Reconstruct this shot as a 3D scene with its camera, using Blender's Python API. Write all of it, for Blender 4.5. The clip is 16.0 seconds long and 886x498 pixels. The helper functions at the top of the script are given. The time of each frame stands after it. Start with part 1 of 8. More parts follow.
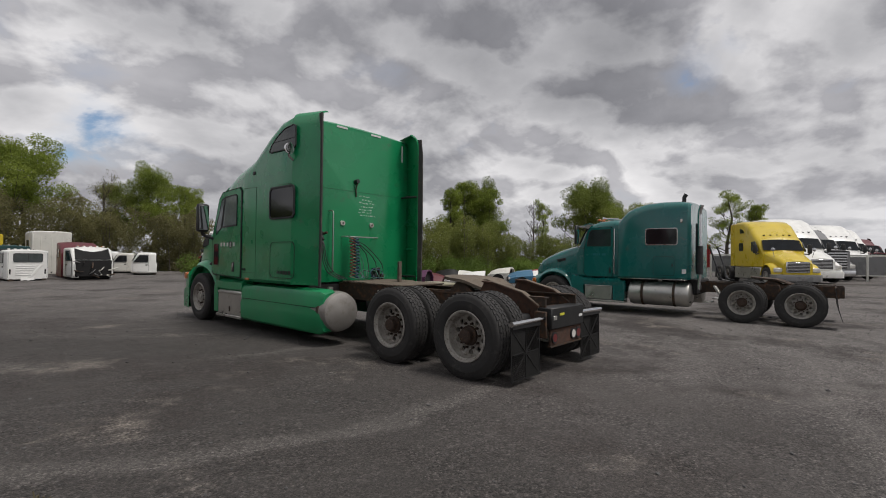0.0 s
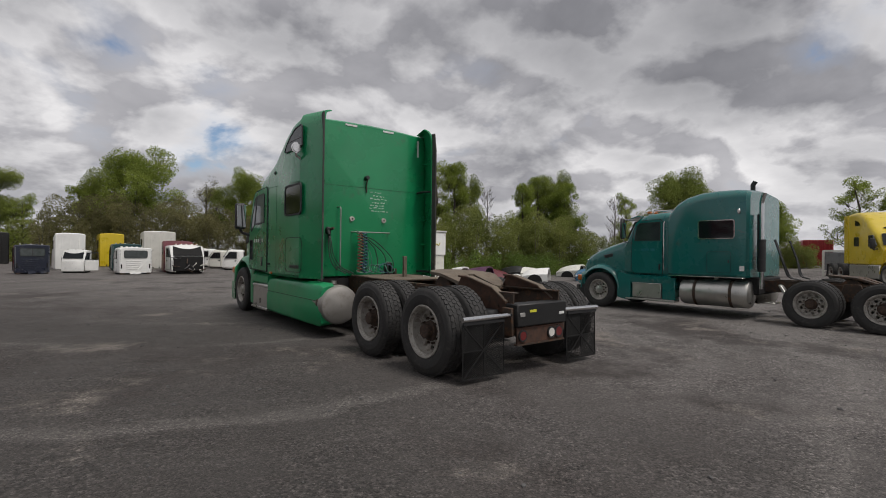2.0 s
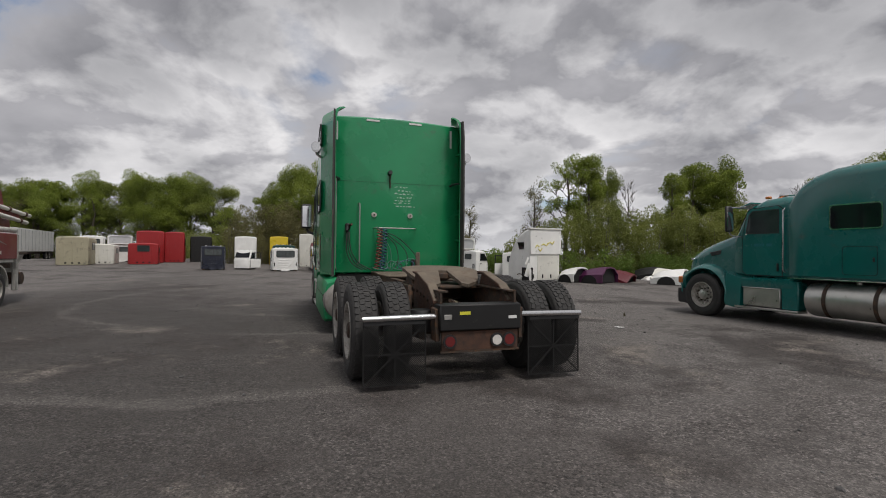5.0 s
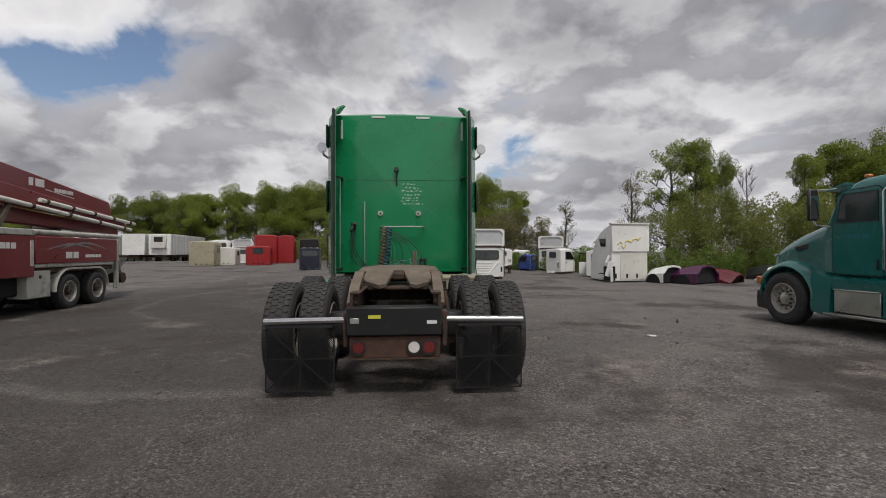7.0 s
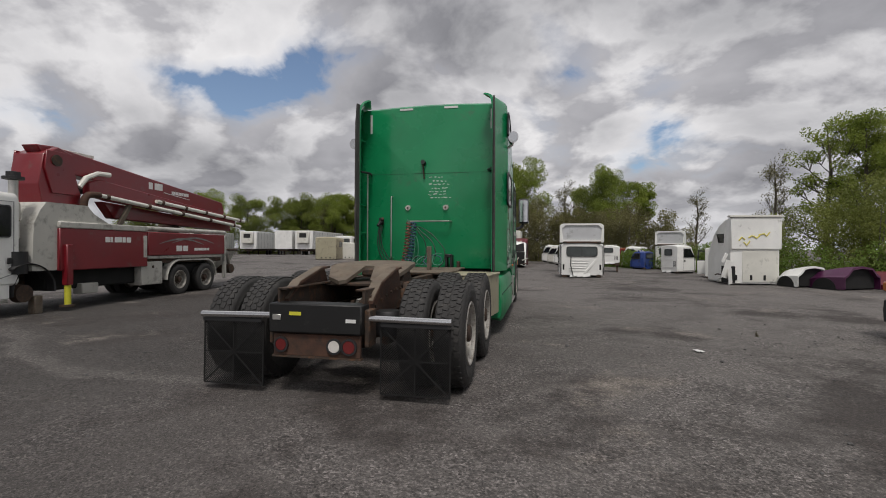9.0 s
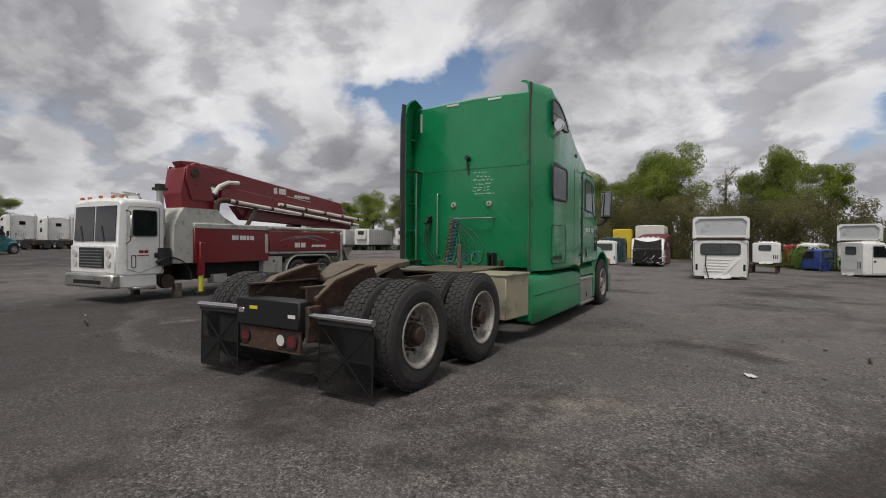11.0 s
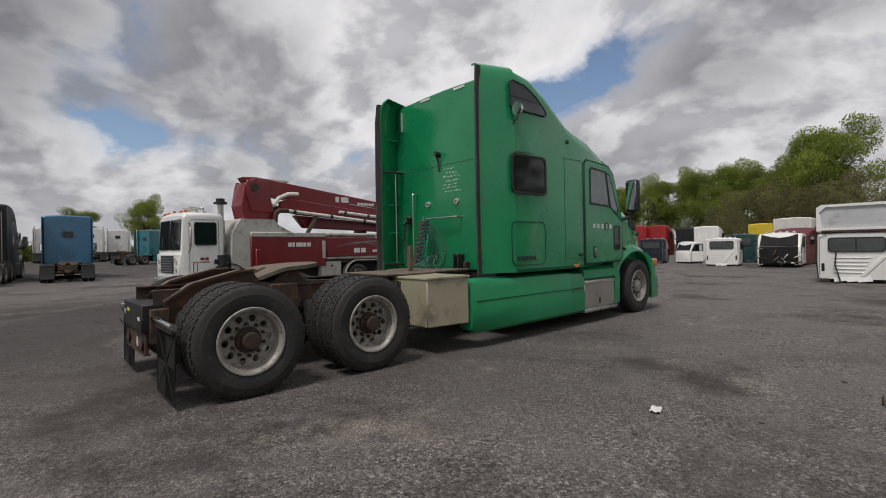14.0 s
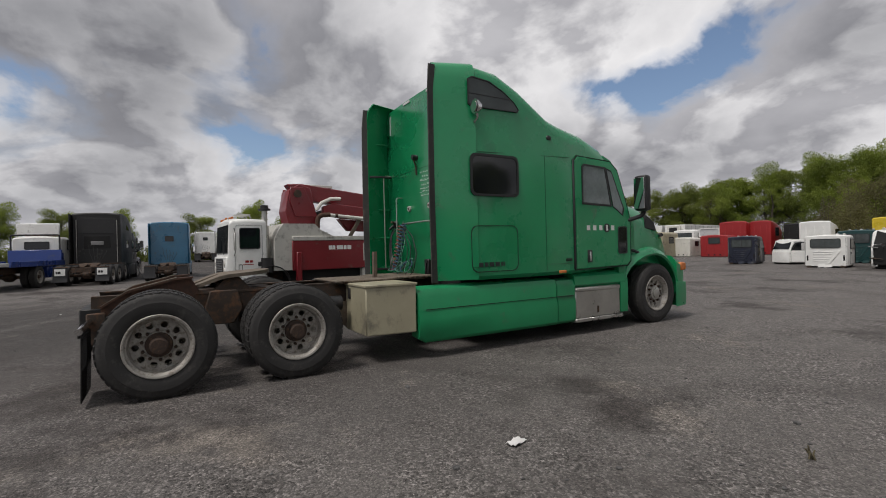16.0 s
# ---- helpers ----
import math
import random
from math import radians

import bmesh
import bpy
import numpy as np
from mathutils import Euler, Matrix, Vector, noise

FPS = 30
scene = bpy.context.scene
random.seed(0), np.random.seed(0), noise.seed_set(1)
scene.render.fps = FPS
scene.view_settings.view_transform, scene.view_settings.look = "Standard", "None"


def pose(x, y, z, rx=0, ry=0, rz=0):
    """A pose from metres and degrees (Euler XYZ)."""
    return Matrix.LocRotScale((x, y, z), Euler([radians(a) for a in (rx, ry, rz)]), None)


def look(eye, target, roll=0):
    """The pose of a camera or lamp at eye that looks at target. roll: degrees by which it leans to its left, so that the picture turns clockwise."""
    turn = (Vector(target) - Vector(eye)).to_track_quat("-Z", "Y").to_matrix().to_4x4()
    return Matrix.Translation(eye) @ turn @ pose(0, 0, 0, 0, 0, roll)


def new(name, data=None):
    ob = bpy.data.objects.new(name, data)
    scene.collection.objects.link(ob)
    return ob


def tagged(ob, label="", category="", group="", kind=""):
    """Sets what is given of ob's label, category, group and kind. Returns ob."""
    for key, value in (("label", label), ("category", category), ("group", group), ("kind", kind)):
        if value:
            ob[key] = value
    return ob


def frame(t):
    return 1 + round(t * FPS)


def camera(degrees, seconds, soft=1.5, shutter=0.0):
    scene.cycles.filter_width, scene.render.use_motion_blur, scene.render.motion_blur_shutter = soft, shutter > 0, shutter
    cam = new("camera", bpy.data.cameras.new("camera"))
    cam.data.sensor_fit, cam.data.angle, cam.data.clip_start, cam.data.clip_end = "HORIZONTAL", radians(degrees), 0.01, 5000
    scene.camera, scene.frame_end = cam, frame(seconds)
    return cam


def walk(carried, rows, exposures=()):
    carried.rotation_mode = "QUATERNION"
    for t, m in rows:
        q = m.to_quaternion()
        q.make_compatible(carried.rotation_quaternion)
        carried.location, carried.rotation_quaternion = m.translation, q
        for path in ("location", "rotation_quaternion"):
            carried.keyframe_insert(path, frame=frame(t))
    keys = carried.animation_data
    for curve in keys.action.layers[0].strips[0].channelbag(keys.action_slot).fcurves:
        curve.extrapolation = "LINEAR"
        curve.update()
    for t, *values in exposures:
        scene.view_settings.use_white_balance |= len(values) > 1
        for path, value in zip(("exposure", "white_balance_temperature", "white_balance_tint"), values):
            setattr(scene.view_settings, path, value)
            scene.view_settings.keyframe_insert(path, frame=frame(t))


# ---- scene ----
cam = camera(86.0, 16.0, 1.0)
# seconds, x, y, z, yaw, pitch, roll; the world's origin lies on the ground between the green tractor's drive axles
PATH = [
    (0, -5.526, -4.243, 1.408, -48.95, 0.96, 0.68),
    (0.5, -5.259, -4.519, 1.415, -46.50, 0.77, 0.62),
    (1, -4.993, -4.775, 1.441, -43.78, 0.66, 0.53),
    (1.5, -4.692, -4.978, 1.403, -40.83, 0.59, 0.49),
    (2, -4.355, -5.187, 1.377, -37.94, 0.53, 0.63),
    (2.5, -4.014, -5.407, 1.370, -34.78, 0.52, 0.74),
    (3, -3.638, -5.603, 1.358, -31.33, 0.52, 0.85),
    (3.5, -3.233, -5.746, 1.353, -28.07, 0.51, 0.89),
    (4, -2.777, -5.846, 1.331, -24.74, 0.54, 0.87),
    (6.5, -0.354, -5.871, 1.309, -7.48, 0.35, -0.08),
    (7, 0.132, -5.779, 1.306, -3.96, 0.35, -0.15),
    (7.5, 0.589, -5.680, 1.300, -0.56, 0.29, -0.14),
    (8, 1.030, -5.575, 1.295, 3.19, 0.22, 0.04),
    (8.5, 1.475, -5.422, 1.295, 7.24, 0.03, 0.10),
    (9, 1.910, -5.265, 1.301, 12.04, -0.15, 0.23),
    (9.5, 2.324, -5.096, 1.297, 17.45, -0.32, 0.33),
    (10, 2.768, -4.907, 1.336, 23.18, -0.57, 0.38),
    (12.5, 4.692, -3.504, 1.334, 38.62, -0.40, -0.38),
    (13, 4.998, -3.159, 1.323, 41.94, -0.32, -0.70),
    (13.5, 5.210, -2.790, 1.315, 44.77, -0.22, -0.89),
    (14, 5.435, -2.384, 1.285, 47.78, -0.15, -1.03),
    (14.5, 5.681, -1.965, 1.299, 50.82, -0.10, -1.15),
    (15, 5.921, -1.555, 1.299, 53.81, -0.08, -1.23),
    (15.5, 6.148, -1.169, 1.321, 56.83, -0.07, -1.31),
    (16, 6.373, -0.783, 1.343, 59.55, -0.07, -1.40),
]
walk(cam, [(t, pose(x, y, z, 90 + pitch, 0, yaw) @ pose(0, 0, 0, 0, 0, roll)) for t, x, y, z, yaw, pitch, roll in PATH], exposures=[(0.0, 0.0, 6500, 12), (16.0, 0.0, 6500, 12)])

# ---- daylight: broken cloud over a blue sky, and a soft sun ----
SUN_ELEVATION, SUN_AZIMUTH = 62.0, -75.0


def build_world():
    world = bpy.data.worlds.new("sky")
    scene.world = world
    world.use_nodes = True
    nt = world.node_tree
    nt.nodes.clear()

    def node(kind, **values):
        n = nt.nodes.new(kind)
        for key, value in values.items():
            n.inputs[key].default_value = value
        return n

    def math_node(op, a, b=None, clamp=False):
        n = nt.nodes.new("ShaderNodeMath")
        n.operation, n.use_clamp = op, clamp
        for slot, v in ((0, a), (1, b)):
            if v is None:
                continue
            if isinstance(v, (int, float)):
                n.inputs[slot].default_value = v
            else:
                nt.links.new(v, n.inputs[slot])
        return n.outputs[0]

    def ramp(value, stops):
        n = nt.nodes.new("ShaderNodeValToRGB")
        e = n.color_ramp.elements
        while len(e) < len(stops):
            e.new(0.5)
        for el, (at, col) in zip(e, stops):
            el.position, el.color = at, (*col, 1) if len(col) == 3 else (col[0],) * 3 + (1,)
        nt.links.new(value, n.inputs[0])
        return n.outputs[0]

    def mix(fac, a, b):
        n = nt.nodes.new("ShaderNodeMix")
        n.data_type = "RGBA"
        nt.links.new(fac, n.inputs[0])
        for slot, v in ((6, a), (7, b)):
            if isinstance(v, tuple):
                n.inputs[slot].default_value = (*v, 1)
            else:
                nt.links.new(v, n.inputs[slot])
        return n.outputs[2]

    sky = nt.nodes.new("ShaderNodeTexSky")
    sky.sky_type, sky.sun_disc = "NISHITA", False
    sky.sun_elevation, sky.sun_rotation = radians(SUN_ELEVATION), radians(90 - SUN_AZIMUTH)
    blue = nt.nodes.new("ShaderNodeVectorMath")
    blue.operation = "SCALE"
    blue.inputs["Scale"].default_value = 0.115
    nt.links.new(sky.outputs[0], blue.inputs[0])
    coord = nt.nodes.new("ShaderNodeTexCoord").outputs["Generated"]
    sep = nt.nodes.new("ShaderNodeSeparateXYZ")
    nt.links.new(coord, sep.inputs[0])
    lift = math_node("ADD", math_node("MAXIMUM", sep.outputs[2], 0.0), 0.42)
    flat = nt.nodes.new("ShaderNodeCombineXYZ")
    nt.links.new(math_node("DIVIDE", sep.outputs[0], lift), flat.inputs[0])
    nt.links.new(math_node("DIVIDE", sep.outputs[1], lift), flat.inputs[1])
    flat.inputs[2].default_value = 3.1

    def fbm(scale, detail, rough, shift, warp=0.0):
        mp = nt.nodes.new("ShaderNodeMapping")
        mp.inputs["Location"].default_value = shift
        nt.links.new(flat.outputs[0], mp.inputs[0])
        n = node("ShaderNodeTexNoise", Scale=scale, Detail=detail, Roughness=rough, Distortion=warp)
        nt.links.new(mp.outputs[0], n.inputs["Vector"])
        return n.outputs["Fac"]

    def heaps(scale, shift):
        """Rounded cloud heads: one where a cell's middle lies, nothing between the cells."""
        mp = nt.nodes.new("ShaderNodeMapping")
        mp.inputs["Location"].default_value = shift
        nt.links.new(flat.outputs[0], mp.inputs[0])
        bend_by = node("ShaderNodeTexNoise", Scale=scale * 0.9, Detail=5.0, Roughness=0.55)
        nt.links.new(mp.outputs[0], bend_by.inputs["Vector"])
        off = nt.nodes.new("ShaderNodeVectorMath")
        off.operation = "MULTIPLY_ADD"
        off.inputs[1].default_value = (1.1 / scale,) * 3
        nt.links.new(bend_by.outputs["Color"], off.inputs[0])
        nt.links.new(mp.outputs[0], off.inputs[2])
        v = nt.nodes.new("ShaderNodeTexVoronoi")
        v.feature = "SMOOTH_F1"
        v.inputs["Scale"].default_value, v.inputs["Smoothness"].default_value = scale, 0.35
        nt.links.new(off.outputs[0], v.inputs["Vector"])
        return math_node("SUBTRACT", 0.62, v.outputs["Distance"])

    def lobe(azimuth, elevation, radius):
        """One towards a direction (degrees from +y to +x, and up), falling to nothing at a radius; wider than high."""
        az, el = radians(azimuth), radians(elevation)
        wide = nt.nodes.new("ShaderNodeVectorMath")
        wide.operation = "MULTIPLY"
        wide.inputs[1].default_value = (1.0, 1.0, 2.2)
        nt.links.new(coord, wide.inputs[0])
        d = nt.nodes.new("ShaderNodeVectorMath")
        d.operation = "DISTANCE"
        d.inputs[1].default_value = (math.sin(az) * math.cos(el), math.cos(az) * math.cos(el), 2.2 * math.sin(el))
        nt.links.new(wide.outputs[0], d.inputs[0])
        r = nt.nodes.new("ShaderNodeMapRange")
        r.interpolation_type = "SMOOTHSTEP"
        r.inputs[1].default_value, r.inputs[2].default_value, r.inputs[3].default_value, r.inputs[4].default_value = 0.0, radius, 1.0, 0.0
        nt.links.new(d.outputs["Value"], r.inputs[0])
        return r.outputs[0]

    big = fbm(0.68, 3.0, 0.5, (2.0, 0.5, 0.0))
    puff = fbm(2.8, 12.0, 0.56, (0.0, 4.0, 0.0), 0.25)
    lit = fbm(2.8, 12.0, 0.56, (0.055, 4.07, 0.03), 0.25)
    deck = fbm(1.5, 9.0, 0.52, (7.0, 1.0, 0.0), 0.3)
    heap, heap_lit = heaps(3.7, (1.0, 2.0, 0.0)), heaps(3.7, (1.04, 2.05, 0.0))
    # gaps in the cover, most of them low in the north-west
    gaps = None
    for azimuth, elevation, radius, depth in ((-34, 16.0, 0.23, 0.15), (-56, 12.5, 0.32, 0.145), (-80, 13.0, 0.35, 0.15), (-22, 10.5, 0.15, 0.10), (13.5, 13.0, 0.13, 0.09), (3.0, 19.0, 0.10, 0.07), (76, 12.0, 0.13, 0.09), (38, 21.0, 0.12, 0.07), (-108, 14.0, 0.30, 0.12)):
        g = math_node("MULTIPLY", lobe(azimuth, elevation, radius), depth)
        gaps = g if gaps is None else math_node("ADD", gaps, g)
    dens = math_node("ADD", math_node("MULTIPLY", big, 0.30), math_node("MULTIPLY", puff, 0.62))
    dens = math_node("ADD", dens, math_node("MULTIPLY", heap, 0.26))
    dens = math_node("SUBTRACT", dens, gaps)
    cover = ramp(dens, ((0.285, (0.0,)), (0.335, (0.75,)), (0.41, (1.0,))))
    relief = math_node("ADD", math_node("MULTIPLY", math_node("SUBTRACT", puff, lit), 3.6), 0.5)
    relief = math_node("ADD", relief, math_node("MULTIPLY", math_node("SUBTRACT", heap, heap_lit), 2.2))
    # thick cloud is dark underneath; a heavy bank hangs in the north
    bank = math_node("MULTIPLY", math_node("ADD", lobe(-2, 34, 1.0), lobe(-104, 24, 0.7)), 0.11)
    thick = math_node("ADD", math_node("ADD", math_node("MULTIPLY", deck, 0.60), math_node("MULTIPLY", dens, 0.40)), bank)
    body = ramp(thick, ((0.38, (0.80, 0.80, 0.805)), (0.47, (0.62, 0.622, 0.635)), (0.56, (0.42, 0.425, 0.442)), (0.68, (0.26, 0.265, 0.282))))
    edge = ramp(relief, ((0.22, (0.70, 0.70, 0.72)), (0.78, (1.22, 1.215, 1.20))))
    shade = nt.nodes.new("ShaderNodeMix")
    shade.data_type, shade.blend_type = "RGBA", "MULTIPLY"
    shade.inputs[0].default_value = 1.0
    nt.links.new(body, shade.inputs[6])
    nt.links.new(edge, shade.inputs[7])
    open_sky = mix(cover, blue.outputs[0], shade.outputs[2])
    # pale band at the horizon
    haze = ramp(sep.outputs[2], ((0.0, (1.0,)), (0.12, (0.0,))))
    hazed = mix(math_node("MULTIPLY", haze, 0.55), open_sky, (0.62, 0.63, 0.65))
    bg = node("ShaderNodeBackground", Strength=0.91)
    nt.links.new(hazed, bg.inputs[0])
    out = nt.nodes.new("ShaderNodeOutputWorld")
    nt.links.new(bg.outputs[0], out.inputs[0])


build_world()
sun = new("sun", bpy.data.lights.new("sun", "SUN"))
sun.data.energy, sun.data.angle, sun.data.color = 2.1, radians(14), (1.0, 0.96, 0.9)
_a, _e = radians(SUN_AZIMUTH), radians(SUN_ELEVATION)
sun.matrix_basis = look((30 * math.cos(_a) * math.cos(_e), 30 * math.sin(_a) * math.cos(_e), 30 * math.sin(_e)), (0, 0, 0))
scene.view_settings.exposure = 0.0

# ---- materials ----
def mat(name, color, rough=0.5, metal=0.0, vary=0.18, scale=2.0, grain=60.0, bump=0.05, dirt=None, dirty=0.0, coat=0.0, rvar=0.15, alpha=1.0, trans=0.0):
    """A surface with variation at two scales, a little relief and, if asked, patches of dirt."""
    m = bpy.data.materials.new(name)
    m.use_nodes = True
    nt = m.node_tree
    b = nt.nodes["Principled BSDF"]
    L = nt.links
    tc = nt.nodes.new("ShaderNodeTexCoord").outputs["Object"]

    def noise_node(s, d, r=0.6):
        n = nt.nodes.new("ShaderNodeTexNoise")
        n.inputs["Scale"].default_value, n.inputs["Detail"].default_value, n.inputs["Roughness"].default_value = s, d, r
        L.new(tc, n.inputs["Vector"])
        return n.outputs["Fac"]

    def mixc(fac, a, c, mode="MIX"):
        n = nt.nodes.new("ShaderNodeMix")
        n.data_type, n.blend_type = "RGBA", mode
        for slot, v in ((0, fac), (6, a), (7, c)):
            if isinstance(v, (int, float)):
                n.inputs[slot].default_value = v
            elif isinstance(v, tuple):
                n.inputs[slot].default_value = (*v, 1)
            else:
                L.new(v, n.inputs[slot])
        return n.outputs[2]

    def span(v, lo, hi, a, c):
        n = nt.nodes.new("ShaderNodeMapRange")
        n.inputs[1].default_value, n.inputs[2].default_value, n.inputs[3].default_value, n.inputs[4].default_value = lo, hi, a, c
        L.new(v, n.inputs[0])
        return n.outputs[0]

    coarse, fine = noise_node(scale, 5), noise_node(grain, 3)
    lo = tuple(max(0.0, c * (1 - vary)) for c in color)
    hi = tuple(min(1.0, c * (1 + vary)) for c in color)
    col = mixc(span(coarse, 0.3, 0.7, 0, 1), lo, hi)
    col = mixc(span(fine, 0.35, 0.65, 0, vary * 0.7), col, tuple(c * 0.6 for c in color))
    if dirty:
        spots = noise_node(scale * 2.3, 8, 0.7)
        col = mixc(span(spots, 0.62 - dirty * 0.3, 0.80 - dirty * 0.25, 0, 0.85), col, dirt or (0.09, 0.08, 0.07))
    L.new(col, b.inputs["Base Color"])
    L.new(span(coarse, 0.25, 0.75, max(0.03, rough - rvar), min(1.0, rough + rvar)), b.inputs["Roughness"])
    b.inputs["Metallic"].default_value = metal
    b.inputs["Coat Weight"].default_value = coat
    b.inputs["Coat Roughness"].default_value = 0.12
    if bump:
        bn = nt.nodes.new("ShaderNodeBump")
        bn.inputs["Strength"].default_value, bn.inputs["Distance"].default_value = bump, 0.01
        L.new(fine, bn.inputs["Height"])
        L.new(bn.outputs[0], b.inputs["Normal"])
    return m


def glass_mat(name, color, rough=0.06):
    """Tinted vehicle glass: dark, glossy, a little smeared."""
    m = mat(name, color, rough, 0.0, 0.3, 3.0, 30.0, 0.01, rvar=0.04)
    m.node_tree.nodes["Principled BSDF"].inputs["IOR"].default_value = 1.5
    return m


def clear_mat(name, tint, rough=0.02):
    m = bpy.data.materials.new(name)
    m.use_nodes = True
    b = m.node_tree.nodes["Principled BSDF"]
    b.inputs["Base Color"].default_value = (*tint, 1)
    b.inputs["Transmission Weight"].default_value = 1.0
    b.inputs["Roughness"].default_value = rough
    b.inputs["IOR"].default_value = 1.05
    return m


def paint(name, color, dirty=0.12, rough=0.32, coat=0.35, vary=0.10):
    return mat(name, color, rough, 0.0, vary, 1.3, 90.0, 0.015, (0.10, 0.095, 0.08), dirty, coat)


M_GREEN = paint("green_paint", (0.007, 0.245, 0.092), 0.03, 0.30, 0.45, 0.12)
M_GREEN_DULL = paint("green_plastic", (0.007, 0.225, 0.084), 0.06, 0.42, 0.15, 0.16)
M_TEAL = paint("teal_paint", (0.004, 0.125, 0.115), 0.03, 0.26, 0.6)
M_YELLOW = paint("yellow_paint", (0.62, 0.46, 0.02), 0.05)
M_WHITE = paint("white_paint", (0.80, 0.80, 0.77), 0.08, 0.4, 0.2)
M_OFFWHITE = paint("aged_white_paint", (0.66, 0.65, 0.59), 0.18, 0.5, 0.1)
M_BEIGE = paint("beige_paint", (0.36, 0.33, 0.23), 0.3, 0.55, 0.0)
M_RED = paint("red_paint", (0.30, 0.012, 0.014), 0.12, 0.4, 0.2)
M_DARKRED = paint("boom_red_paint", (0.175, 0.008, 0.014), 0.10, 0.38, 0.3)
M_MAROON = paint("maroon_paint", (0.11, 0.008, 0.016), 0.2, 0.45, 0.1)
M_PURPLE = paint("purple_paint", (0.075, 0.012, 0.055), 0.15, 0.4, 0.2)
M_BLUE = paint("blue_paint", (0.035, 0.14, 0.24), 0.12)
M_ROYAL = paint("royal_blue_paint", (0.02, 0.05, 0.22), 0.12)
M_NAVY = paint("navy_paint", (0.012, 0.016, 0.032), 0.18)
M_DKGREEN = paint("dark_green_paint", (0.008, 0.05, 0.05), 0.2)
M_TURQ = paint("turquoise_paint", (0.02, 0.16, 0.19), 0.1)
M_BLACK = paint("black_paint", (0.008, 0.008, 0.008), 0.10, 0.55, 0.0)
M_GREY = paint("grey_paint", (0.20, 0.20, 0.20), 0.2)
M_PLASTIC = mat("black_plastic", (0.018, 0.018, 0.019), 0.55, dirty=0.1)
M_SEAM = mat("panel_gap", (0.006, 0.02, 0.010), 0.8)
M_SEAM_SOFT = mat("shallow_panel_gap", (0.004, 0.10, 0.036), 0.6)
# near-black: shade inside openings, gaps and underbodies is put into this colour
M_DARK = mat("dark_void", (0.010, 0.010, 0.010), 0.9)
M_RUBBER = mat("tyre_rubber", (0.027, 0.026, 0.025), 0.75, 0, 0.30, 5.0, 120.0, 0.3, (0.075, 0.069, 0.063), 0.30)
M_STRIP = mat("rubber_strip", (0.045, 0.042, 0.040), 0.75, 0, 0.35, 2.0, 60.0, 0.2, (0.16, 0.13, 0.10), 0.25)
M_STEEL = mat("dirty_chassis_steel", (0.055, 0.040, 0.030), 0.75, 0.2, 0.4, 5.0, 80.0, 0.4, (0.16, 0.075, 0.035), 0.45)
M_RUST = mat("rusty_steel", (0.085, 0.043, 0.028), 0.85, 0.1, 0.45, 6.0, 90.0, 0.5, (0.038, 0.028, 0.022), 0.5)
M_TAN = mat("dusty_steel_top", (0.150, 0.122, 0.092), 0.8, 0.1, 0.35, 5.0, 80.0, 0.3, (0.10, 0.06, 0.04), 0.35)
M_RIM = mat("dull_aluminium_rim", (0.40, 0.38, 0.345), 0.58, 0.45, 0.25, 8.0, 90.0, 0.08, (0.10, 0.075, 0.05), 0.42)
M_HUB = mat("rusty_hub", (0.055, 0.038, 0.030), 0.8, 0.3, 0.4, 14.0, 90.0, 0.4, (0.16, 0.09, 0.05), 0.4)
M_ALU = mat("brushed_aluminium", (0.50, 0.49, 0.46), 0.36, 0.85, 0.15, 3.0, 120.0, 0.08, (0.2, 0.18, 0.15), 0.12)
M_CHROME = mat("chrome", (0.62, 0.62, 0.62), 0.14, 1.0, 0.06, 5.0, 60.0, 0.02, rvar=0.05)
M_MIRROR = mat("mirror_glass", (0.8, 0.8, 0.8), 0.05, 1.0, 0.02, 2.0, 50.0, 0.0, rvar=0.02)
M_GLASS = glass_mat("tinted_glass", (0.010, 0.012, 0.014))
M_SMOKE = glass_mat("smoked_glass", (0.035, 0.045, 0.045))
# lightened in colour for the daylight that would show through the closed shell
M_CABGLASS_LIT = glass_mat("cab_rear_glass", (0.075, 0.085, 0.085))
M_LINER = paint("grey_gelcoat", (0.50, 0.51, 0.52), 0.2, 0.5, 0.0)
# pale base colour stands in for sky seen through and reflected in the door panes
M_DOORGLASS_LIT = glass_mat("door_glass", (0.17, 0.20, 0.20))
# grime, and the shade over the pump body, both put into the colour
M_GRIMY_SHADED = paint("grimy_white_paint", (0.46, 0.45, 0.41), 0.38, 0.6, 0.0)
M_CLEAR = clear_mat("clear_glass", (0.82, 0.90, 0.88))
M_FLAP = mat("black_flap_rubber", (0.0055, 0.0052, 0.005), 0.85, 0, 0.2, 3.0, 80.0, 0.1)
M_TANK = mat("dull_tank_aluminium", (0.29, 0.275, 0.255), 0.55, 0.35, 0.2, 3.0, 90.0, 0.06, (0.16, 0.13, 0.10), 0.25)
M_LAMP_RED = mat("red_lens", (0.13, 0.010, 0.010), 0.35, coat=0.4)
M_LAMP_WHITE = mat("white_lens", (0.62, 0.60, 0.56), 0.3, coat=0.4)
M_AMBER = mat("amber_lens", (0.55, 0.16, 0.03), 0.3, coat=0.4)
M_LETTER = mat("white_lettering", (0.72, 0.72, 0.70), 0.5, bump=0)
M_CHALK = mat("chalk_marking", (0.45, 0.60, 0.50), 0.9, bump=0)
M_STICKER = mat("yellow_sticker", (0.65, 0.62, 0.05), 0.5, bump=0)
M_YSPRAY = mat("yellow_spray_paint", (0.62, 0.55, 0.10), 0.7, bump=0)
M_HOSE_RED = mat("red_air_hose", (0.17, 0.05, 0.035), 0.5)
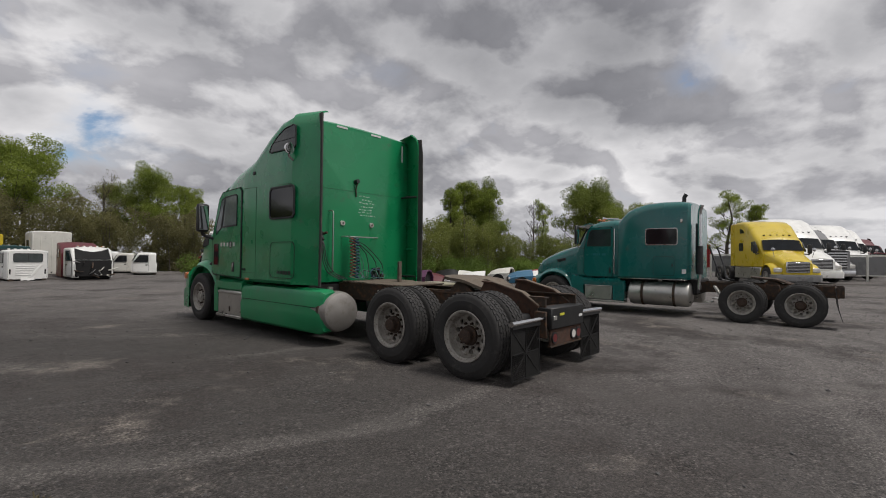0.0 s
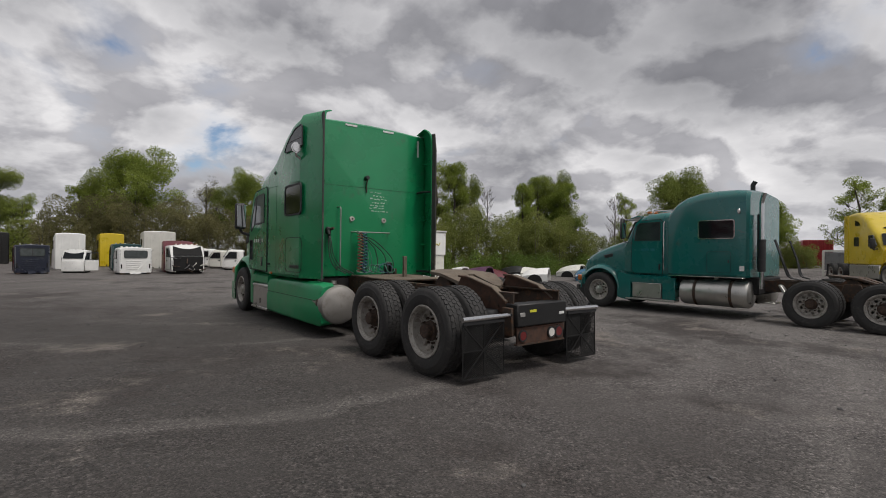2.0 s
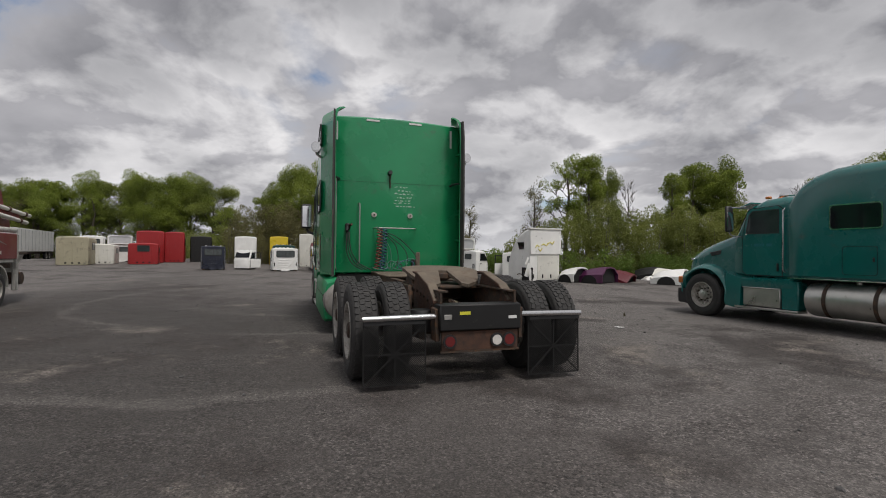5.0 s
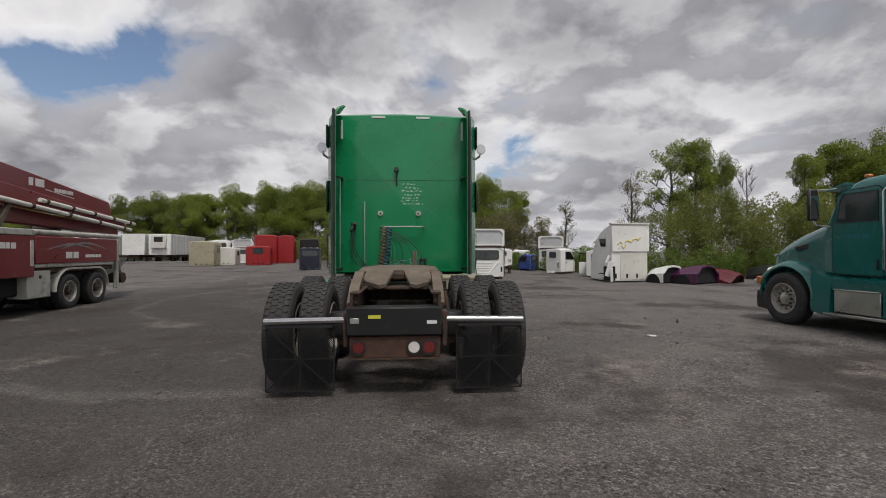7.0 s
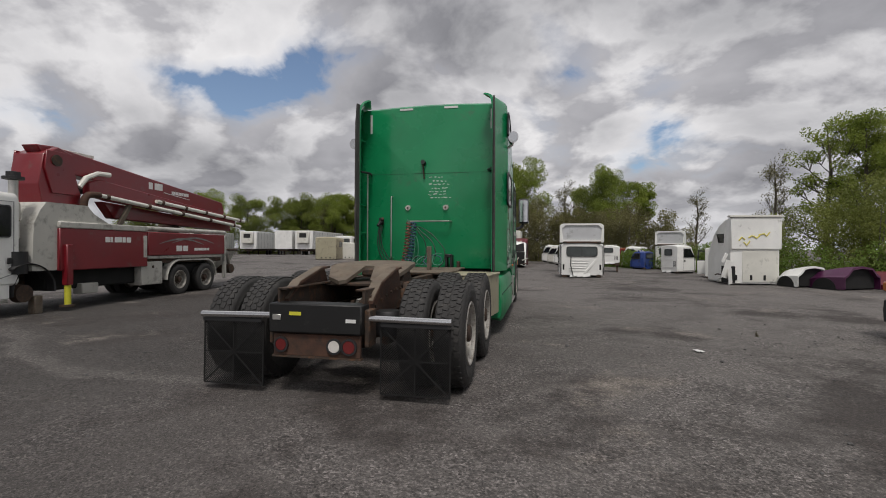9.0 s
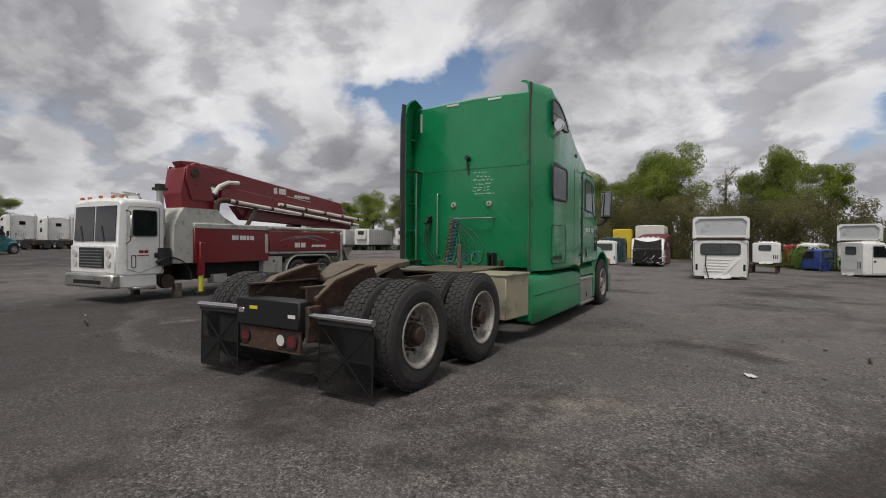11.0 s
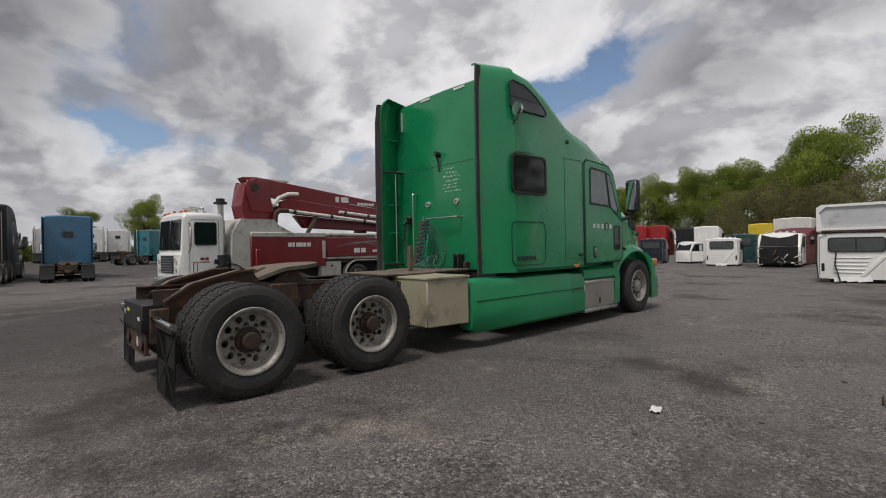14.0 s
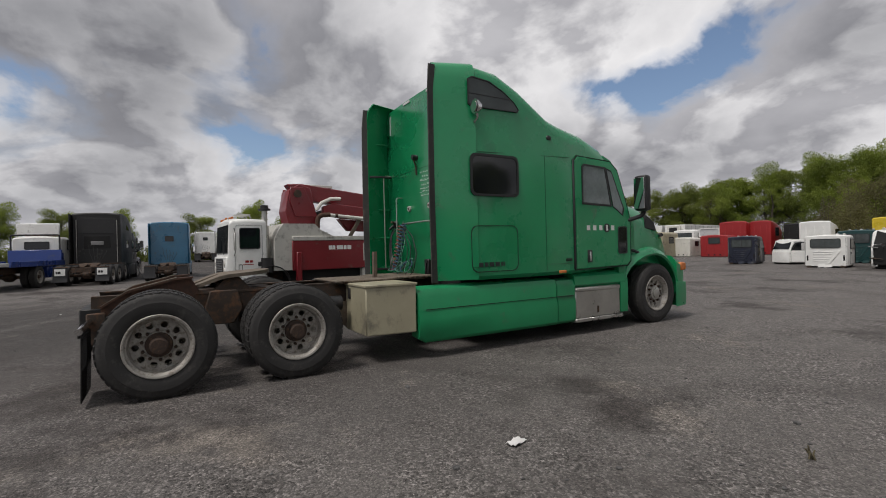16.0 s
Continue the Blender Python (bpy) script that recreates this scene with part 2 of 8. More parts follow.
M_HOSE_BLUE = mat("blue_air_hose", (0.03, 0.065, 0.12), 0.5)
M_CABLE = mat("green_cable", (0.05, 0.16, 0.11), 0.6)
M_SEAT = mat("grey_seat_cloth", (0.07, 0.07, 0.075), 0.9)
M_BARK = mat("bark", (0.10, 0.085, 0.065), 0.95, 0, 0.35, 4.0, 40.0, 0.6)
M_BARE = mat("twigs", (0.13, 0.115, 0.10), 0.95)
M_PAPER = mat("white_paper", (0.75, 0.74, 0.72), 0.8)
M_WEED = mat("dry_weed", (0.10, 0.085, 0.05), 0.9)


def leaf_mat(name, low, high):
    """Leaves: each clump has its own tone between two greens; light passes through."""
    m = bpy.data.materials.new(name)
    m.use_nodes = True
    nt = m.node_tree
    b = nt.nodes["Principled BSDF"]
    geo = nt.nodes.new("ShaderNodeNewGeometry")
    rmp = nt.nodes.new("ShaderNodeValToRGB")
    rmp.color_ramp.elements[0].color, rmp.color_ramp.elements[1].color = (*low, 1), (*high, 1)
    tc = nt.nodes.new("ShaderNodeTexCoord")
    nz = nt.nodes.new("ShaderNodeTexNoise")
    nz.inputs["Scale"].default_value, nz.inputs["Detail"].default_value = 0.42, 3.0
    nt.links.new(tc.outputs["Object"], nz.inputs["Vector"])
    ad = nt.nodes.new("ShaderNodeMath")
    ad.operation = "MULTIPLY_ADD"
    ad.inputs[1].default_value = 0.32
    nt.links.new(geo.outputs["Random Per Island"], ad.inputs[0])
    mr = nt.nodes.new("ShaderNodeMapRange")
    mr.inputs[1].default_value, mr.inputs[2].default_value, mr.inputs[3].default_value, mr.inputs[4].default_value = 0.3, 0.7, 0.0, 0.68
    nt.links.new(nz.outputs["Fac"], mr.inputs[0])
    nt.links.new(mr.outputs[0], ad.inputs[2])
    nt.links.new(ad.outputs[0], rmp.inputs[0])
    nt.links.new(rmp.outputs[0], b.inputs["Base Color"])
    b.inputs["Roughness"].default_value = 0.65
    tr = nt.nodes.new("ShaderNodeBsdfTranslucent")
    nt.links.new(rmp.outputs[0], tr.inputs[0])
    mx = nt.nodes.new("ShaderNodeMixShader")
    mx.inputs[0].default_value = 0.5
    nt.links.new(b.outputs[0], mx.inputs[1])
    nt.links.new(tr.outputs[0], mx.inputs[2])
    nt.links.new(mx.outputs[0], nt.nodes["Material Output"].inputs[0])
    return m


M_LEAF = leaf_mat("poplar_leaves", (0.13, 0.18, 0.028), (0.38, 0.45, 0.085))
M_LEAF_DARK = leaf_mat("dark_leaves", (0.13, 0.17, 0.038), (0.33, 0.38, 0.09))
M_SCRUB = leaf_mat("scrub_leaves", (0.115, 0.11, 0.05), (0.27, 0.255, 0.105))
M_SCRUB_GREEN = leaf_mat("green_scrub_leaves", (0.12, 0.145, 0.038), (0.30, 0.33, 0.085))
M_GRASS = leaf_mat("bank_grass", (0.11, 0.17, 0.03), (0.24, 0.34, 0.07))


def ground_mat():
    """Oily crushed asphalt and gravel: stones, dusty lanes, dark stains, pale patches."""
    m = bpy.data.materials.new("yard_gravel")
    m.use_nodes = True
    nt = m.node_tree
    L = nt.links
    b = nt.nodes["Principled BSDF"]
    pos = nt.nodes.new("ShaderNodeTexCoord").outputs["Object"]

    def noise_node(s, d, r=0.6, stretch=None):
        n = nt.nodes.new("ShaderNodeTexNoise")
        n.inputs["Scale"].default_value, n.inputs["Detail"].default_value, n.inputs["Roughness"].default_value = s, d, r
        if stretch:
            mp = nt.nodes.new("ShaderNodeMapping")
            mp.inputs["Scale"].default_value = stretch[:3]
            mp.inputs["Rotation"].default_value = (0, 0, stretch[3])
            L.new(pos, mp.inputs[0])
            L.new(mp.outputs[0], n.inputs["Vector"])
        else:
            L.new(pos, n.inputs["Vector"])
        return n.outputs["Fac"]

    def mixc(fac, a, c, mode="MIX"):
        n = nt.nodes.new("ShaderNodeMix")
        n.data_type, n.blend_type = "RGBA", mode
        for slot, v in ((0, fac), (6, a), (7, c)):
            if isinstance(v, (int, float)):
                n.inputs[slot].default_value = v
            elif isinstance(v, tuple):
                n.inputs[slot].default_value = (*v, 1)
            else:
                L.new(v, n.inputs[slot])
        return n.outputs[2]

    def span(v, lo, hi, a=0.0, c=1.0):
        n = nt.nodes.new("ShaderNodeMapRange")
        n.inputs[1].default_value, n.inputs[2].default_value, n.inputs[3].default_value, n.inputs[4].default_value = lo, hi, a, c
        L.new(v, n.inputs[0])
        return n.outputs[0]

    def voronoi(s, out="Color"):
        n = nt.nodes.new("ShaderNodeTexVoronoi")
        n.inputs["Scale"].default_value = s
        L.new(pos, n.inputs["Vector"])
        if out == "Distance":
            return n.outputs["Distance"]
        sp = nt.nodes.new("ShaderNodeSeparateColor")
        L.new(n.outputs["Color"], sp.inputs[0])
        return sp.outputs[0], sp.outputs[1], n.outputs["Distance"]

    def mul_add(v, k, add):
        n = nt.nodes.new("ShaderNodeMath")
        n.operation = "MULTIPLY_ADD"
        n.inputs[1].default_value = k
        L.new(v, n.inputs[0])
        if isinstance(add, (int, float)):
            n.inputs[2].default_value = add
        else:
            L.new(add, n.inputs[2])
        return n.outputs[0]

    big, mid, fine = noise_node(0.11, 5, 0.55), noise_node(0.75, 9, 0.7), noise_node(26.0, 6, 0.8)
    px = nt.nodes.new("ShaderNodeSeparateXYZ")
    L.new(pos, px.inputs[0])
    # wheel tracks that swing round the parked tractor
    away = nt.nodes.new("ShaderNodeVectorMath")
    away.operation = "DISTANCE"
    away.inputs[1].default_value = (-1.0, 7.5, 0.0)
    L.new(pos, away.inputs[0])
    lane = nt.nodes.new("ShaderNodeCombineXYZ")
    L.new(mul_add(noise_node(0.45, 6, 0.6), 1.6, away.outputs["Value"]), lane.inputs[0])
    tracks = nt.nodes.new("ShaderNodeTexNoise")
    tracks.inputs["Scale"].default_value, tracks.inputs["Detail"].default_value, tracks.inputs["Roughness"].default_value = 0.9, 6.0, 0.62
    L.new(lane.outputs[0], tracks.inputs["Vector"])
    col = mixc(span(big, 0.35, 0.65), (0.056, 0.050, 0.046), (0.088, 0.079, 0.074))
    # dust lies over the eastern lane, oil over the parking side
    side = mul_add(noise_node(0.3, 6, 0.6), 9.0, mul_add(span(px.outputs[1], 3.0, 17.0), 9.0, mul_add(span(px.outputs[0], -6.5, -14.0), 21.0, px.outputs[0])))
    col = mixc(span(side, 4.2, 9.0, 0, 0.74), col, (0.130, 0.120, 0.112))
    col = mixc(span(side, 5.4, 1.4, 0, 0.80), col, (0.036, 0.032, 0.029))
    col = mixc(span(tracks.outputs["Fac"], 0.52, 0.68, 0, 0.55), col, (0.140, 0.129, 0.119))
    col = mixc(span(tracks.outputs["Fac"], 0.46, 0.34, 0, 0.6), col, (0.044, 0.037, 0.033))
    pools = noise_node(0.30, 10, 0.7)
    col = mixc(span(pools, 0.51, 0.60, 0, 0.9), col, (0.034, 0.028, 0.025))
    col = mixc(span(noise_node(0.55, 10, 0.7), 0.57, 0.67, 0, 0.8), col, (0.165, 0.145, 0.125))
    col = mixc(span(mid, 0.54, 0.68, 0, 0.6), col, (0.045, 0.038, 0.034))
    # loose stone lies thick in places and is trodden into dirt in others
    gravel_at = span(noise_node(0.85, 8, 0.68), 0.40, 0.58, 0.12, 1.0)
    pale, dark, dist = voronoi(50.0)
    pale2, dark2, dist2 = voronoi(88.0)

    def masked(v, lo, hi, top):
        n = nt.nodes.new("ShaderNodeMath")
        n.operation = "MULTIPLY"
        L.new(span(v, lo, hi, 0, top), n.inputs[0])
        L.new(gravel_at, n.inputs[1])
        return n.outputs[0]

    col = mixc(masked(pale, 0.45, 1.0, 0.9), col, (2.3, 2.3, 2.35), "MULTIPLY")
    col = mixc(masked(dark, 0.45, 1.0, 0.9), col, (0.36, 0.35, 0.34), "MULTIPLY")
    col = mixc(span(pale2, 0.5, 1.0, 0, 0.8), col, (2.2, 2.2, 2.2), "MULTIPLY")
    col = mixc(span(dark2, 0.5, 1.0, 0, 0.8), col, (0.4, 0.4, 0.4), "MULTIPLY")
    col = mixc(span(fine, 0.45, 0.72, 0, 0.45), col, (0.5, 0.48, 0.47), "MULTIPLY")
    L.new(col, b.inputs["Base Color"])
    L.new(span(mid, 0.3, 0.7, 0.95, 0.72), b.inputs["Roughness"])
    hgt = mul_add(fine, 0.5, masked(dist, 0.5, 0.0, 1.0))
    bn = nt.nodes.new("ShaderNodeBump")
    bn.inputs["Strength"].default_value, bn.inputs["Distance"].default_value = 0.9, 0.016
    L.new(hgt, bn.inputs["Height"])
    swell = nt.nodes.new("ShaderNodeBump")
    swell.inputs["Strength"].default_value, swell.inputs["Distance"].default_value = 0.6, 0.25
    L.new(noise_node(0.7, 5, 0.5), swell.inputs["Height"])
    L.new(bn.outputs[0], swell.inputs["Normal"])
    L.new(swell.outputs[0], b.inputs["Normal"])
    return m


M_GROUND = ground_mat()
M_STONE = mat("loose_stone", (0.10, 0.098, 0.096), 0.9, 0, 0.5, 30.0, 90.0, 0.2)

# ---- building helpers ----
def part(name, bm, material, parent, label="", sharp=38.0):
    """Links a bmesh as one mesh object under a thing or a part."""
    me = bpy.data.meshes.new(name)
    bm.normal_update()
    lim = radians(sharp)
    for fc in bm.faces:
        fc.smooth = True
    for ed in bm.edges:
        if len(ed.link_faces) == 2:
            ed.smooth = ed.calc_face_angle(0.0) < lim
    bm.to_mesh(me)
    bm.free()
    me.materials.append(material)
    return same(name, me, parent, None, label)


def same(name, me, parent, m=None, label=""):
    """Links a mesh that is shared, at a pose in its parent."""
    ob = new(name, me)
    ob.parent = parent
    if m is not None:
        ob.matrix_basis = m
    if label:
        tagged(ob, label)
    return ob


def thing(name, label, category, m=None, group="", kind="", scale=1.0):
    ob = new(name)
    ob.empty_display_size = 0.2
    if m is not None:
        ob.matrix_basis = m @ Matrix.Diagonal((scale, scale, scale, 1))
    return tagged(ob, label, category, group, kind)


def B():
    return bmesh.new()


def join(bm, other):
    me = bpy.data.meshes.new("tmp")
    other.to_mesh(me)
    other.free()
    bm.from_mesh(me)
    bpy.data.meshes.remove(me)
    return bm


def box(bm, x0, x1, y0, y1, z0, z1, bev=0.0, m=None, seg=1):
    t = bmesh.new()
    bmesh.ops.create_cube(t, size=1.0)
    for v in t.verts:
        v.co = Vector(((x0 + x1) / 2 + v.co.x * (x1 - x0), (y0 + y1) / 2 + v.co.y * (y1 - y0), (z0 + z1) / 2 + v.co.z * (z1 - z0)))
    if bev:
        bev = min(bev, 0.45 * min(abs(x1 - x0), abs(y1 - y0), abs(z1 - z0)))
        bmesh.ops.bevel(t, geom=list(t.edges), offset=bev, segments=seg, affect="EDGES", profile=0.5)
    if m is not None:
        t.transform(m)
    return join(bm, t)


def cyl(bm, p0, p1, r0, r1=None, seg=16, caps=True):
    p0, p1 = Vector(p0), Vector(p1)
    r1 = r0 if r1 is None else r1
    d = (p1 - p0).normalized()
    u = d.orthogonal().normalized()
    w = d.cross(u)
    ra, rb = [], []
    for k in range(seg):
        a = 2 * math.pi * k / seg
        o = u * math.cos(a) + w * math.sin(a)
        ra.append(bm.verts.new(p0 + o * r0))
        rb.append(bm.verts.new(p1 + o * r1))
    for k in range(seg):
        j = (k + 1) % seg
        bm.faces.new((ra[k], ra[j], rb[j], rb[k]))
    if caps:
        bm.faces.new(ra[::-1])
        bm.faces.new(rb)
    return bm


def tube(bm, pts, r, seg=8):
    """A round bar swept along points."""
    pts = [Vector(p) for p in pts]
    rings, u = [], None
    for i, p in enumerate(pts):
        d = (pts[min(i + 1, len(pts) - 1)] - pts[max(i - 1, 0)]).normalized()
        u = d.orthogonal().normalized() if u is None else (u - d * u.dot(d)).normalized()
        w = d.cross(u)
        rings.append([bm.verts.new(p + (u * math.cos(2 * math.pi * k / seg) + w * math.sin(2 * math.pi * k / seg)) * r) for k in range(seg)])
    for a, b in zip(rings, rings[1:]):
        for k in range(seg):
            j = (k + 1) % seg
            bm.faces.new((a[k], a[j], b[j], b[k]))
    bm.faces.new(rings[0][::-1])
    bm.faces.new(rings[-1])
    return bm


def bend(pts, r=0.06, n=4):
    """Rounds the corners of a polyline."""
    pts = [Vector(p) for p in pts]
    out = [pts[0]]
    for a, b, c in zip(pts, pts[1:], pts[2:]):
        d0, d1 = (a - b), (c - b)
        k = min(r, d0.length * 0.45, d1.length * 0.45)
        s, e = b + d0.normalized() * k, b + d1.normalized() * k
        for i in range(n + 1):
            f = i / n
            out.append((s * (1 - f) + b * f) * (1 - f) + (b * (1 - f) + e * f) * f)
    return out + [pts[-1]]


def lathe(bm, profile, seg=48, close=False):
    """A profile of (radius, x) turned about the x axis."""
    rings = []
    for r, x in profile:
        rings.append([bm.verts.new((x, r * math.cos(2 * math.pi * k / seg), r * math.sin(2 * math.pi * k / seg))) for k in range(seg)])
    pairs = list(zip(rings, rings[1:])) + ([(rings[-1], rings[0])] if close else [])
    for a, b in pairs:
        for k in range(seg):
            j = (k + 1) % seg
            bm.faces.new((a[k], b[k], b[j], a[j]))
    return bm


def prism(bm, poly, x0, x1, axis="x", bev=0.0):
    """A polygon pulled out along an axis: (y, z) along x, (x, z) along y, (x, y) along z."""
    t = bmesh.new()
    put = {"x": lambda a, b, c: (c, a, b), "y": lambda a, b, c: (a, c, b), "z": lambda a, b, c: (a, b, c)}[axis]
    va = [t.verts.new(put(a, b, x0)) for a, b in poly]
    vb = [t.verts.new(put(a, b, x1)) for a, b in poly]
    n = len(poly)
    t.faces.new(va)
    t.faces.new(vb[::-1])
    for k in range(n):
        j = (k + 1) % n
        t.faces.new((va[j], va[k], vb[k], vb[j]))
    bmesh.ops.recalc_face_normals(t, faces=list(t.faces))
    if bev:
        bmesh.ops.bevel(t, geom=list(t.edges), offset=bev, segments=1, affect="EDGES", profile=0.5)
    return join(bm, t)


def loft(bm, rings, caps=True, close=True):
    """Skins rings of equally many points."""
    vs = [[bm.verts.new(p) for p in ring] for ring in rings]
    n = len(vs[0])
    fs = []
    for a, b in zip(vs, vs[1:]):
        for k in range(n if close else n - 1):
            j = (k + 1) % n
            fs.append(bm.faces.new((a[k], a[j], b[j], b[k])))
    if caps and close:
        fs.append(bm.faces.new(vs[0][::-1]))
        fs.append(bm.faces.new(vs[-1]))
    bmesh.ops.recalc_face_normals(bm, faces=fs)
    return bm


def shell(y, hw, z0, z1, r=0.16, crown=0.05, foot=0.05, n=6):
    """A section of a cab across the vehicle: flat sides, rounded shoulders, a crowned roof."""
    half = [(hw - foot, z0), (hw, z0 + foot)]
    zt = z1 - crown
    for i in range(n + 1):
        a = math.pi / 2 * i / n
        half.append((hw - r + r * math.cos(a), zt - r + r * math.sin(a)))
    half.append(((hw - r) * 0.5, z1 - crown * 0.3))
    ring = [(x, y, z) for x, z in half] + [(0, y, z1)] + [(-x, y, z) for x, z in reversed(half)]
    return ring


def rrect(a0, b0, a1, b1, r=0.05, n=4):
    """A rectangle with rounded corners."""
    out = []
    for cx, cy, s in ((a1 - r, b1 - r, 0), (a0 + r, b1 - r, 1), (a0 + r, b0 + r, 2), (a1 - r, b0 + r, 3)):
        for i in range(n + 1):
            a = math.pi / 2 * (s + i / n)
            out.append((cx + r * math.cos(a), cy + r * math.sin(a)))
    return out


def grown(poly, d):
    """A polygon pushed outwards by about d."""
    cx, cy = sum(p[0] for p in poly) / len(poly), sum(p[1] for p in poly) / len(poly)
    w = max(p[0] for p in poly) - min(p[0] for p in poly)
    h = max(p[1] for p in poly) - min(p[1] for p in poly)
    return [(cx + (p[0] - cx) * (1 + 2 * d / w), cy + (p[1] - cy) * (1 + 2 * d / h)) for p in poly]


def border(bm, poly, inner, x0, x1, axis="x"):
    """A frame of even depth between two polygons of equally many points."""
    put = {"x": lambda a, b, c: (c, a, b), "y": lambda a, b, c: (a, c, b)}[axis]
    n = len(poly)
    rows = [[bm.verts.new(put(a, b, c)) for a, b in p] for p, c in ((poly, x0), (poly, x1), (inner, x1), (inner, x0))]
    fs = []
    for a, b in zip(rows, rows[1:] + rows[:1]):
        for k in range(n):
            j = (k + 1) % n
            fs.append(bm.faces.new((a[k], a[j], b[j], b[k])))
    bmesh.ops.recalc_face_normals(bm, faces=fs)
    return bm


def pane(th, name, poly, x, s, glass, rim=None, wide=0.03, depth=0.012, axis="x"):
    """A pane flush on a side (s: +1 or -1 is the way it faces), with a frame."""
    p = part(name, prism(B(), poly, x, x + s * depth, axis), glass, th)
    if rim:
        part("window_frame", border(B(), grown(poly, wide), poly, x, x + s * (depth + 0.008), axis), rim, p)
    return p


def bars(bm, x0, x1, z0, z1, y, depth, rows, rng, axis="y", fill=0.8, gap=0.25):
    """Lines of plain bars in place of writing."""
    hgt = (z1 - z0) / rows
    for r in range(rows):
        x = x0
        end = x0 + (x1 - x0) * rng.uniform(0.6, 1.0)
        while x < end - 0.01:
            w = min(rng.uniform(0.4, 1.3) * hgt * 1.6, end - x)
            a, c = z1 - (r + 1) * hgt + hgt * gap / 2, z1 - r * hgt - hgt * gap / 2
            if axis == "y":
                box(bm, x, x + w * fill, y, y + depth, a, c)
            else:
                box(bm, y, y + depth, x, x + w * fill, a, c)
            x += w
    return bm


# ---- wheels ----
def tyre_mesh(tread):
    bm = B()
    prof = [(0.285, 0.105), (0.31, 0.125), (0.36, 0.135), (0.41, 0.136), (0.415, 0.132), (0.45, 0.130), (0.475, 0.118), (0.490, 0.098), (0.494, 0.07)]
    lathe(bm, prof + [(r, -x) for r, x in reversed(prof)], 56)
    rng = random.Random(4)
    if tread:
        n = 46
        for row, (x, w) in enumerate(((-0.081, 0.040), (-0.029, 0.046), (0.029, 0.046), (0.081, 0.040))):
            for k in range(n):
                a = 2 * math.pi * (k + (0.5 if row % 2 else 0)) / n
                t = pose(0, 0, 0, math.degrees(a)) @ pose(x, 0, 0.497, 0, 0, 14 * (-1) ** row)
                box(bm, -w / 2, w / 2, -0.027, 0.027, -0.009, 0.004, 0, t)
    else:
        for x in (-0.075, -0.03, 0.03, 0.075):
            lathe(bm, [(0.492, x - 0.018), (0.503, x - 0.016), (0.503, x + 0.016), (0.492, x + 0.018)], 56)
    return bm


def disc_holes(bm, x, r0, r1, rh, hr, n=10, depth=0.03):
    """A wheel disc with round holes through it."""
    for i in range(n):
        a0 = 2 * math.pi * i / n
        span = math.pi / n
        outer = []
        for f in (-1, -0.5, 0, 0.5, 1):
            outer.append((r1, a0 + span * f))
        for f in (0.66, 0.33):
            outer.append((r0 + (r1 - r0) * f, a0 + span))
        for f in (1, 0.5, 0, -0.5, -1):
            outer.append((r0, a0 + span * f))
        for f in (0.33, 0.66):
            outer.append((r0 + (r1 - r0) * f, a0 - span))
        cy, cz = rh * math.cos(a0), rh * math.sin(a0)
        ov, iv, bv = [], [], []
        for r, a in outer:
            y, z = r * math.cos(a), r * math.sin(a)
            ov.append(bm.verts.new((x, y, z)))
            b = math.atan2(z - cz, y - cy)
            iv.append(bm.verts.new((x, cy + hr * math.cos(b), cz + hr * math.sin(b))))
            bv.append(bm.verts.new((x - depth, cy + hr * math.cos(b), cz + hr * math.sin(b))))
        m = len(outer)
        for k in range(m):
            j = (k + 1) % m
            bm.faces.new((ov[k], ov[j], iv[j], iv[k]))
            bm.faces.new((iv[k], iv[j], bv[j], bv[k]))
    return bm


def rim_mesh(front):
    bm = B()
    disc = 0.055 if front else 0.005
    lathe(bm, [(0.292, 0.112), (0.300, 0.126), (0.292, 0.134), (0.276, 0.130), (0.268, 0.105), (0.255, 0.095), (0.248, disc + 0.02), (0.240, disc)], 56)
    disc_holes(bm, disc, 0.135, 0.240, 0.193, 0.031)
    lathe(bm, [(0.135, disc), (0.128, disc + 0.012), (0.10, disc + 0.012), (0.0, disc + 0.012)], 40)
    lathe(bm, [(0.292, -0.112), (0.300, -0.126), (0.285, -0.132), (0.26, -0.10), (0.245, disc - 0.04)], 40)
    bmesh.ops.remove_doubles(bm, verts=list(bm.verts), dist=0.0008)
    bmesh.ops.recalc_face_normals(bm, faces=list(bm.faces))
    return bm


def hub_mesh(front):
    bm = B()
    x = 0.065 if front else 0.015
    lathe(bm, [(0.118, x), (0.112, x + 0.03), (0.082, x + 0.035), (0.080, x + (0.055 if front else 0.10)), (0.066, x + (0.062 if front else 0.112)), (0.0, x + (0.064 if front else 0.114))], 28)
    return bm


def bare_mesh(name, bm, material, sharp=38):
    me = bpy.data.meshes.new(name)
    bm.normal_update()
    for fc in bm.faces:
        fc.smooth = True
    for ed in bm.edges:
        if len(ed.link_faces) == 2:
            ed.smooth = ed.calc_face_angle(0.0) < radians(sharp)
    bm.to_mesh(me)
    bm.free()
    me.materials.append(material)
    return me


TYRE_DRIVE = bare_mesh("tyre", tyre_mesh(True), M_RUBBER)
TYRE_STEER = bare_mesh("tyre", tyre_mesh(False), M_RUBBER)
RIM_DRIVE, RIM_STEER = bare_mesh("rim", rim_mesh(False), M_RIM), bare_mesh("rim", rim_mesh(True), M_RIM)
LUG = bare_mesh("lug_nut", cyl(B(), (-0.005, 0, 0), (0.03, 0, 0), 0.017, 0.014, 6), M_HUB)
HUB_DRIVE, HUB_STEER = bare_mesh("hub", hub_mesh(False), M_HUB), bare_mesh("hub", hub_mesh(True), M_ALU)


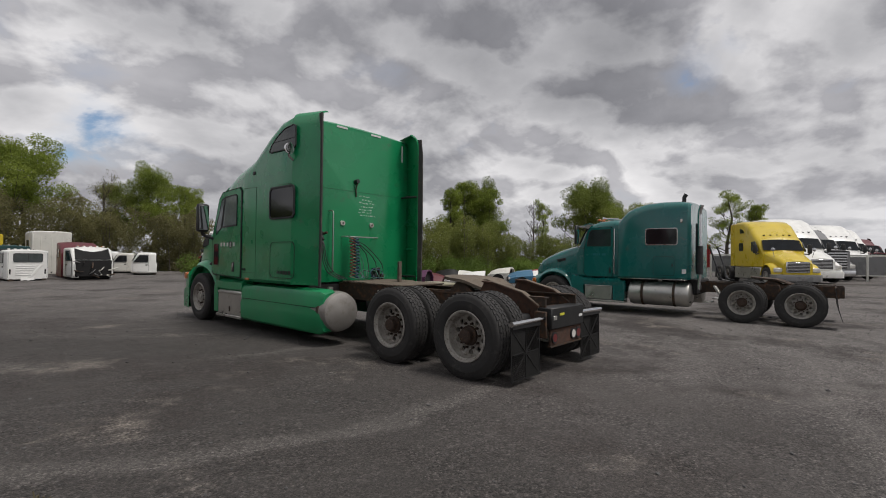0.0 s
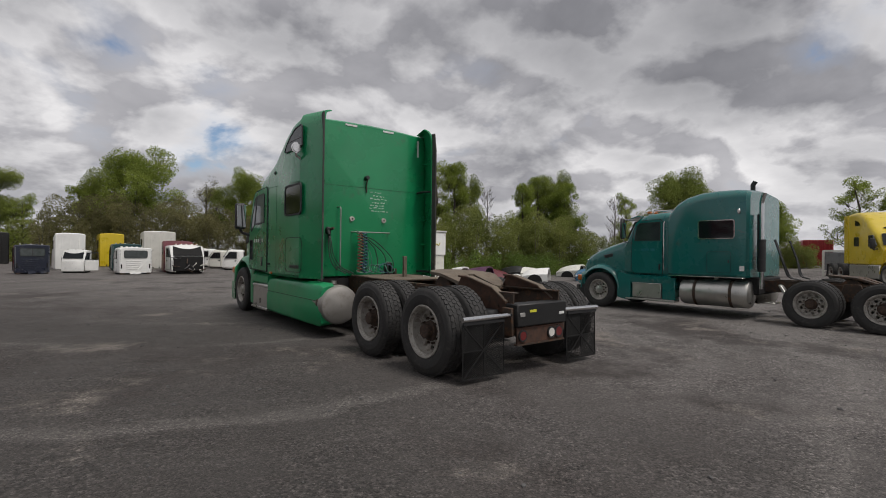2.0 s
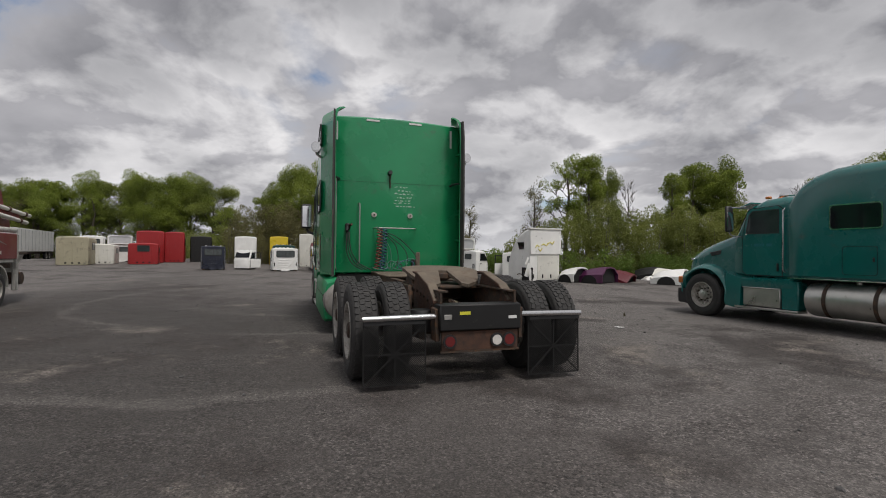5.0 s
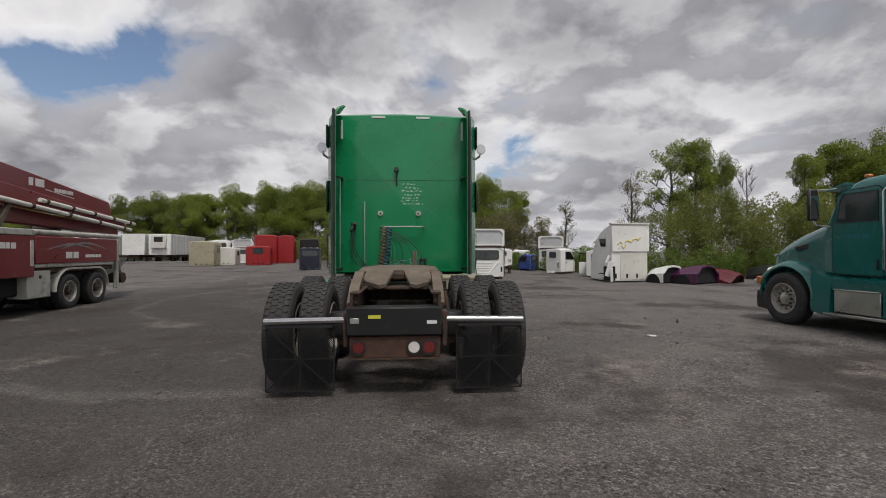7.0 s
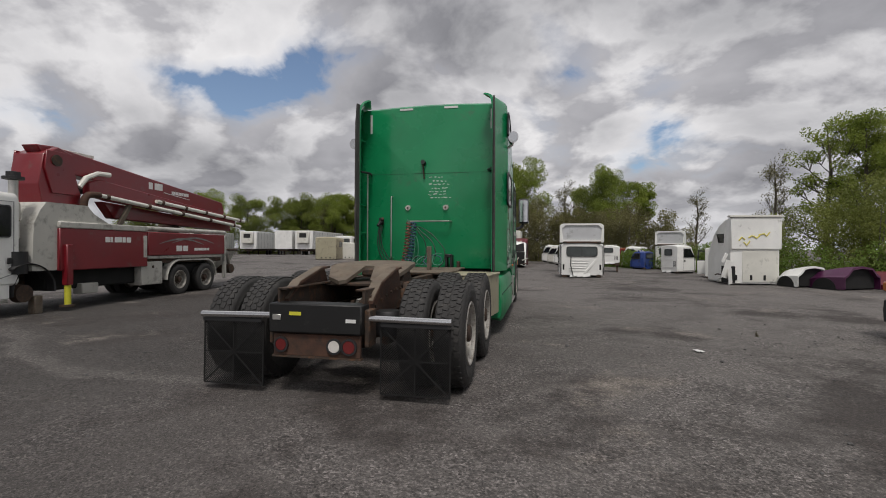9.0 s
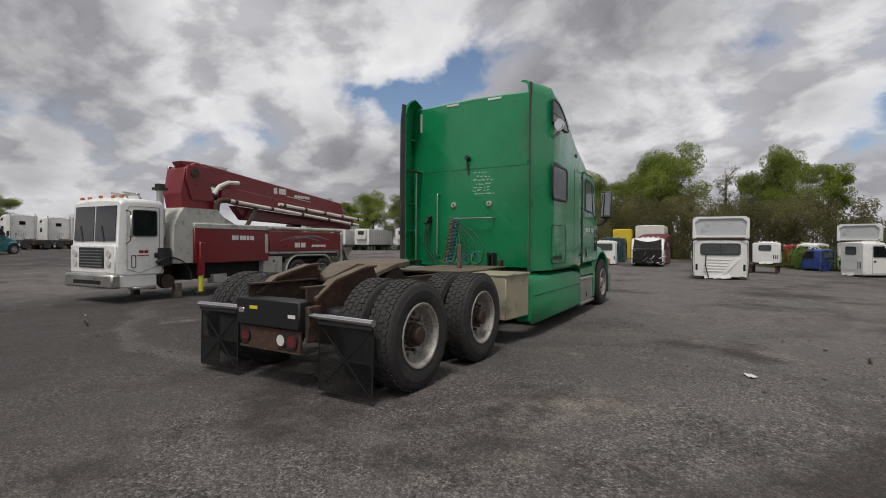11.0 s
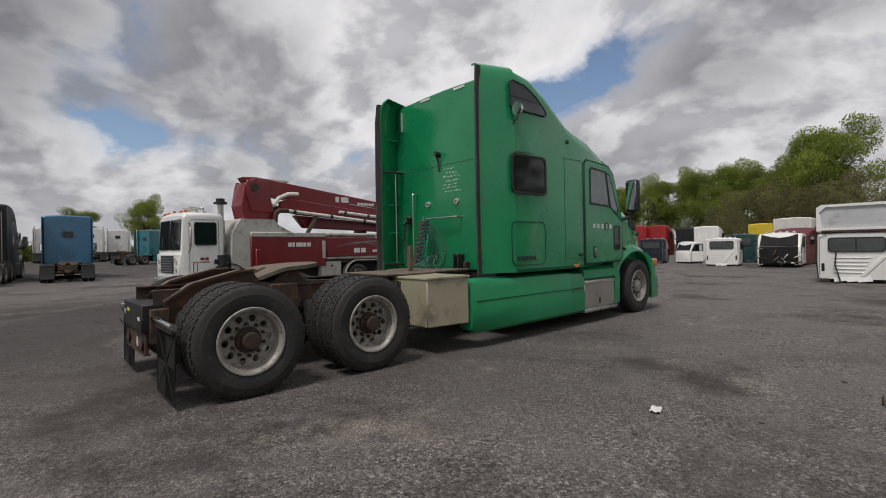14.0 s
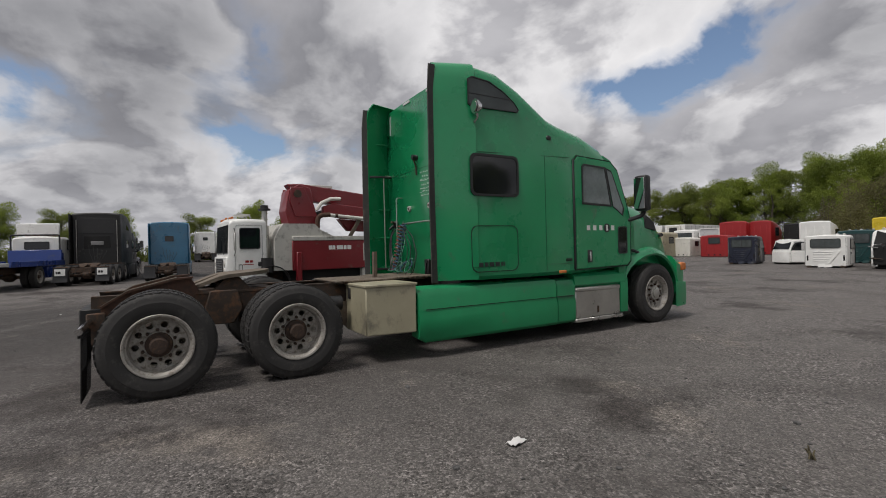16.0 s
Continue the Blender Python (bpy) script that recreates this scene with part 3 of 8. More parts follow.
def wheel(th, x, y, side, steer=False, tyre=True):
    """One wheel, its outer face towards side (+1 right, -1 left)."""
    m = pose(x, y, 0.498, (y * 731 + x * 200) % 36, 0, 0) if side > 0 else pose(x, y, 0.498, (y * 531) % 36, 0, 180)
    w = same("wheel", RIM_STEER if steer else RIM_DRIVE, th, m)
    if tyre:
        same("tyre", TYRE_STEER if steer else TYRE_DRIVE, w, None, "worn black rubber tyre, grey with dust")
    same("hub", HUB_STEER if steer else HUB_DRIVE, w)
    if abs(x) > 0.9 and th.name.split("_")[0] in ("green", "teal", "concrete"):
        for k in range(10):
            a = 2 * math.pi * (k + 0.5) / 10
            same("lug_nut", LUG, w, pose(0.065 if steer else 0.015, 0.1425 * math.cos(a), 0.1425 * math.sin(a)))
    return w


def wheels(th, axles, front, track=1.075, inner=0.745, steer_x=1.05):
    for y in axles:
        for s in (1, -1):
            wheel(th, s * track, y, s)
            wheel(th, s * inner, y, -s)
        part("axle", lathe_axle(y), M_STEEL, th)
    if front is not None:
        for s in (1, -1):
            wheel(th, s * steer_x, front, s, True)
        part("axle", box(B(), -0.95, 0.95, front - 0.06, front + 0.06, 0.40, 0.52, 0.02), M_STEEL, th)


def lathe_axle(y):
    bm = B()
    cyl(bm, (-0.95, y, 0.498), (0.95, y, 0.498), 0.075, seg=14)
    lathe_pts = [(0.0, -0.26), (0.10, -0.24), (0.19, -0.14), (0.21, 0.0), (0.19, 0.14), (0.10, 0.24), (0.0, 0.26)]
    t = lathe(bmesh.new(), lathe_pts, 20)
    t.transform(pose(0.05, y, 0.50))
    return join(bm, t)


def chassis(th, y0, y1, z0=0.68, z1=0.93, x=0.40):
    for s in (1, -1):
        bm = B()
        box(bm, s * x - 0.012, s * x + 0.012, y0, y1, z0, z1)
        box(bm, s * (x - 0.03) - 0.045, s * (x - 0.03) + 0.045, y0, y1, z1 - 0.006, z1 + 0.008)
        box(bm, s * (x - 0.03) - 0.045, s * (x - 0.03) + 0.045, y0, y1, z0 - 0.008, z0 + 0.006)
        for k in range(int((y1 - y0) / 0.22)):
            yy = y0 + 0.12 + k * 0.22
            cyl(bm, (s * (x + 0.012), yy, z1 - 0.06), (s * (x + 0.026), yy, z1 - 0.06), 0.013, seg=6)
            cyl(bm, (s * (x + 0.012), yy, z0 + 0.06), (s * (x + 0.026), yy, z0 + 0.06), 0.013, seg=6)
        part("frame_rail", bm, M_STEEL, th)
    n = max(2, int((y1 - y0) / 1.1))
    for k in range(n):
        yy = y0 + 0.25 + (y1 - y0 - 0.5) * k / (n - 1)
        part("crossmember", box(B(), -x, x, yy - 0.06, yy + 0.06, z0 + 0.03, z1 - 0.03 if k else z0 + 0.10, 0.01), M_STEEL, th)


def suspension(th, axles):
    for y in axles:
        for s in (1, -1):
            bm = B()
            t = lathe(bmesh.new(), [(0.0, -0.11), (0.11, -0.11), (0.135, -0.06), (0.125, 0.0), (0.135, 0.06), (0.11, 0.11), (0.0, 0.11)], 20)
            t.transform(pose(s * 0.52, y - 0.30, 0.62, 0, 90, 0))
            join(bm, t)
            part("air_spring", bm, M_PLASTIC, th)
            bm = B()
            tube(bm, [(s * 0.50, y + 0.48, 0.60), (s * 0.52, y + 0.1, 0.44), (s * 0.52, y - 0.36, 0.47)], 0.045, 6)
            cyl(bm, (s * 0.58, y + 0.12, 0.42), (s * 0.50, y + 0.22, 0.88), 0.03, seg=10)
            cyl(bm, (s * 0.58, y + 0.12, 0.42), (s * 0.54, y + 0.17, 0.65), 0.042, seg=10)
            part("suspension_arm", bm, M_STEEL, th)
    for s in (1, -1):
        bm = B()
        mid = sum(axles) / len(axles)
        prism(bm, [(mid + a, b) for a, b in ((-0.14, 0.93), (0.14, 0.93), (0.20, 0.72), (0.10, 0.55), (-0.10, 0.55), (-0.20, 0.72))], s * 0.42, s * 0.47, "x", 0.01)
        part("hanger_bracket", bm, M_STEEL, th)


def fifth_wheel(th, y, z, material):
    poly = []
    for k in range(19):
        a = math.pi * k / 18
        poly.append((0.45 * math.cos(a), 0.12 + 0.36 * math.sin(a)))
    poly += [(-0.46, -0.14), (-0.36, -0.42), (-0.20, -0.52), (-0.13, -0.48), (-0.055, -0.12), (0.055, -0.12), (0.13, -0.48), (0.20, -0.52), (0.36, -0.42), (0.46, -0.14)]
    bm = prism(B(), poly, -0.02, 0.02, "z")
    bmesh.ops.triangulate(bm, faces=list(bm.faces))
    bmesh.ops.subdivide_edges(bm, edges=[e for e in bm.edges if e.calc_length() > 0.25], cuts=2)
    for v in bm.verts:
        if v.co.y < -0.1:
            v.co.z -= (-0.1 - v.co.y) * 0.30
        v.co.z += 0.0
    bm.transform(pose(0, y, z, 4))
    plate = part("fifth_wheel_plate", bm, material, th, "greasy dusty steel coupling plate with a rear slot")
    for s in (1, -1):
        bm = B()
        prism(bm, [(y - 0.22, z - 0.17), (y + 0.22, z - 0.17), (y + 0.08, z - 0.02), (y - 0.08, z - 0.02)], s * 0.30, s * 0.40, "x", 0.01)
        part("pivot_bracket", bm, M_STEEL, plate)
    part("lock_jaw", box(B(), -0.09, 0.09, y - 0.16, y + 0.10, z - 0.11, z - 0.02, 0.02), M_STEEL, plate)
    part("slide_rail", box(B(), -0.42, 0.42, y - 0.45, y + 0.5, z - 0.20, z - 0.165, 0.008), M_STEEL, plate)


def mirror(th, x, y, z, s, h=0.5, material=M_PLASTIC, arm_to=None):
    shellm = part("mirror", box(B(), x - 0.11, x + 0.11, y - 0.05, y + 0.06, z - h / 2, z + h / 2, 0.045, None, 2), material, th)
    part("mirror_glass", box(B(), x - 0.09, x + 0.09, y - 0.056, y - 0.050, z - h / 2 + 0.04, z + h / 2 - 0.04, 0.002), M_MIRROR, shellm)
    if arm_to:
        part("mirror_arm", tube(B(), bend([(x, y + 0.02, z - h / 2 + 0.1), (x - s * 0.02, y + 0.04, z - h / 2 - 0.06), arm_to], 0.08), 0.032, 8), material, shellm)


def tank(th, x, y0, y1, z, r, material=M_ALU, straps=2):
    bm = B()
    prof = [(0.0, 0.0), (r * 0.7, 0.012), (r * 0.93, 0.05), (r, 0.11)]
    L = y1 - y0
    lathe(bm, prof + [(a, L - b) for a, b in reversed(prof)], 36)
    bm.transform(pose(x, y0, z, 0, 0, 90))
    t = part("fuel_tank", bm, material, th, "polished aluminium fuel tank")
    for k in range(straps):
        yy = y0 + L * (0.25 + 0.5 * k / max(1, straps - 1))
        sb = lathe(B(), [(r + 0.006, -0.035), (r + 0.012, -0.03), (r + 0.012, 0.03), (r + 0.006, 0.035)], 36)
        sb.transform(pose(x, yy, z, 0, 0, 90))
        part("tank_strap", sb, M_STEEL, t)
    cap = cyl(B(), (x, y0 + L * 0.5, z + r * 0.9), (x, y0 + L * 0.5, z + r + 0.05), 0.05, seg=16)
    part("filler_cap", cap, M_ALU, t)
    return t


def fender(th, s, yc, zc, r, x0, x1, material, a0=-12, a1=192, flare=0.07, name="fender"):
    """A mudguard: a rounded band over a wheel."""
    rings = []
    n = 20
    for i in range(n + 1):
        a = radians(a0 + (a1 - a0) * i / n)
        pts = []
        for x, rr in ((x0, r + 0.01), (x0, r + flare), (x0 + (x1 - x0) * 0.55, r + flare + 0.03), (x0 + (x1 - x0) * 0.88, r + flare * 0.75), (x1, r + 0.01), (x1 - 0.02, r - 0.015), (x1 - 0.05, r)):
            pts.append((s * x, yc + rr * math.cos(a), zc + rr * math.sin(a)))
        rings.append(pts)
    return part(name, loft(B(), rings), material, th)

# ---- ground ----
def ground_z(x, y):
    """The yard climbs gently away from the parked tractors, and falls off to the far north-west, where the trailers stand."""
    d = math.hypot(x, y + 3.0)
    k = 0.018 - 0.009 * min(1.0, max(0.0, (x - 4.0) / 12.0))
    rise = min(0.62, k * max(0.0, d - 12.0))
    f = min(1.0, max(0.0, (-0.5 * x + 0.87 * y - 40.0) / 18.0))
    return rise - 0.6 * f * f * (3 - 2 * f)


def build_ground():
    me = bpy.data.meshes.new("ground")
    R = 900.0
    ticks = [-R, -400, -200, -130] + list(range(-100, 101, 4)) + [130, 200, 400, R]
    vs = [(x, y, ground_z(x, y)) for y in ticks for x in ticks]
    n = len(ticks)
    fs = [(j * n + i, j * n + i + 1, (j + 1) * n + i + 1, (j + 1) * n + i) for j in range(n - 1) for i in range(n - 1)]
    me.from_pydata(vs, [], fs)
    me.polygons.foreach_set("use_smooth", [True] * len(fs))
    me.materials.append(M_GROUND)
    tagged(new("ground", me), "grey oil-stained gravel and crushed asphalt truck yard", "ground", "", "structure")


build_ground()


# ---- the green tractor ----
def green_tractor():
    th = thing("green_tractor_unit", "bright green aerodynamic sleeper tractor unit parked without a trailer", "truck")
    G = M_GREEN
    AX, FRONT = (-0.84, 0.43), 5.93
    chassis(th, -1.43, 6.1)
    suspension(th, AX)
    wheels(th, AX, 6.43, 1.11, 0.78, 1.12)
    running_gear = set(th.children_recursive)

    # cab and sleeper
    rings = [shell(2.58, 1.12, 0.95, 3.40, 0.14, 0.05), shell(2.63, 1.19, 0.92, 3.46, 0.16, 0.06), shell(2.75, 1.215, 0.91, 3.48, 0.17, 0.06),
             shell(3.06, 1.22, 0.91, 3.42, 0.17), shell(3.42, 1.22, 0.91, 3.28, 0.18), shell(3.70, 1.22, 0.91, 3.13, 0.18), shell(3.94, 1.22, 0.91, 3.00, 0.18),
             shell(4.14, 1.218, 0.91, 2.95, 0.20), shell(4.30, 1.215, 0.91, 2.925, 0.22), shell(4.63, 1.19, 0.92, 2.88, 0.24), shell(5.00, 1.16, 0.94, 2.79, 0.26, 0.08), shell(5.22, 1.14, 0.96, 2.62, 0.25, 0.10), shell(5.32, 1.13, 0.97, 2.42, 0.24, 0.10),
             shell(5.45, 1.12, 0.98, 2.16, 0.22, 0.10), shell(5.66, 1.08, 1.0, 1.80, 0.18, 0.08), shell(5.74, 1.02, 1.0, 1.70, 0.16, 0.08)]
    body = part("cab_body", loft(B(), rings), G, th)
    # back wall seam, corner mouldings
    part("panel_seam", box(B(), -1.10, 1.10, 2.576, 2.584, 2.410, 2.4145), M_SEAM_SOFT, body)
    for s in (1, -1):
        bm = B()
        for y0, z0, y1, z1, w in ((2.72, 2.43, 4.30, 2.47, 0.008), (3.84, 0.98, 3.84, 2.46, 0.007), (2.60, 1.06, 4.35, 1.05, 0.006)):
            if abs(y1 - y0) > abs(z1 - z0):
                prism(bm, [(y0, z0 - w / 2), (y1, z1 - w / 2), (y1, z1 + w / 2), (y0, z0 + w / 2)], s * 1.216, s * 1.2235)
            else:
                box(bm, min(s * 1.216, s * 1.2235), max(s * 1.216, s * 1.2235), y0 - w / 2, y0 + w / 2, z0, z1)
        part("panel_seam", bm, M_SEAM_SOFT, body)
    part("underbody", box(B(), -0.95, 0.95, 2.6, 5.5, 0.55, 0.93, 0.03), M_DARK, th)

    for s in (1, -1):
        # side extenders that lean in towards their trailing edge, with tops that curl in over the roof edge
        LEAN = 0.10
        rows = []
        for z, x in ((0.92, 1.218), (1.6, 1.220), (2.4, 1.222), (3.0, 1.222), (3.22, 1.218), (3.34, 1.205), (3.42, 1.175), (3.475, 1.125), (3.50, 1.06)):
            back = 2.19 if z < 3.3 else 2.19 + (z - 3.3) * 0.35
            drop = 0.03 if z > 3.3 else 0
            rows.append([(s * (x - LEAN), back, z), (s * x, 2.70, z), (s * (x - 0.03), 2.70, z - drop), (s * (x - LEAN - 0.03), back, z - drop)])
        ext = part("side_extender", loft(B(), rows), G, th)
        part("rubber_strip", loft(B(), [[(s * (1.220 - LEAN), 2.11 + d, z), (s * (1.226 - LEAN), 2.21 + d, z), (s * (1.20 - LEAN), 2.21 + d, z), (s * (1.196 - LEAN), 2.11 + d, z)] for z, d in ((0.90, 0), (1.8, -0.01), (2.6, -0.005), (3.1, 0.0), (3.36, 0.03))]), M_STRIP, ext, "faded black rubber trailing strip")
        for z in (1.02, 1.45, 1.9, 2.9):
            part("stay", tube(B(), [(s * 1.13, 2.38, z), (s * 1.08, 2.57, z)], 0.012, 6), M_GREEN_DULL, ext)
        part("stay", tube(B(), [(s * 1.09, 2.22, 2.41), (s * 0.98, 2.40, 2.41), (s * 0.98, 2.57, 2.41)], 0.018, 6), M_PLASTIC, ext)
        part("stay", tube(B(), [(s * 1.09, 2.22, 1.0), (s * 0.98, 2.57, 1.0)], 0.018, 6), M_PLASTIC, ext)

        # sleeper side window, roof window, luggage hatch
        pane(th, "sleeper_window", rrect(2.63, 1.92, 3.32, 2.38, 0.07), s * 1.222, s, M_GLASS, M_PLASTIC, 0.03)
        up = pane(th, "roof_window", [(2.60, 2.95), (2.60, 3.20), (2.66, 3.23), (2.90, 3.21), (3.12, 3.13), (3.30, 3.03), (3.37, 2.96), (3.34, 2.935), (2.64, 2.925)], s * 1.222, s, M_SMOKE, M_PLASTIC, 0.012)
        part("trim_bar", box(B(), min(s * 1.234, s * 1.238), max(s * 1.234, s * 1.238), 2.61, 3.25, 3.055, 3.062), M_PLASTIC, up)
        hatch = part("luggage_hatch", border(B(), rrect(2.60, 1.00, 3.33, 1.52, 0.09), grown(rrect(2.60, 1.00, 3.33, 1.52, 0.09), -0.009), s * 1.217, s * 1.2245), M_SEAM, th)
        part("hatch_lettering", bars(B(), 2.70, 3.28, 1.055, 1.115, min(s * 1.222, s * 1.225), 0.003, 1, random.Random(3), "x", 0.75), M_PLASTIC, hatch)

        # door with window, quarter light, handle and company lettering in plain bars
        door_poly = [(4.40, 0.97), (4.40, 2.44), (4.46, 2.50), (5.08, 2.47), (5.22, 2.36), (5.44, 1.75), (5.47, 1.60), (5.47, 1.05), (5.40, 0.99)]
        door = part("door", prism(B(), door_poly, s * 1.16, s * 1.226, "x", 0.008), G, th)
        part("door_gap", border(B(), grown(door_poly, 0.014), door_poly, s * 1.15, s * 1.222), M_SEAM, door)
        part("door_post", box(B(), min(s * 1.20, s * 1.228), max(s * 1.20, s * 1.228), 4.365, 4.398, 0.97, 2.46, 0.008), M_PLASTIC, door)
        win = [(4.54, 1.86), (4.54, 2.36), (4.58, 2.39), (4.95, 2.37), (5.06, 1.84)]
        g1 = part("window_pane", prism(B(), win, s * 1.224, s * 1.231), M_DOORGLASS_LIT, door)
        part("window_frame", border(B(), grown(win, 0.025), win, s * 1.222, s * 1.238), M_PLASTIC, g1)
        q = [(5.00, 2.36), (5.10, 2.33), (5.32, 1.80), (5.30, 1.70), (5.12, 1.82)]
        g2 = part("quarter_light", prism(B(), q, s * 1.222, s * 1.229), M_DOORGLASS_LIT, door)
        part("window_frame", border(B(), grown(q, 0.02), q, s * 1.220, s * 1.235), M_PLASTIC, g2)
        low = rrect(5.22, 1.16, 5.38, 1.50, 0.03)
        g3 = part("lower_window", prism(B(), low, s * 1.224, s * 1.230), M_GLASS, door)
        part("window_frame", border(B(), grown(low, 0.015), low, s * 1.222, s * 1.234), M_PLASTIC, g3)
        hd = part("door_handle", box(B(), min(s * 1.222, s * 1.236), max(s * 1.222, s * 1.236), 4.60, 4.69, 1.05, 1.21, 0.02), M_PLASTIC, door)
        part("latch", box(B(), min(s * 1.235, s * 1.246), max(s * 1.235, s * 1.246), 4.63, 4.66, 1.07, 1.19, 0.008), M_CHROME, hd)
        for k in range(5):
            y0 = 4.60 + k * 0.118
            if k == (3 if s > 0 else 1):
                continue
            part("lettering_bar", box(B(), min(s * 1.225, s * 1.229), max(s * 1.225, s * 1.229), y0, y0 + 0.06, 1.462, 1.528), M_LETTER, door)
        ey = 4.985 if s > 0 else 4.75
        t = cyl(B(), (s * 1.224, ey, 1.495), (s * 1.230, ey, 1.495), 0.062, seg=24)
        ro = part("round_emblem", t, M_PLASTIC, door)
        part("emblem_bar", box(B(), min(s * 1.229, s * 1.232), max(s * 1.229, s * 1.232), ey - 0.015, ey + 0.015, 1.455, 1.535), M_LETTER, ro)

        # mirror, work lamp, roof lamp, marker lights
        mirror(th, s * 1.38, 5.54, 2.02, s, 0.56, M_PLASTIC, (s * 1.18, 5.42, 1.60))
        lampb = B()
        t = lathe(bmesh.new(), [(0.0, -0.05), (0.05, -0.045), (0.075, 0.0), (0.078, 0.03), (0.0, 0.035)], 20)
        t.transform(pose(s * 1.31, 2.66, 2.90, 0, 0, -90))
        join(lampb, t)
        work = part("work_lamp", lampb, M_CHROME, th, "round chrome work lamp on the sleeper side")
        part("bracket", tube(B(), [(s * 1.22, 2.68, 2.76), (s * 1.29, 2.68, 2.80), (s * 1.31, 2.66, 2.87)], 0.018, 6), M_CHROME, work)
        part("lamp_lens", cyl(B(), (s * 1.31, 2.622, 2.90), (s * 1.31, 2.614, 2.90), 0.062, seg=20), M_CHROME, work)
        part("roof_light", box(B(), min(s * 1.19, s * 1.235), max(s * 1.19, s * 1.235), 3.88, 3.97, 2.66, 2.72, 0.015), M_PLASTIC, th)
        part("marker_light", box(B(), min(s * 1.21, s * 1.235), max(s * 1.21, s * 1.235), 4.06, 4.20, 0.93, 0.97, 0.01), M_AMBER, th, "small amber side marker light")
        part("vent", box(B(), min(s * 1.215, s * 1.23), max(s * 1.215, s * 1.23), 4.20, 4.32, 1.08, 1.115, 0.012), M_SEAM, th)

        # lower skirt, aluminium step box, sill
        sk = [[(s * x, y, z) for x, z in ((0.98, 0.22), (1.18, 0.20), (1.215, 0.24), (1.225, 0.50), (1.20, 0.58), (1.205, 0.76), (1.17, 0.84), (1.05, 0.87), (0.98, 0.87))] for y in (1.95, 3.0, 4.02)]
        end = [(s * x, 1.88, z) for x, z in ((0.98, 0.26), (1.15, 0.25), (1.18, 0.28), (1.19, 0.50), (1.17, 0.58), (1.17, 0.73), (1.14, 0.80), (1.05, 0.83), (0.98, 0.83))]
        skirt = part("side_skirt", loft(B(), [end] + sk), M_GREEN_DULL, th, "green plastic lower side skirt")
        part("panel_seam", box(B(), min(s * 1.19, s * 1.209), max(s * 1.19, s * 1.209), 1.95, 4.35, 0.592, 0.60), M_SEAM, skirt)
        fr = [[(s * x, y, z) for x, z in ((0.98, 0.22), (1.16, 0.20), (1.20, 0.24), (1.21, 0.50), (1.19, 0.58), (1.195, 0.74), (1.16, 0.82), (1.05, 0.85), (0.98, 0.85))] for y in (4.045, 4.38)]
        part("skirt_panel", loft(B(), fr), M_GREEN_DULL, th)
        up = [[(s * x, y, z) for x, z in ((0.98, 0.70), (1.16, 0.70), (1.20, 0.74), (1.19, 0.86), (1.10, 0.93), (0.98, 0.93))] for y in (4.38, 5.38)]
        part("sill_panel", loft(B(), up), M_GREEN_DULL, th)
        bx = part("step_box", box(B(), min(s * 0.90, s * 1.19), max(s * 0.90, s * 1.19), 4.40, 5.26, 0.24, 0.70, 0.012), M_ALU, th, "aluminium battery and step box")
        part("step_tread", box(B(), min(s * 0.95, s * 1.215), max(s * 0.95, s * 1.215), 4.38, 5.30, 0.185, 0.24, 0.01), M_ALU, bx)
        part("box_lid", box(B(), min(s * 0.92, s * 1.205), max(s * 0.92, s * 1.205), 4.40, 5.26, 0.635, 0.69, 0.012), M_ALU, bx)
        part("latch", box(B(), min(s * 1.19, s * 1.20), max(s * 1.19, s * 1.20), 4.80, 4.825, 0.30, 0.40), M_STEEL, bx)
        part("splash_panel", loft(B(), [[(s * x, y, z) for x, z in ((0.90, 0.28), (1.19, 0.26), (1.20, 0.70), (1.16, 1.0), (0.90, 1.05))] for y in (5.27, 5.42)]), M_GREEN_DULL, th)

    # visor, windscreen, hood, fenders, bumper
    part("sun_visor", loft(B(), [[(x, 5.18 - 0.12 * (x / 1.1) ** 2, 2.72 - 0.12 * x * x), (x, 5.36 - 0.15 * (x / 1.1) ** 2, 2.66 - 0.12 * x * x), (x, 5.52 - 0.18 * (x / 1.1) ** 2, 2.50 - 0.12 * x * x), (x, 5.50 - 0.18 * (x / 1.1) ** 2, 2.475 - 0.12 * x * x), (x, 5.34 - 0.15 * (x / 1.1) ** 2, 2.60 - 0.12 * x * x), (x, 5.18 - 0.12 * (x / 1.1) ** 2, 2.64 - 0.12 * x * x)] for x in [k * 0.112 for k in range(-10, 11)]]), M_GREEN_DULL, th)
    part("windscreen", loft(B(), [[(x * 0.94, 5.29, 2.43 - 0.07 * x * x), (x * 0.95, 5.30, 2.44 - 0.07 * x * x), (x, 5.64, 1.98), (x, 5.63, 1.97)] for x in [k * 0.098 for k in range(-10, 11)]]), M_SMOKE, th)
    hood = [shell(5.56, 1.08, 0.98, 2.04, 0.30, 0.10), shell(5.86, 1.06, 0.96, 1.98, 0.34, 0.11), shell(6.20, 1.02, 0.90, 1.85, 0.36, 0.12), shell(6.52, 0.94, 0.80, 1.66, 0.36, 0.12),
            shell(6.76, 0.84, 0.70, 1.40, 0.32, 0.12), shell(6.90, 0.70, 0.66, 1.10, 0.20, 0.10), shell(6.92, 0.60, 0.64, 0.92, 0.1, 0.08)]
    hd = part("hood", loft(B(), hood), G, th)
    part("grille", box(B(), -0.46, 0.46, 6.86, 6.945, 0.68, 0.98, 0.03), M_CHROME, hd)
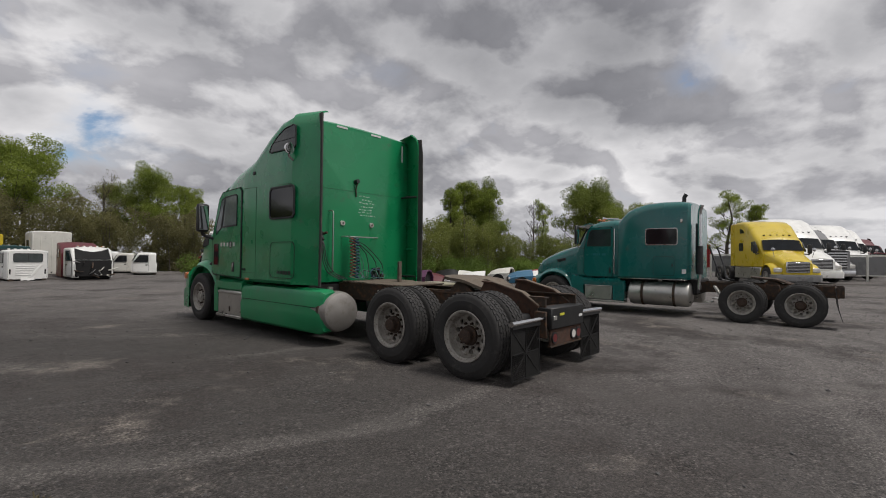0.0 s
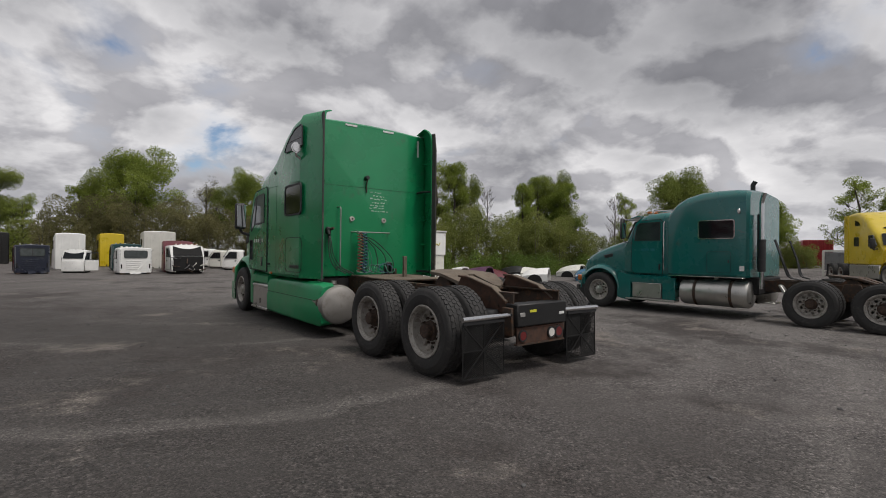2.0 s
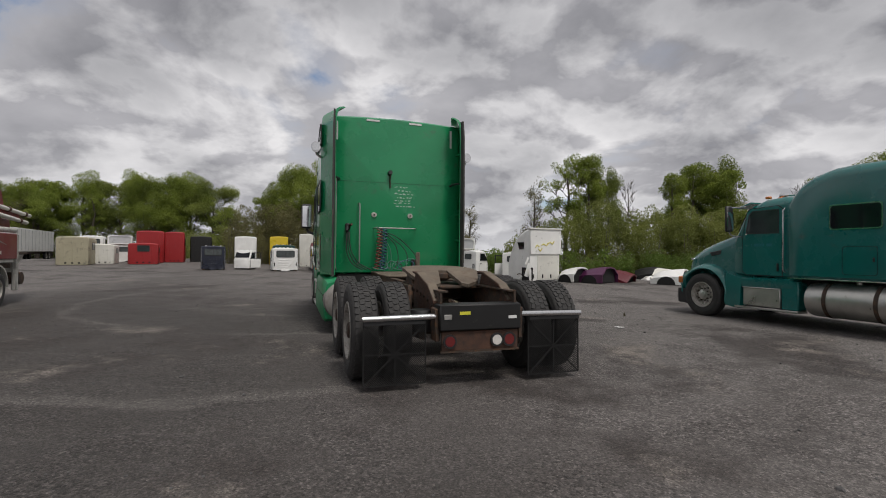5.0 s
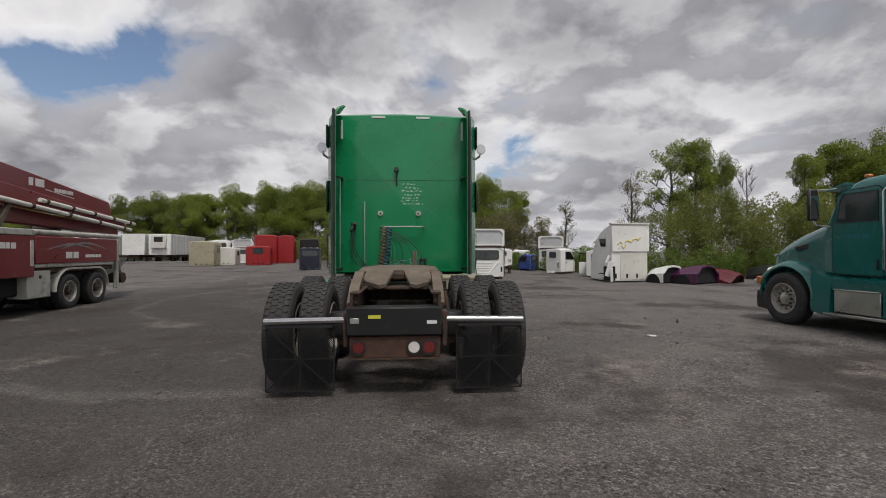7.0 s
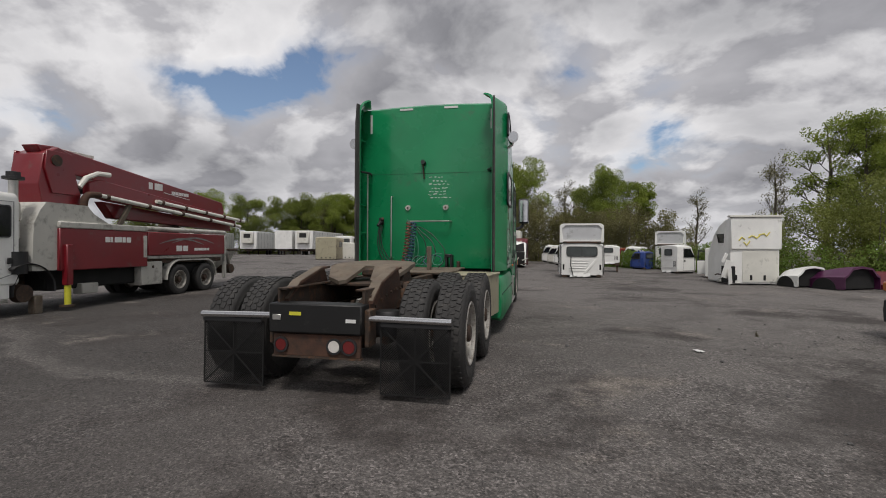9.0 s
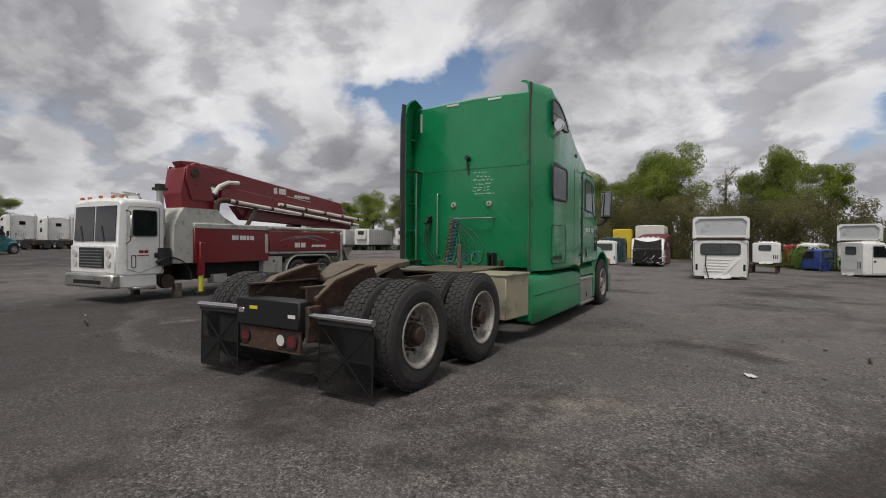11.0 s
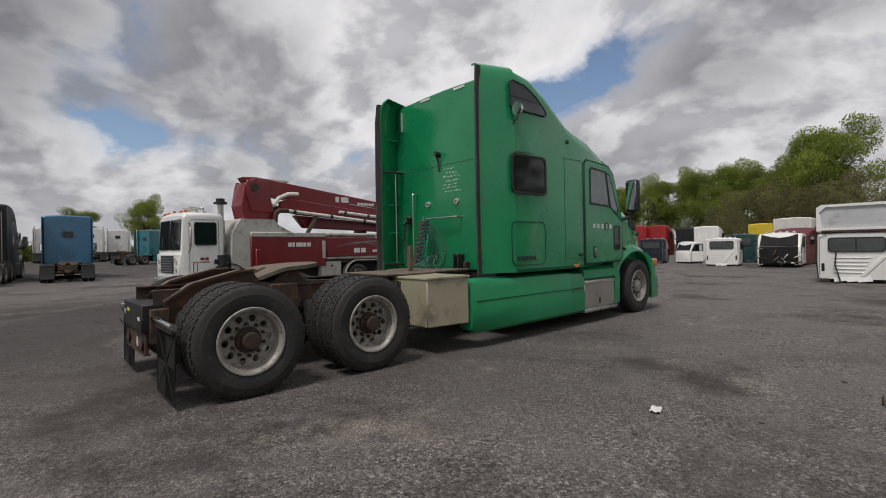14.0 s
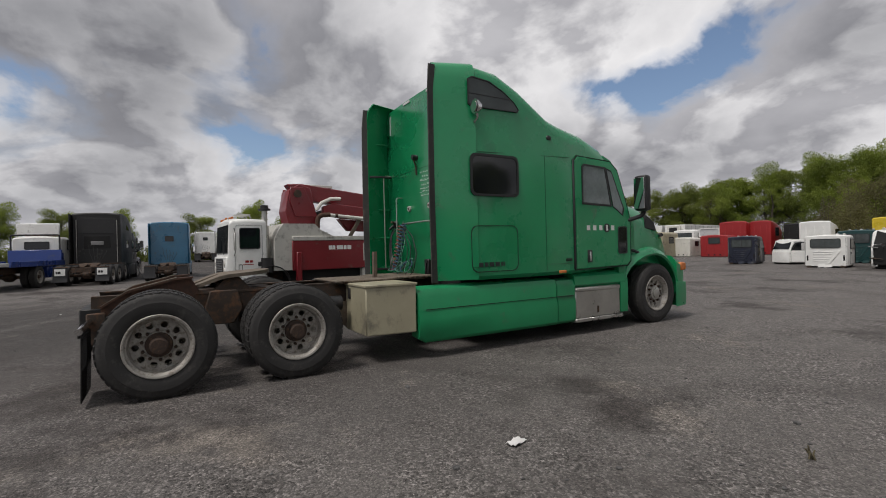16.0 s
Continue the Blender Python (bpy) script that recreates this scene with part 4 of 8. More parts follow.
    for s in (1, -1):
        fender(th, s, FRONT, 0.52, 0.60, 0.72, 1.20, G, -6, 176, 0.10)
        part("fender_front", loft(B(), [[(s * x, y, z) for x, z in ((0.6, z0), (1.19 - k, z0 + 0.02), (1.20 - k, z1 - 0.1), (1.10 - k, z1), (0.6, z1 + 0.04))] for y, z0, z1, k in ((6.50, 0.62, 1.08, 0.0), (6.72, 0.62, 1.0, 0.02), (6.88, 0.62, 0.90, 0.12))]), G, th)
        part("headlight", box(B(), min(s * 0.72, s * 1.10), max(s * 0.72, s * 1.10), 6.82, 6.90, 0.72, 0.90, 0.03), M_LAMP_WHITE, th)
        part("turn_signal", box(B(), min(s * 1.12, s * 1.20), max(s * 1.12, s * 1.20), 6.62, 6.78, 0.84, 0.98, 0.02), M_AMBER, th)
        iv = [(5.86, 1.50), (6.16, 1.46), (6.10, 1.60), (5.90, 1.72)]
        part("air_intake", prism(B(), iv, s * 0.98, s * 1.062, "x", 0.01), M_PLASTIC, hd)
        part("badge", prism(B(), [(0.06 * math.cos(a) + 6.40, 0.03 * math.sin(a) + 1.40) for a in [math.pi * k / 6 for k in range(12)]], s * 0.90, s * 0.985, "x"), M_PLASTIC, hd)
        part("hood_latch", tube(B(), [(s * 1.04, 5.60, 1.20), (s * 1.13, 5.63, 1.17), (s * 1.12, 5.75, 1.12)], 0.022, 6), M_PLASTIC, hd)
    part("bumper", loft(B(), [[(x, y0, 0.22), (x, y1, 0.24), (x, y1 + 0.02, 0.45), (x, y1, 0.64), (x, y0, 0.66)] for x, y0, y1 in ((-1.21, 6.45, 6.72), (-1.12, 6.60, 6.88), (-0.8, 6.7, 6.98), (0, 6.7, 7.0), (0.8, 6.7, 6.98), (1.12, 6.60, 6.88), (1.21, 6.45, 6.72))]), G, th)

    # back wall: reflectors, marking, gland discs, grab rails, air lines
    for x0, x1, z0, z1 in ((-0.50, -0.28, 3.33, 3.365), (0.23, 0.45, 3.33, 3.365), (-1.00, -0.965, 3.02, 3.29), (0.965, 1.00, 3.02, 3.29)):
        part("reflector_strip", box(B(), x0, x1, 2.572, 2.582, z0, z1), M_LETTER, th)
    rng = random.Random(8)
    for row in range(7):
        x, z = rng.uniform(-0.03, 0.06), 2.34 - 0.052 * row + rng.uniform(-0.006, 0.006)
        end = x + rng.uniform(0.2, 0.44)
        while x < end:
            w, hgt = rng.uniform(0.018, 0.06), rng.uniform(0.010, 0.022)
            bar = box(B(), x, x + w, 2.574, 2.580, z, z + hgt)
            bar.transform(Matrix.Translation((x, 0, z)) @ Matrix.Rotation(rng.uniform(-0.25, 0.25), 4, "Y") @ Matrix.Translation((-x, 0, -z)))
            part("chalk_mark", bar, M_CHALK, th)
            x += w + rng.uniform(0.012, 0.04)
    for x in (-0.36, 0.26):
        g = part("blanking_disc", cyl(B(), (x, 2.58, 1.86), (x, 2.555, 1.86), 0.046, 0.042, 20), M_GRIMY_SHADED, th)
        part("screw", cyl(B(), (x, 2.555, 1.86), (x, 2.545, 1.86), 0.015, seg=8), M_STEEL, g)
    bolt = part("cable_gland", cyl(B(), (-0.10, 2.58, 2.56), (-0.10, 2.50, 2.57), 0.04, 0.035, 12), M_PLASTIC, th)
    part("gland_tail", tube(B(), [(-0.10, 2.52, 2.54), (-0.10, 2.56, 2.45), (-0.09, 2.56, 2.33)], 0.012, 6), M_STEEL, bolt)
    for pts in ([(-0.36, 2.58, 1.63), (-0.36, 2.47, 1.63), (0.35, 2.47, 1.63), (0.35, 2.58, 1.63)], [(-0.62, 2.58, 2.06), (-0.62, 2.48, 2.06), (-0.62, 2.48, 1.08), (-0.62, 2.58, 1.08)], [(-1.02, 2.58, 2.43), (-1.02, 2.45, 2.43), (-1.02, 2.45, 0.98), (-1.02, 2.58, 0.98)]):
        part("grab_rail", tube(B(), bend(pts, 0.05), 0.012, 8), M_ALU, th, "steel grab rail on the sleeper back")
    for k, (x, mt, ph) in enumerate(((-0.30, M_HOSE_RED, 0.0), (-0.22, M_HOSE_BLUE, 1.6))):
        pts = []
        for i in range(130):
            f = i / 129
            a = f * 2 * math.pi * 13 + ph
            r = 0.045
            pts.append((x + r * math.cos(a) - 0.12 * f + 0.05 * math.sin(2 * f), 2.40 + r * math.sin(a) - 0.10 * f, 1.62 - 0.62 * f))
        part("coiled_air_hose", tube(B(), pts, 0.009, 5), mt, th)
    rng = random.Random(5)
    for k in range(6):
        x = -0.30 + 0.14 * k
        pts = [(-0.34 + 0.02 * k, 2.45, 1.66 - 0.02 * k)]
        for i in range(1, 8):
            f = i / 7
            pts.append((-0.3 + (0.30 + 0.08 * k) * math.sin(f * 2.2) * (1 if k % 2 else 0.4) - 0.1 * f, 2.42 - 0.15 * f + rng.uniform(-0.02, 0.02), 1.62 - f * (0.62 + 0.02 * k) + rng.uniform(-0.02, 0.02)))
        part("electric_cable", tube(B(), bend(pts, 0.08, 3), 0.007, 6), (M_CABLE, M_PLASTIC)[k % 2], th)
    for k in range(3):
        x = -0.82 + 0.022 * k
        pts = [(x, 2.53, 1.62 - 0.03 * k), (x - 0.02, 2.46, 1.46), (x + rng.uniform(-0.03, 0.03), 2.44, 1.25), (x + 0.05 + 0.04 * k, 2.42, 1.08), (x + 0.22 + 0.05 * k, 2.33, 0.99)]
        part("hanging_cable", tube(B(), bend(pts, 0.08), 0.008, 6), M_PLASTIC, th)
    sock = part("socket_box", box(B(), -0.84, -0.76, 2.51, 2.58, 1.58, 1.70, 0.02), M_PLASTIC, th)
    part("plug", cyl(B(), (-0.82, 2.51, 1.62), (-0.84, 2.44, 1.56), 0.026, 0.022, 12), M_PLASTIC, sock)
    part("plug", cyl(B(), (-0.775, 2.51, 1.66), (-0.76, 2.45, 1.68), 0.022, 0.020, 12), M_STEEL, sock)
    # slack loops of wire that lie on the deck below the coils
    for k in range(7):
        cx, cy, r = -0.34 + 0.09 * k + rng.uniform(-0.03, 0.03), 2.30 + rng.uniform(-0.06, 0.05), rng.uniform(0.07, 0.15)
        turn, tilt = rng.uniform(0, 6.3), rng.uniform(0.3, 0.9)
        pts = [(cx + r * math.cos(turn + a) * (1 + 0.2 * math.sin(2 * a)), cy + 0.5 * r * math.sin(turn + a), 1.0 + 0.10 * tilt + 0.10 * tilt * math.sin(a + turn)) for a in [i * 0.42 for i in range(13)]]
        part("cable_loop", tube(B(), pts, 0.0065, 5), (M_CABLE, M_HOSE_BLUE, M_CABLE, M_PLASTIC)[k % 4], th)
    bm = B()
    box(bm, 0.28, 0.31, 2.46, 2.58, 0.93, 1.14, 0.005)
    box(bm, 0.36, 0.39, 2.46, 2.58, 0.93, 1.14, 0.005)
    box(bm, 0.28, 0.39, 2.46, 2.50, 1.10, 1.15, 0.008)
    part("cab_latch", bm, M_PLASTIC, th)
    part("cab_latch", box(B(), 0.46, 0.50, 2.48, 2.58, 0.95, 1.05, 0.01), M_STEEL, th)

    # deck, tool box, tank, steps
    deck = part("deck_frame", box(B(), -0.40, 0.58, 1.15, 2.50, 0.925, 0.944, 0.004), M_STEEL, th)
    for k in range(16):
        part("deck_slat", box(B(), -0.42, 0.60, 1.14 + k * 0.085, 1.205 + k * 0.085, 0.945, 0.965, 0.004), M_TAN, deck)
    tb = part("tool_box", box(B(), 0.47, 1.16, 1.28, 1.86, 0.34, 0.92, 0.012), M_BEIGE, th, "beige painted steel tool box")
    part("lid", box(B(), 0.46, 1.175, 1.27, 1.87, 0.905, 0.935, 0.006), M_BEIGE, tb)
    part("hasp", box(B(), 0.60, 0.66, 1.262, 1.28, 0.74, 0.88, 0.005), M_PLASTIC, tb)
    part("bracket", prism(B(), [(1.28, 0.70), (1.28, 0.36), (0.98, 0.68)], 0.46, 0.50), M_TAN, tb)
    part("brake_pot", cyl(B(), (0.62, 1.0, 0.70), (0.62, 1.18, 0.70), 0.09, seg=18), M_PLASTIC, th)
    part("post", box(B(), 0.16, 0.22, 1.74, 1.79, 0.95, 1.32, 0.006), M_TAN, th)
    tank(th, -0.90, 1.78, 2.6, 0.53, 0.31, M_TANK)
    for z in (0.28, 0.55, 0.82):
        part("ladder_step", box(B(), -0.85, -0.46, 1.05, 1.22, z, z + 0.035, 0.006), M_ALU, th)
    for y in (1.05, 1.22):
        part("ladder_side", box(B(), -0.80, -0.77, y - 0.012, y + 0.012, 0.26, 0.90), M_ALU, th)
    part("air_tank", cyl(B(), (-0.28, 1.1, 0.62), (-0.28, 1.9, 0.62), 0.11, seg=18), M_PLASTIC, th)

    # fifth wheel, approach ramps, tail
    fifth_wheel(th, 0.05, 1.09, M_TAN)
    for s in (1, -1):
        bm = B()
        prism(bm, [(-1.210, 0.62), (-1.210, 0.86), (-0.98, 0.97), (-0.52, 1.07), (-0.38, 1.08), (-0.30, 0.94), (-0.5, 0.70)], s * 0.405, s * 0.425)
        for y0, z0, y1, z1 in ((-1.210, 0.86, -0.98, 0.97), (-0.98, 0.97, -0.52, 1.07), (-0.52, 1.07, -0.36, 1.08)):
            prism(bm, [(y0, z0), (y1, z1), (y1, z1 + 0.02), (y0, z0 + 0.02)], s * 0.35, s * 0.455)
        ramp = part("approach_ramp", bm, M_RUST, th, "rusty steel approach ramp")
        bm = B()
        for k in range(6):
            cyl(bm, (s * 0.425, -1.22 + 0.15 * k, 0.78 + 0.02 * k), (s * 0.44, -1.22 + 0.15 * k, 0.78 + 0.02 * k), 0.016, seg=6)
        part("bolt", bm, M_STEEL, ramp)
        top = B()
        for y0, z0, y1, z1 in ((-1.210, 0.884, -0.98, 0.994), (-0.98, 0.994, -0.52, 1.094)):
            prism(top, [(y0, z0), (y1, z1), (y1, z1 + 0.006), (y0, z0 + 0.006)], s * 0.355, s * 0.45)
        part("flange", top, M_TAN, ramp)
    beam = part("rear_beam", box(B(), -0.44, 0.42, -1.390, -1.190, 0.61, 0.865, 0.012), M_BLACK, th, "black painted steel rear beam")
    part("yellow_sticker", box(B(), -0.24, -0.13, -1.395, -1.389, 0.765, 0.795), M_STICKER, beam)
    part("white_sticker", box(B(), 0.28, 0.37, -1.395, -1.389, 0.715, 0.745), M_LETTER, beam)
    part("latch_plate", box(B(), -0.40, -0.32, -1.398, -1.389, 0.72, 0.77, 0.004), M_ALU, beam)
    tail = part("tail_plate", box(B(), -0.41, 0.40, -1.360, -1.330, 0.41, 0.60, 0.006), M_RUST, th, "rusty tail light panel")
    part("tail_flange", box(B(), -0.42, 0.41, -1.370, -1.320, 0.395, 0.412), M_STEEL, tail)
    for x, mt, r in ((-0.33, M_LAMP_RED, 0.052), (0.30, M_LAMP_RED, 0.056), (0.165, M_LAMP_WHITE, 0.053)):
        l = part("tail_lamp", cyl(B(), (x, -1.360, 0.505), (x, -1.380, 0.505), r, r * 0.94, 24), mt, tail)
        part("lamp_ring", lathe_ring(x, -1.360, 0.505, r + 0.008, 0.008), M_PLASTIC, l)
    for s in (1, -1):
        part("gusset", box(B(), min(s * 0.42, s * 0.47), max(s * 0.42, s * 0.47), -1.330, -1.170, 0.50, 0.82, 0.01), M_STEEL, th)
        bar = part("mudflap_hanger", tube(B(), [(s * 0.43, -1.300, 0.745), (s * 0.8, -1.300, 0.74), (s * 1.17, -1.300, 0.735)], 0.030, 12), M_CHROME, th, "chrome mudflap hanger bar")
        part("clamp_strip", box(B(), min(s * 0.56, s * 1.16), max(s * 0.56, s * 1.16), -1.312, -1.292, 0.675, 0.712, 0.004), M_PLASTIC, bar)
        flap_mesh(th, s)
    settle_body(th, running_gear)


# stations along the tractor, and heights on the cab: as drawn, and as it stands over its wheels
STATIONS = ((-1.60, -1.74), (-0.70, -0.84), (0.60, 0.43), (1.28, 1.22), (1.88, 1.86), (2.05, 2.06), (2.30, 2.30), (2.58, 2.60), (2.97, 3.02), (3.92, 3.99), (4.40, 4.50), (5.47, 5.74), (5.93, 6.43), (7.10, 7.62))
HEIGHTS = ((0.0, 0.0), (0.25, 0.25), (0.95, 0.96), (1.50, 1.61), (1.86, 1.985), (2.15, 2.265), (2.56, 2.74), (2.69, 2.885), (3.35, 3.68), (3.50, 3.77))
WIDTHS = ((1.20, 1.0), (1.88, 1.08), (2.04, 1.06), (2.20, 1.0), (2.58, 1.07), (3.42, 1.07), (7.20, 1.02))


def settle_body(th, running_gear):
    """Draws the cab and the tail out to their stations over the wheels, and the cab up to its height."""
    ys, zs, ws = (np.array(rows).T for rows in (STATIONS, HEIGHTS, WIDTHS))
    for ob in th.children_recursive:
        if ob in running_gear or ob.data.users > 1:
            continue
        me = ob.data
        co = np.empty(len(me.vertices) * 3)
        me.vertices.foreach_get("co", co)
        co = co.reshape(-1, 3)
        x, y, z = co.T.copy()
        cab = np.clip((y - 1.80) / 0.08, 0, 1)
        co[:, 0] = x * np.interp(y, *ws)
        co[:, 1] = np.interp(y, *ys)
        co[:, 2] = z + cab * (np.interp(z, *zs) - z) - 0.05 * np.clip((-0.9 - y) / 0.3, 0, 1)
        me.vertices.foreach_set("co", co.ravel())
        me.update()


def lathe_ring(x, y, z, r, w):
    t = lathe(B(), [(r - w, 0.0), (r - w, 0.02), (r + w, 0.02), (r + w, 0.0)], 24)
    t.transform(pose(x, y, z, 0, 0, -90))
    return t


def flap_mesh(th, s):
    """A slotted spray flap: fine diagonal ribs that meet in a cross, so that light shows through."""
    x0, x1, z0, z1 = 0.555, 1.155, 0.11, 0.68
    cx, cz = (x0 + x1) / 2, (z0 + z1) / 2
    bm = B()

    def rib(a, b, w=0.0022):
        a, b = Vector(a), Vector(b)
        d = (b - a).normalized()
        n = Vector((-d.y, d.x)) * w
        vs = []
        for y in (-1.307, -1.299):
            for p in (a - n, b - n, b + n, a + n):
                vs.append(bm.verts.new((s * p.x, y + 0.02 * math.sin(p.y * 3), p.y)))
        for q in ((0, 1, 2, 3), (7, 6, 5, 4), (0, 4, 5, 1), (1, 5, 6, 2), (2, 6, 7, 3), (3, 7, 4, 0)):
            bm.faces.new([vs[i] for i in q])

    step = 0.021
    for sx in (1, -1):
        for sz in (1, -1):
            hw, hh = (x1 - x0) / 2, (z1 - z0) / 2
            k = step
            while k < hw + hh:
                # lines u + v = k inside the quarter
                u0, v0 = (k, 0) if k <= hw else (hw, k - hw)
                u1, v1 = (0, k) if k <= hh else (k - hh, hh)
                if (Vector((u0, v0)) - Vector((u1, v1))).length > 0.01:
                    rib((cx + sx * u0, cz + sz * v0), (cx + sx * u1, cz + sz * v1))
                k += step
    for a, b in (((x0, z0), (x1, z0)), ((x0, z1), (x1, z1)), ((x0, z0), (x0, z1)), ((x1, z0), (x1, z1)), ((cx, z0), (cx, z1)), ((x0, cz), (x1, cz)), ((x0, z0), (x1, z1)), ((x0, z1), (x1, z0))):
        rib(a, b, 0.006)
    bmesh.ops.recalc_face_normals(bm, faces=list(bm.faces))
    tagged(part("mudflap", bm, M_FLAP, th), "black slotted plastic spray flap", "", "", "stuff")


green_tractor()

# ---- the teal tractor ----
def tractor_tail(th, flaps=True, dy=0.0):
    """The bare rear of a tractor: fifth wheel, flap hangers and flaps."""
    fifth_wheel(th, 0.1, 1.06, M_STEEL)
    part("rear_crossmember", box(B(), -0.43, 0.43, -1.40 + dy, -1.30 + dy, 0.66, 0.90, 0.01), M_STEEL, th)
    if flaps:
        for s in (1, -1):
            part("mudflap_hanger", tube(B(), [(s * 0.43, dy - 1.32, 0.93), (s * 1.18, dy - 1.32, 0.93)], 0.022, 8), M_STEEL, th)
            rows = [[(s * 0.58, dy - 1.30 - d, z), (s * 1.18, dy - 1.30 - d, z), (s * 1.18, dy - 1.312 - d, z), (s * 0.58, dy - 1.312 - d, z)] for z, d in ((0.92, 0), (0.7, 0.03), (0.45, 0.05), (0.2, 0.12))]
            part("mudflap", loft(B(), rows), M_PLASTIC, th)


def cab_lights(th, y, z, n=5, w=1.5, material=M_AMBER):
    for k in range(n):
        x = -w / 2 + w * k / (n - 1)
        part("roof_marker", box(B(), x - 0.05, x + 0.05, y - 0.04, y + 0.06, z - 0.01, z + 0.045, 0.015), material, th)


def teal_tractor():
    th = thing("teal_tractor_unit", "teal sleeper tractor unit with a sloped hood and polished fuel tank", "truck", pose(8.12, -2.84, 0, 0, 0, 2.4), scale=0.920)
    P = M_TEAL
    AX, F = (-0.50, 0.66), 5.66
    chassis(th, -1.3, 5.9)
    suspension(th, AX)
    wheels(th, AX, F, 1.08, 0.75, 1.06)
    tractor_tail(th, True, 0.18)
    # sleeper
    slp = [shell(1.80, 1.10, 1.02, 3.06, 0.16), shell(1.87, 1.16, 1.0, 3.11, 0.18), shell(2.1, 1.17, 1.0, 3.14, 0.20), shell(2.5, 1.17, 1.0, 3.15, 0.22), shell(2.9, 1.17, 1.0, 3.13, 0.24),
           shell(3.25, 1.17, 1.0, 3.07, 0.26, 0.08), shell(3.46, 1.165, 1.0, 2.96, 0.28, 0.08), shell(3.60, 1.15, 1.0, 2.82, 0.28, 0.08), shell(3.68, 1.12, 1.0, 2.72, 0.26, 0.08)]
    sleeper = part("sleeper", loft(B(), slp), P, th)
    # cab
    cabr = [shell(3.66, 1.06, 0.98, 2.66, 0.16), shell(3.78, 1.09, 0.98, 2.70, 0.18), shell(4.25, 1.08, 0.98, 2.68, 0.20), shell(4.55, 1.06, 0.98, 2.58, 0.22), shell(4.68, 1.05, 0.98, 2.42, 0.2),
            shell(4.86, 1.02, 1.0, 2.05, 0.16), shell(4.95, 0.99, 1.0, 1.90, 0.14)]
    cb = part("cab", loft(B(), cabr), P, th)
    part("windscreen", loft(B(), [[(x * 0.96, 4.70, 2.44), (x * 0.97, 4.715, 2.45), (x, 4.93, 1.98), (x, 4.915, 1.97)] for x in (-0.92, -0.5, 0, 0.5, 0.92)]), M_SMOKE, cb)
    part("sun_visor", loft(B(), [[(x, 4.58, 2.60), (x, 4.90, 2.50), (x, 4.90, 2.48), (x, 4.58, 2.57)] for x in (-1.0, 0.0, 1.0)]), P, cb)
    cab_lights(th, 4.35, 2.67, 5, 1.5)
    for x in (-0.25, 0.25):
        horn = lathe(B(), [(0.02, 0.0), (0.025, 0.35), (0.07, 0.48), (0.06, 0.48), (0.0, 0.3)], 16)
        horn.transform(pose(x, 3.95, 2.76, 0, 0, 90))
        part("air_horn", horn, M_CHROME, th)
    for s in (1, -1):
        pane(th, "sleeper_window", rrect(2.12, 1.94, 2.90, 2.36, 0.05), s * 1.171, s, M_GLASS, M_CHROME, 0.022)
        hp = rrect(2.18, 1.10, 2.72, 1.62, 0.05)
        ht = part("luggage_hatch", border(B(), hp, grown(hp, -0.012), s * 1.168, s * 1.176), M_DKGREEN, th)
        part("latch", box(B(), min(s * 1.17, s * 1.185), max(s * 1.17, s * 1.185), 2.22, 2.25, 1.34, 1.42, 0.006), M_PLASTIC, ht)
        part("white_sticker", box(B(), min(s * 1.17, s * 1.175), max(s * 1.17, s * 1.175), 1.90, 2.00, 1.16, 1.28), M_LETTER, th)
        bm = B()
        box(bm, min(s * 1.165, s * 1.20), max(s * 1.165, s * 1.20), 1.88, 3.66, 0.985, 1.005, 0.004)
        part("sill_trim", bm, M_CHROME, sleeper)
        lamp = part("side_lamp", box(B(), min(s * 1.16, s * 1.22), max(s * 1.16, s * 1.22), 1.98, 2.04, 2.50, 2.62, 0.02), M_CHROME, th)
        part("lens", box(B(), min(s * 1.215, s * 1.222), max(s * 1.215, s * 1.222), 1.99, 2.03, 2.53, 2.60), M_LAMP_WHITE, lamp)
        # door
        dp = [(3.84, 1.02), (3.84, 2.40), (3.92, 2.46), (4.52, 2.44), (4.60, 2.36), (4.68, 1.95), (4.70, 1.86), (4.70, 1.10), (4.62, 1.02)]
        dr = part("door", prism(B(), dp, s * 1.03, s * 1.096, "x", 0.006), P, th)
        part("door_gap", border(B(), grown(dp, 0.012), dp, s * 1.02, s * 1.092), M_DARK, dr)
        wp = [(3.92, 1.92), (3.92, 2.38), (4.46, 2.37), (4.53, 2.30), (4.60, 1.92)]
        g = part("window_pane", prism(B(), wp, s * 1.094, s * 1.102), M_SMOKE, dr)
        part("window_frame", border(B(), grown(wp, 0.02), wp, s * 1.092, s * 1.106), M_PLASTIC, g)
        part("door_handle", box(B(), min(s * 1.094, s * 1.12), max(s * 1.094, s * 1.12), 3.90, 3.94, 1.12, 1.28, 0.01), M_PLASTIC, dr)
        part("door_lettering", bars(B(), 4.05, 4.5, 1.62, 1.70, min(s * 1.095, s * 1.098), 0.003, 1, random.Random(2), "x", 0.7), M_TURQ, dr)
        part("grab_handle", tube(B(), bend([(s * 1.09, 3.78, 1.10), (s * 1.15, 3.78, 1.14), (s * 1.15, 3.78, 2.36), (s * 1.09, 3.78, 2.40)], 0.05), 0.016, 8), M_CHROME, th)
        # mirror on two arms
        ms = part("mirror", box(B(), s * 1.36 - 0.10, s * 1.36 + 0.10, 4.78, 4.86, 1.95, 2.52, 0.03), M_PLASTIC, th)
        part("mirror_glass", box(B(), s * 1.36 - 0.085, s * 1.36 + 0.085, 4.772, 4.779, 1.98, 2.39), M_MIRROR, ms)
